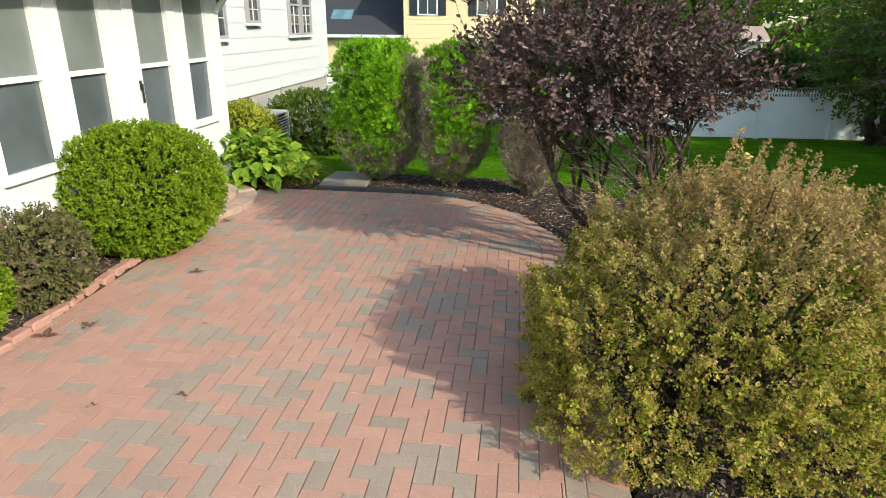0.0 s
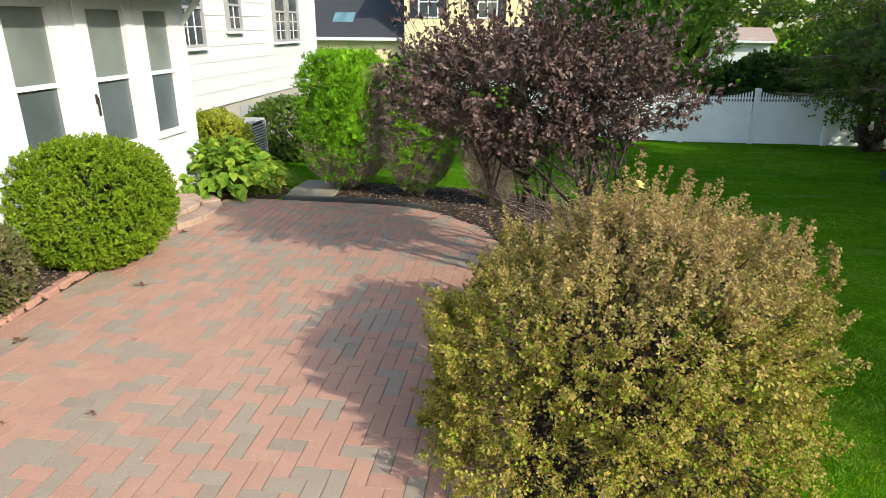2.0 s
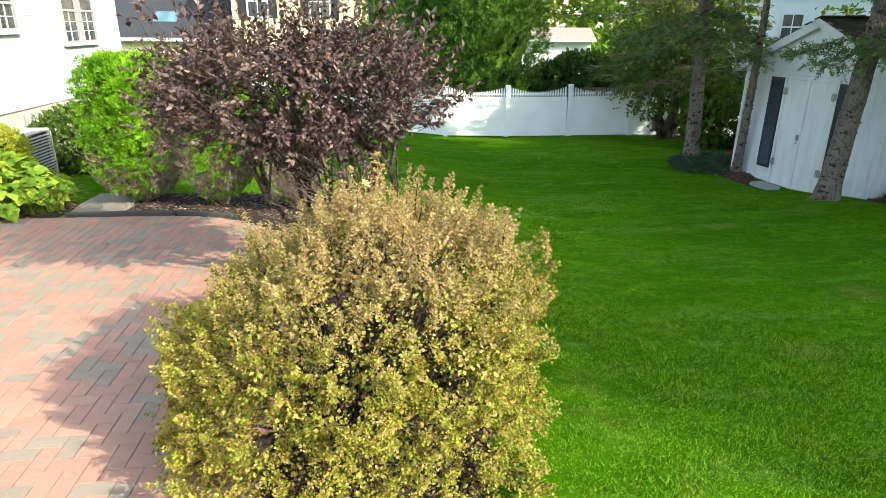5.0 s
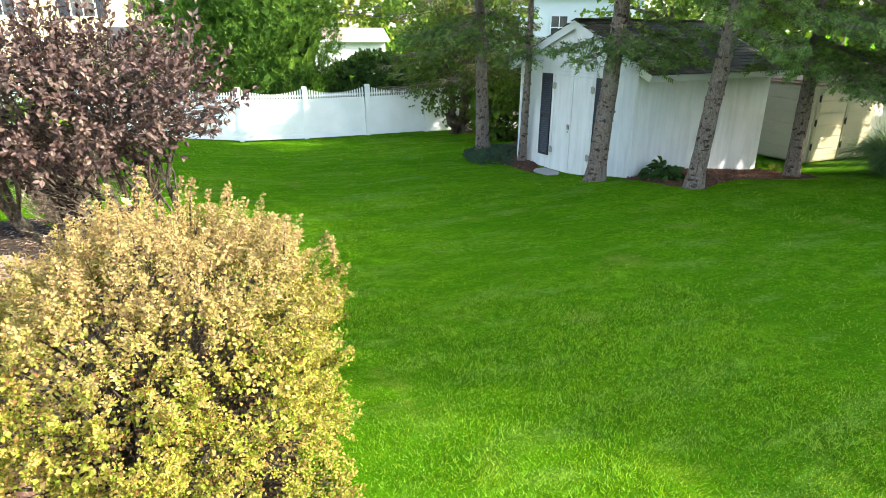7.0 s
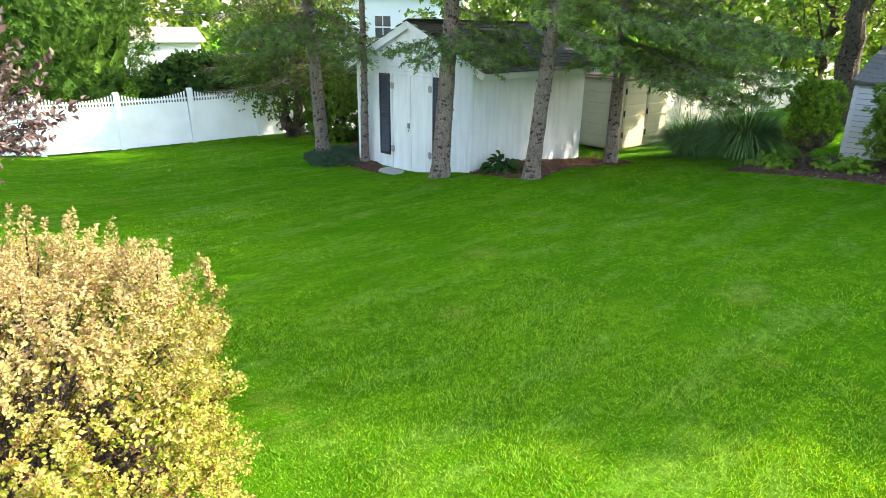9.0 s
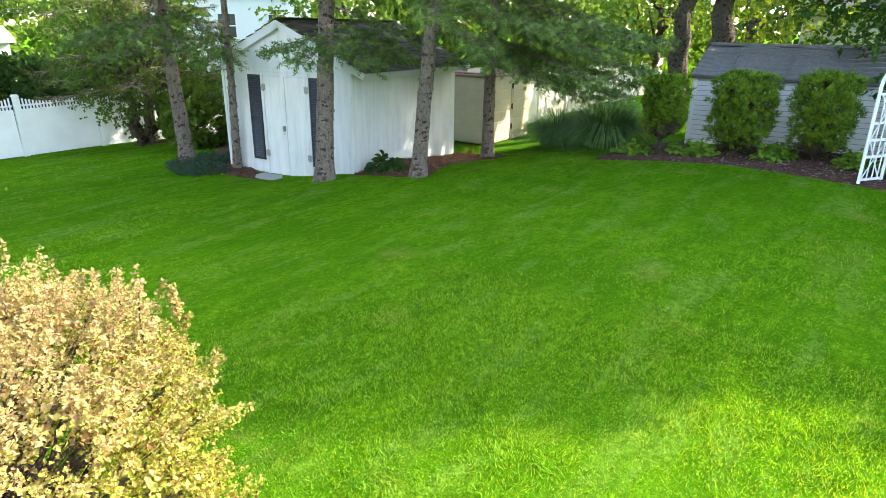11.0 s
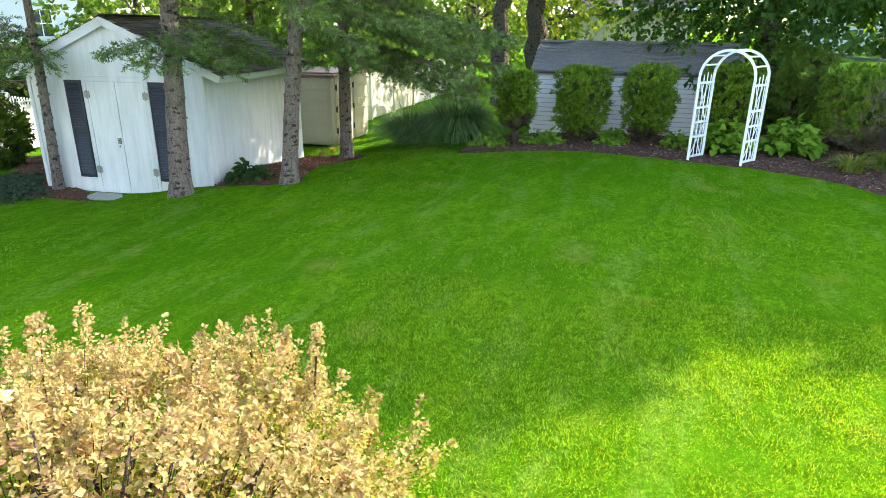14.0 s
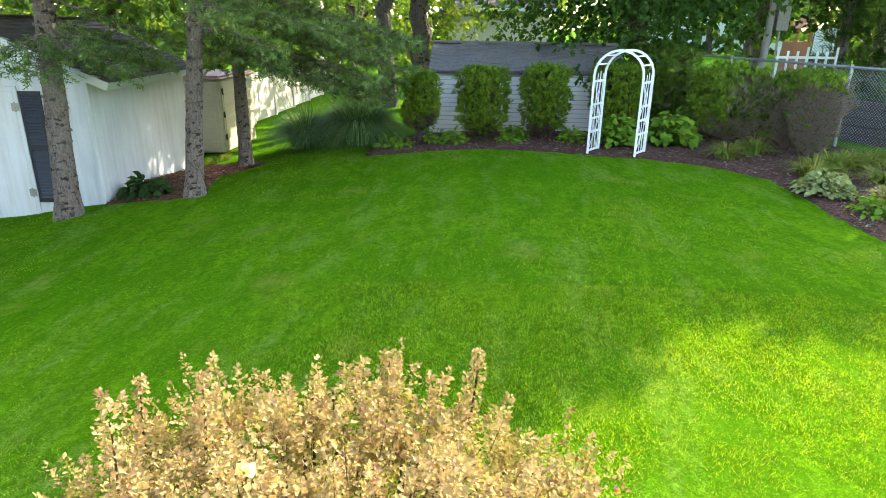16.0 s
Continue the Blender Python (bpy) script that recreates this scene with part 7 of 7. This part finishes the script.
dead_conifer()
rounded_shrub("dark_yew", (11.4, 13.6, gz(11.4, 13.6)), 1.1, 1.0, 1.75, M["thuja_dark"], 1100, 7, 0.08, "dark evergreen shrub behind the shed", "shrub", 1.1, 0.12, spiky=0.14)
rounded_shrub("dark_yew", (9.6, 15.2, gz(9.6, 15.2)), 0.8, 0.8, 1.4, M["thuja_dark"], 900, 8, 0.065, "dark evergreen shrub by the fence", "shrub", 1.1, 0.12, spiky=0.14)
rounded_shrub("dark_yew", (13.0, 14.5, gz(13, 14.5)), 1.2, 1.0, 2.0, M["hedge_leaf"], 1100, 7, 0.09, "green shrub behind the shed", "shrub", 1.1, 0.12, spiky=0.14)

# trees round the far gardens: x, y, height, crown radius, crown height, leaf, count, leaf size
FAR = ((13.5, 26.0, 9, 3.2, 5.2, "far_leaf", 7000, 0.20), (-3.0, 44.0, 10, 4.5, 6.5, "far_leaf", 5000, 0.32), (14.0, 56.0, 11, 5.0, 6.0, "autumn_leaf", 5000, 0.36),
       (5.0, 60.0, 12, 5.5, 6.5, "far_leaf", 5000, 0.4), (23.0, 52.0, 12, 5.5, 6.0, "far_leaf", 5000, 0.4), (19.0, 19.5, 9, 3.0, 4.2, "far_leaf", 8000, 0.17), (15.6, 12.6, 8, 2.6, 4.9, "far_leaf", 9000, 0.17),
       (24.0, 14.0, 9, 3.0, 4.0, "far_leaf", 7000, 0.19), (27.5, 6.5, 9, 3.2, 3.6, "autumn_leaf", 7000, 0.19), (33.0, 14.0, 12, 4.5, 5.0, "far_leaf", 6000, 0.3),
       (20.5, 7.6, 7, 1.9, 2.6, "far_leaf", 4200, 0.15), (36.0, 3.0, 12, 4.5, 5.5, "far_leaf", 6000, 0.3), (30.0, 26.0, 12, 5.0, 5.5, "far_leaf", 6000, 0.32),
       (36.0, -10.0, 12, 5.0, 6.5, "far_leaf", 6000, 0.32), (44.0, -20.0, 13, 6.0, 6.5, "far_leaf", 5000, 0.4), (26.0, -17.0, 11, 4.0, 6.0, "maple_leaf", 6000, 0.26))
for k, (x, y, h, r, cz, leaf, n, size) in enumerate(FAR):
    kind = "yellow-green leafy tree in the far garden" if leaf == "autumn_leaf" else "green leafy tree in the far gardens"
    broadleaf("garden_tree", (x, y, gz(x, y)), h, r, cz, M[leaf], int(n * 0.5), size * 1.3, kind, 0.2, 0.85, "far garden trees", 1, (0, 0), k * 3.1)
# the wood edge that closes the distance
for k in range(26):
    a = radians(-48 + k * 8.6)
    dist = 58 + 10 * (k % 3)
    x, y = 3 + dist * math.sin(a), 2 + dist * math.cos(a)
    broadleaf("wood_edge_tree", (x, y, gz(x, y)), 12, 7.5, 5.5, M["far_leaf" if k % 3 else "far_dark"], 1800, 0.85, "leafy tree of the wood edge in the distance", 0.3, 0.85, "distant trees", 1, (0, 0), k * 2.3)
# the maple that hangs over the grey shed, a darker companion, and an added shade caster
broadleaf("maple_tree", (16.6, -0.6, 0.25), 9, 4.7, 4.9, M["maple_leaf"], 64000, 0.12, "dark green maple overhanging the grey shed", 0.24, 0.95, "", 1, (-0.6, 0.6), 1.0, M["furrow_bark"], hollow=0.3, floor=1.75, floor_tilt=0.35)
broadleaf("maple_tree", (20.0, -4.5, 0.25), 9, 4.0, 5.8, M["maple_leaf"], 26000, 0.20, "dark green maple behind the chain link fence", 0.22, 0.88, "", 1, (-0.5, 0.0), 6.0, M["spruce_bark"], hollow=0.4)
# added maple: its crown stays above the view and shades the lawn
broadleaf("maple_tree", (17.9, -5.9, 0.25), 9, 2.5, 6.6, M["maple_leaf"], 18000, 0.23, "added dark green maple whose unseen crown shades the lawn", 0.16, 1.25, "", 1, (0.0, 0.0), 9.0, M["spruce_bark"], hollow=0.4)
for x, y, r in ((18.4, 6.2, 0.28), (18.2, 5.2, 0.33)):
    broadleaf("maple_tree", (x, y, 0.2), 10, 3.0, 6.0, M["maple_leaf"], 9000, 0.20, "thick-trunked shade tree behind the grey shed", r, 0.7, "", 1, (0.3, 0), x, M["furrow_bark"])
thuja("dark_arborvitae", (14.9, -0.75, 0.22), 0.75, 1.75, M["thuja_dark"], 5000, "dark dense arborvitae behind the arbour", None, 0.03, 1.7, "", size=0.075)
# evergreen added outside the view; its shadow ends the lawn's sunlit patch
thuja("dark_arborvitae", (14.7, -6.9, 0.2), 1.9, 6.6, M["thuja_dark"], 3000, "unseen dark evergreen added to shade the lawn", None, 0.02, 1.4, "", 0.3, 0.17)


# made-up shrub that darkens the lit ground beyond the chain link
rounded_shrub("dark_yew", (15.6, -5.0, 0.2), 1.2, 1.0, 0.95, M["far_dark"], 700, 7, 0.09, "low dark shrub added to darken the ground beyond the fence", "shrub", 1.2, 0.12, spiky=0.12)
# height above the view is made up, to cast the lawn's shade edge
thuja("dark_arborvitae", (17.97, -6.94, 0.2), 1.15, 11.5, M["far_dark"], 5200, "dark evergreen behind the short picket fence, its unseen top shading the lawn", None, 0.02, 2.6, "", 0.10, 0.30, bumps=0.05, category="tree", trunk_r=0.16, tuft=2)


# ---- utility pole, wires, playhouse beyond the chain link fence ----
pole = thing("utility_pole", (17.0, -3.62, 0.2), "weathered grey timber pole behind the fence", "pole")
leaf_part("post", tube_arrays([(0, 0, -0.2), (0.05, -0.05, 3.0), (0.1, -0.1, 7.0)], [0.095, 0.09, 0.08], 10, 0.02), M["pole_wood"], pole)
bird = thing("birdhouse", (17.0, -3.9, 2.35), "weathered reddish wooden box beside the pole", "birdhouse")
part("box", boxed((-0.14, -0.14, 0.0), (0.14, 0.14, 0.95)), M["pole_wood"], bird, bevel=0.01)
part("mount", boxed((-0.02, -0.02, -2.2), (0.02, 0.02, 0.0)), M["pole_wood"], bird)

play = thing("playhouse", (30.0, -10.1, 0.2), "red-brown wooden playhouse with white lattice", "playhouse", turn=-90)
part("wall", boxed((-0.32, 0, -0.1), (0.40, 1.2, 1.75)), M["cedar"], play)
for x in (-0.32, 0.28):
    part("post", boxed((x, 0, 1.75), (x + 0.12, 0.12, 2.3)), M["cedar"], play)
part("roof", prism(bmesh.new(), [(-0.2, 2.3), (0.6, 2.75), (1.4, 2.3), (0.6, 2.45)], -0.45, 0.52, Matrix(((0, 0, 1, 0), (1, 0, 0, 0), (0, 1, 0, 0), (0, 0, 0, 1)))), M["cedar"], play)
# black board added for the shade seen through the lattice
part("lattice_backing", boxed((0.48, 0.05, 0.6), (1.40, 0.10, 2.3)), M["dark"], play)
lx0, lx1, lz0, lz1 = 0.48, 1.40, 1.2, 2.33
for sgn in (1, -1):
    for i in range(18):
        u = lx0 - (lz1 - lz0) + i * 0.125
        a0, a1 = max(lx0, u), min(lx1, u + lz1 - lz0)
        if a1 - a0 < 0.05:
            continue
        L = (a1 - a0) * math.sqrt(2)
        x0 = a0 if sgn > 0 else lx0 + lx1 - a0
        part("lattice_slat", boxed((-0.022, 0.01 - 0.006 * sgn, 0), (0.022, 0.02 - 0.006 * sgn, L)), M["white_paint"], play, m=pose(x0, 0, lz0 + a0 - u, 0, 45 * sgn, 0))
picket = thing("picket_fence", (17.0, -4.66, 0.2), "short white picket fence panel", "fence", turn=-86)
for z in (1.05, 1.5):
    part("rail", boxed((-0.75, -0.02, z), (0.75, 0.02, z + 0.06)), M["vinyl"], picket)
for i in range(7):
    x = -0.72 + i * 0.24
    part("picket", boxed((x - 0.03, -0.045, 0.0), (x + 0.03, -0.02, 1.68 if i % 3 else 1.78)), M["vinyl"], picket, bevel=0.008)

wires = thing("utility_wires", (0, 0, 0), "overhead utility wires beyond the gardens", "wires")
for z, dx in ((4.05, 0.0), (3.55, 0.6), (3.3, 0.9)):
    t = np.linspace(0, 1, 14)
    P = np.column_stack([-5 + 60 * t, 40 + 18 * (1 - t), z + 1.4 - 2.2 * t - 1.0 * np.sin(np.pi * t)])
    hang("wire", np_mesh("wire", *tube_arrays(P, np.full(14, 0.03), 5)), M["wire"], wires)

# dry leaves on the pavers
for x, y, s_, a in ((-2.75, 4.67, 0.06, 20), (-3.0, 3.6, 0.07, 70), (-1.9, 2.88, 0.045, 140), (-3.2, 3.42, 0.09, 10), (-2.35, 2.7, 0.03, 50), (-2.2, 3.75, 0.025, 90), (-3.3, 3.05, 0.06, 120), (-1.7, 6.55, 0.03, 0), (-3.15, 6.1, 0.06, 40)):
    lf = thing("fallen_leaf", (x, y, 0.006), "dry curled brown leaf on the pavers", "leaf", "fallen leaves", turn=a)
    P = np.array([[0, 0, 0.0], [0.01, 0.01, 0.004], [-0.01, 0.015, 0.002]])
    leaf_part("blade", leaf_arrays(P, np.array([[1, 0.1, 0.35], [-0.3, 1, 0.5], [-0.8, -0.5, 0.4]]), np.tile([0, 0, 1.0], (3, 1)), s_, s_ * 0.55, LEAF_BROAD), M["clinker"], lf)
    hang("stem", np_mesh("stem", *twig_arrays(np.array([[0, 0, 0.003]]), np.array([[s_ * 1.6, s_ * 0.5, 0.004]]), 0.002)), M["clinker"], lf)


# ---- grass blades over the near lawn ----
def grass_blades():
    SHED = [(8.70, 8.70), (12.28, 9.15), (11.87, 12.39), (8.30, 11.94)]
    keep_out = BEDS + [patio_outline(-0.03), SHED]
    got = []
    for n, x0, x1, y0, y1, hgt, wid in ((245000, 0.7, 5.6, -1.4, 4.9, 0.030, 0.0056), (165000, 1.6, 12.4, -2.0, 9.5, 0.028, 0.0080), (45000, -3.0, 12.0, 8.5, 19.0, 0.030, 0.011)):
        P = np.column_stack([rng.uniform(x0, x1, n), rng.uniform(y0, y1, n)])
        out = np.ones(n, bool)
        rag = 0.05 * rng.standard_normal((n, 2))
        for poly in keep_out:
            out &= ~inside(P[:, 0] + rag[:, 0], P[:, 1] + rag[:, 1], poly)
        P = P[out]
        n = len(P)
        tuft = 0.75 + 0.35 * lumps(np.column_stack([P, np.zeros(n)]), 3.0) + 0.25 * lumps(np.column_stack([P, np.ones(n)]), 11.0)
        sway = 0.5 * np.column_stack([lumps(np.column_stack([P, np.zeros(n)]), 6.0, 3.0), lumps(np.column_stack([P, np.zeros(n)]), 6.0, 8.0)])
        h = hgt * rng.uniform(0.5, 1.2, n) * np.clip(tuft, 0.45, 1.3)
        b = np.column_stack([P, ground_z(P[:, 0], P[:, 1]) - 0.006])
        a = rng.uniform(0, 2 * np.pi, n)
        sd = np.column_stack([np.cos(a), np.sin(a), np.zeros(n)]) * (wid * rng.uniform(0.6, 1.3, n) / 2)[:, None]
        tip = b + np.column_stack([(rng.standard_normal((n, 2)) * 0.6 + sway) * h[:, None], h])
        got.append(np.stack([b - sd, b + sd, tip], 1).reshape(-1, 3))
    V = np.concatenate(got)
    me = np_mesh("grass_blades", V, np.arange(len(V)).reshape(-1, 3))
    me.materials.append(M["blade"])
    tagged(new("grass_blades", me), "short mown green grass blades", "grass", kind="stuff")


grass_blades()
n_fall = 260
FX, FY = rng.uniform(3.0, 9.0, n_fall), rng.uniform(11.0, 17.5, n_fall)
P = np.column_stack([FX, FY, ground_z(FX, FY) + 0.05])
me = np_mesh("fallen_leaves", *leaf_arrays(P, rand_dirs(n_fall) * np.array([1, 1, 0.2]), np.tile([0, 0, 1.0], (n_fall, 1)), 0.07, 0.05))
me.materials.append(M["autumn_leaf"])
tagged(new("fallen_leaves", me), "small yellow leaves scattered on the lawn", "leaves", kind="stuff")
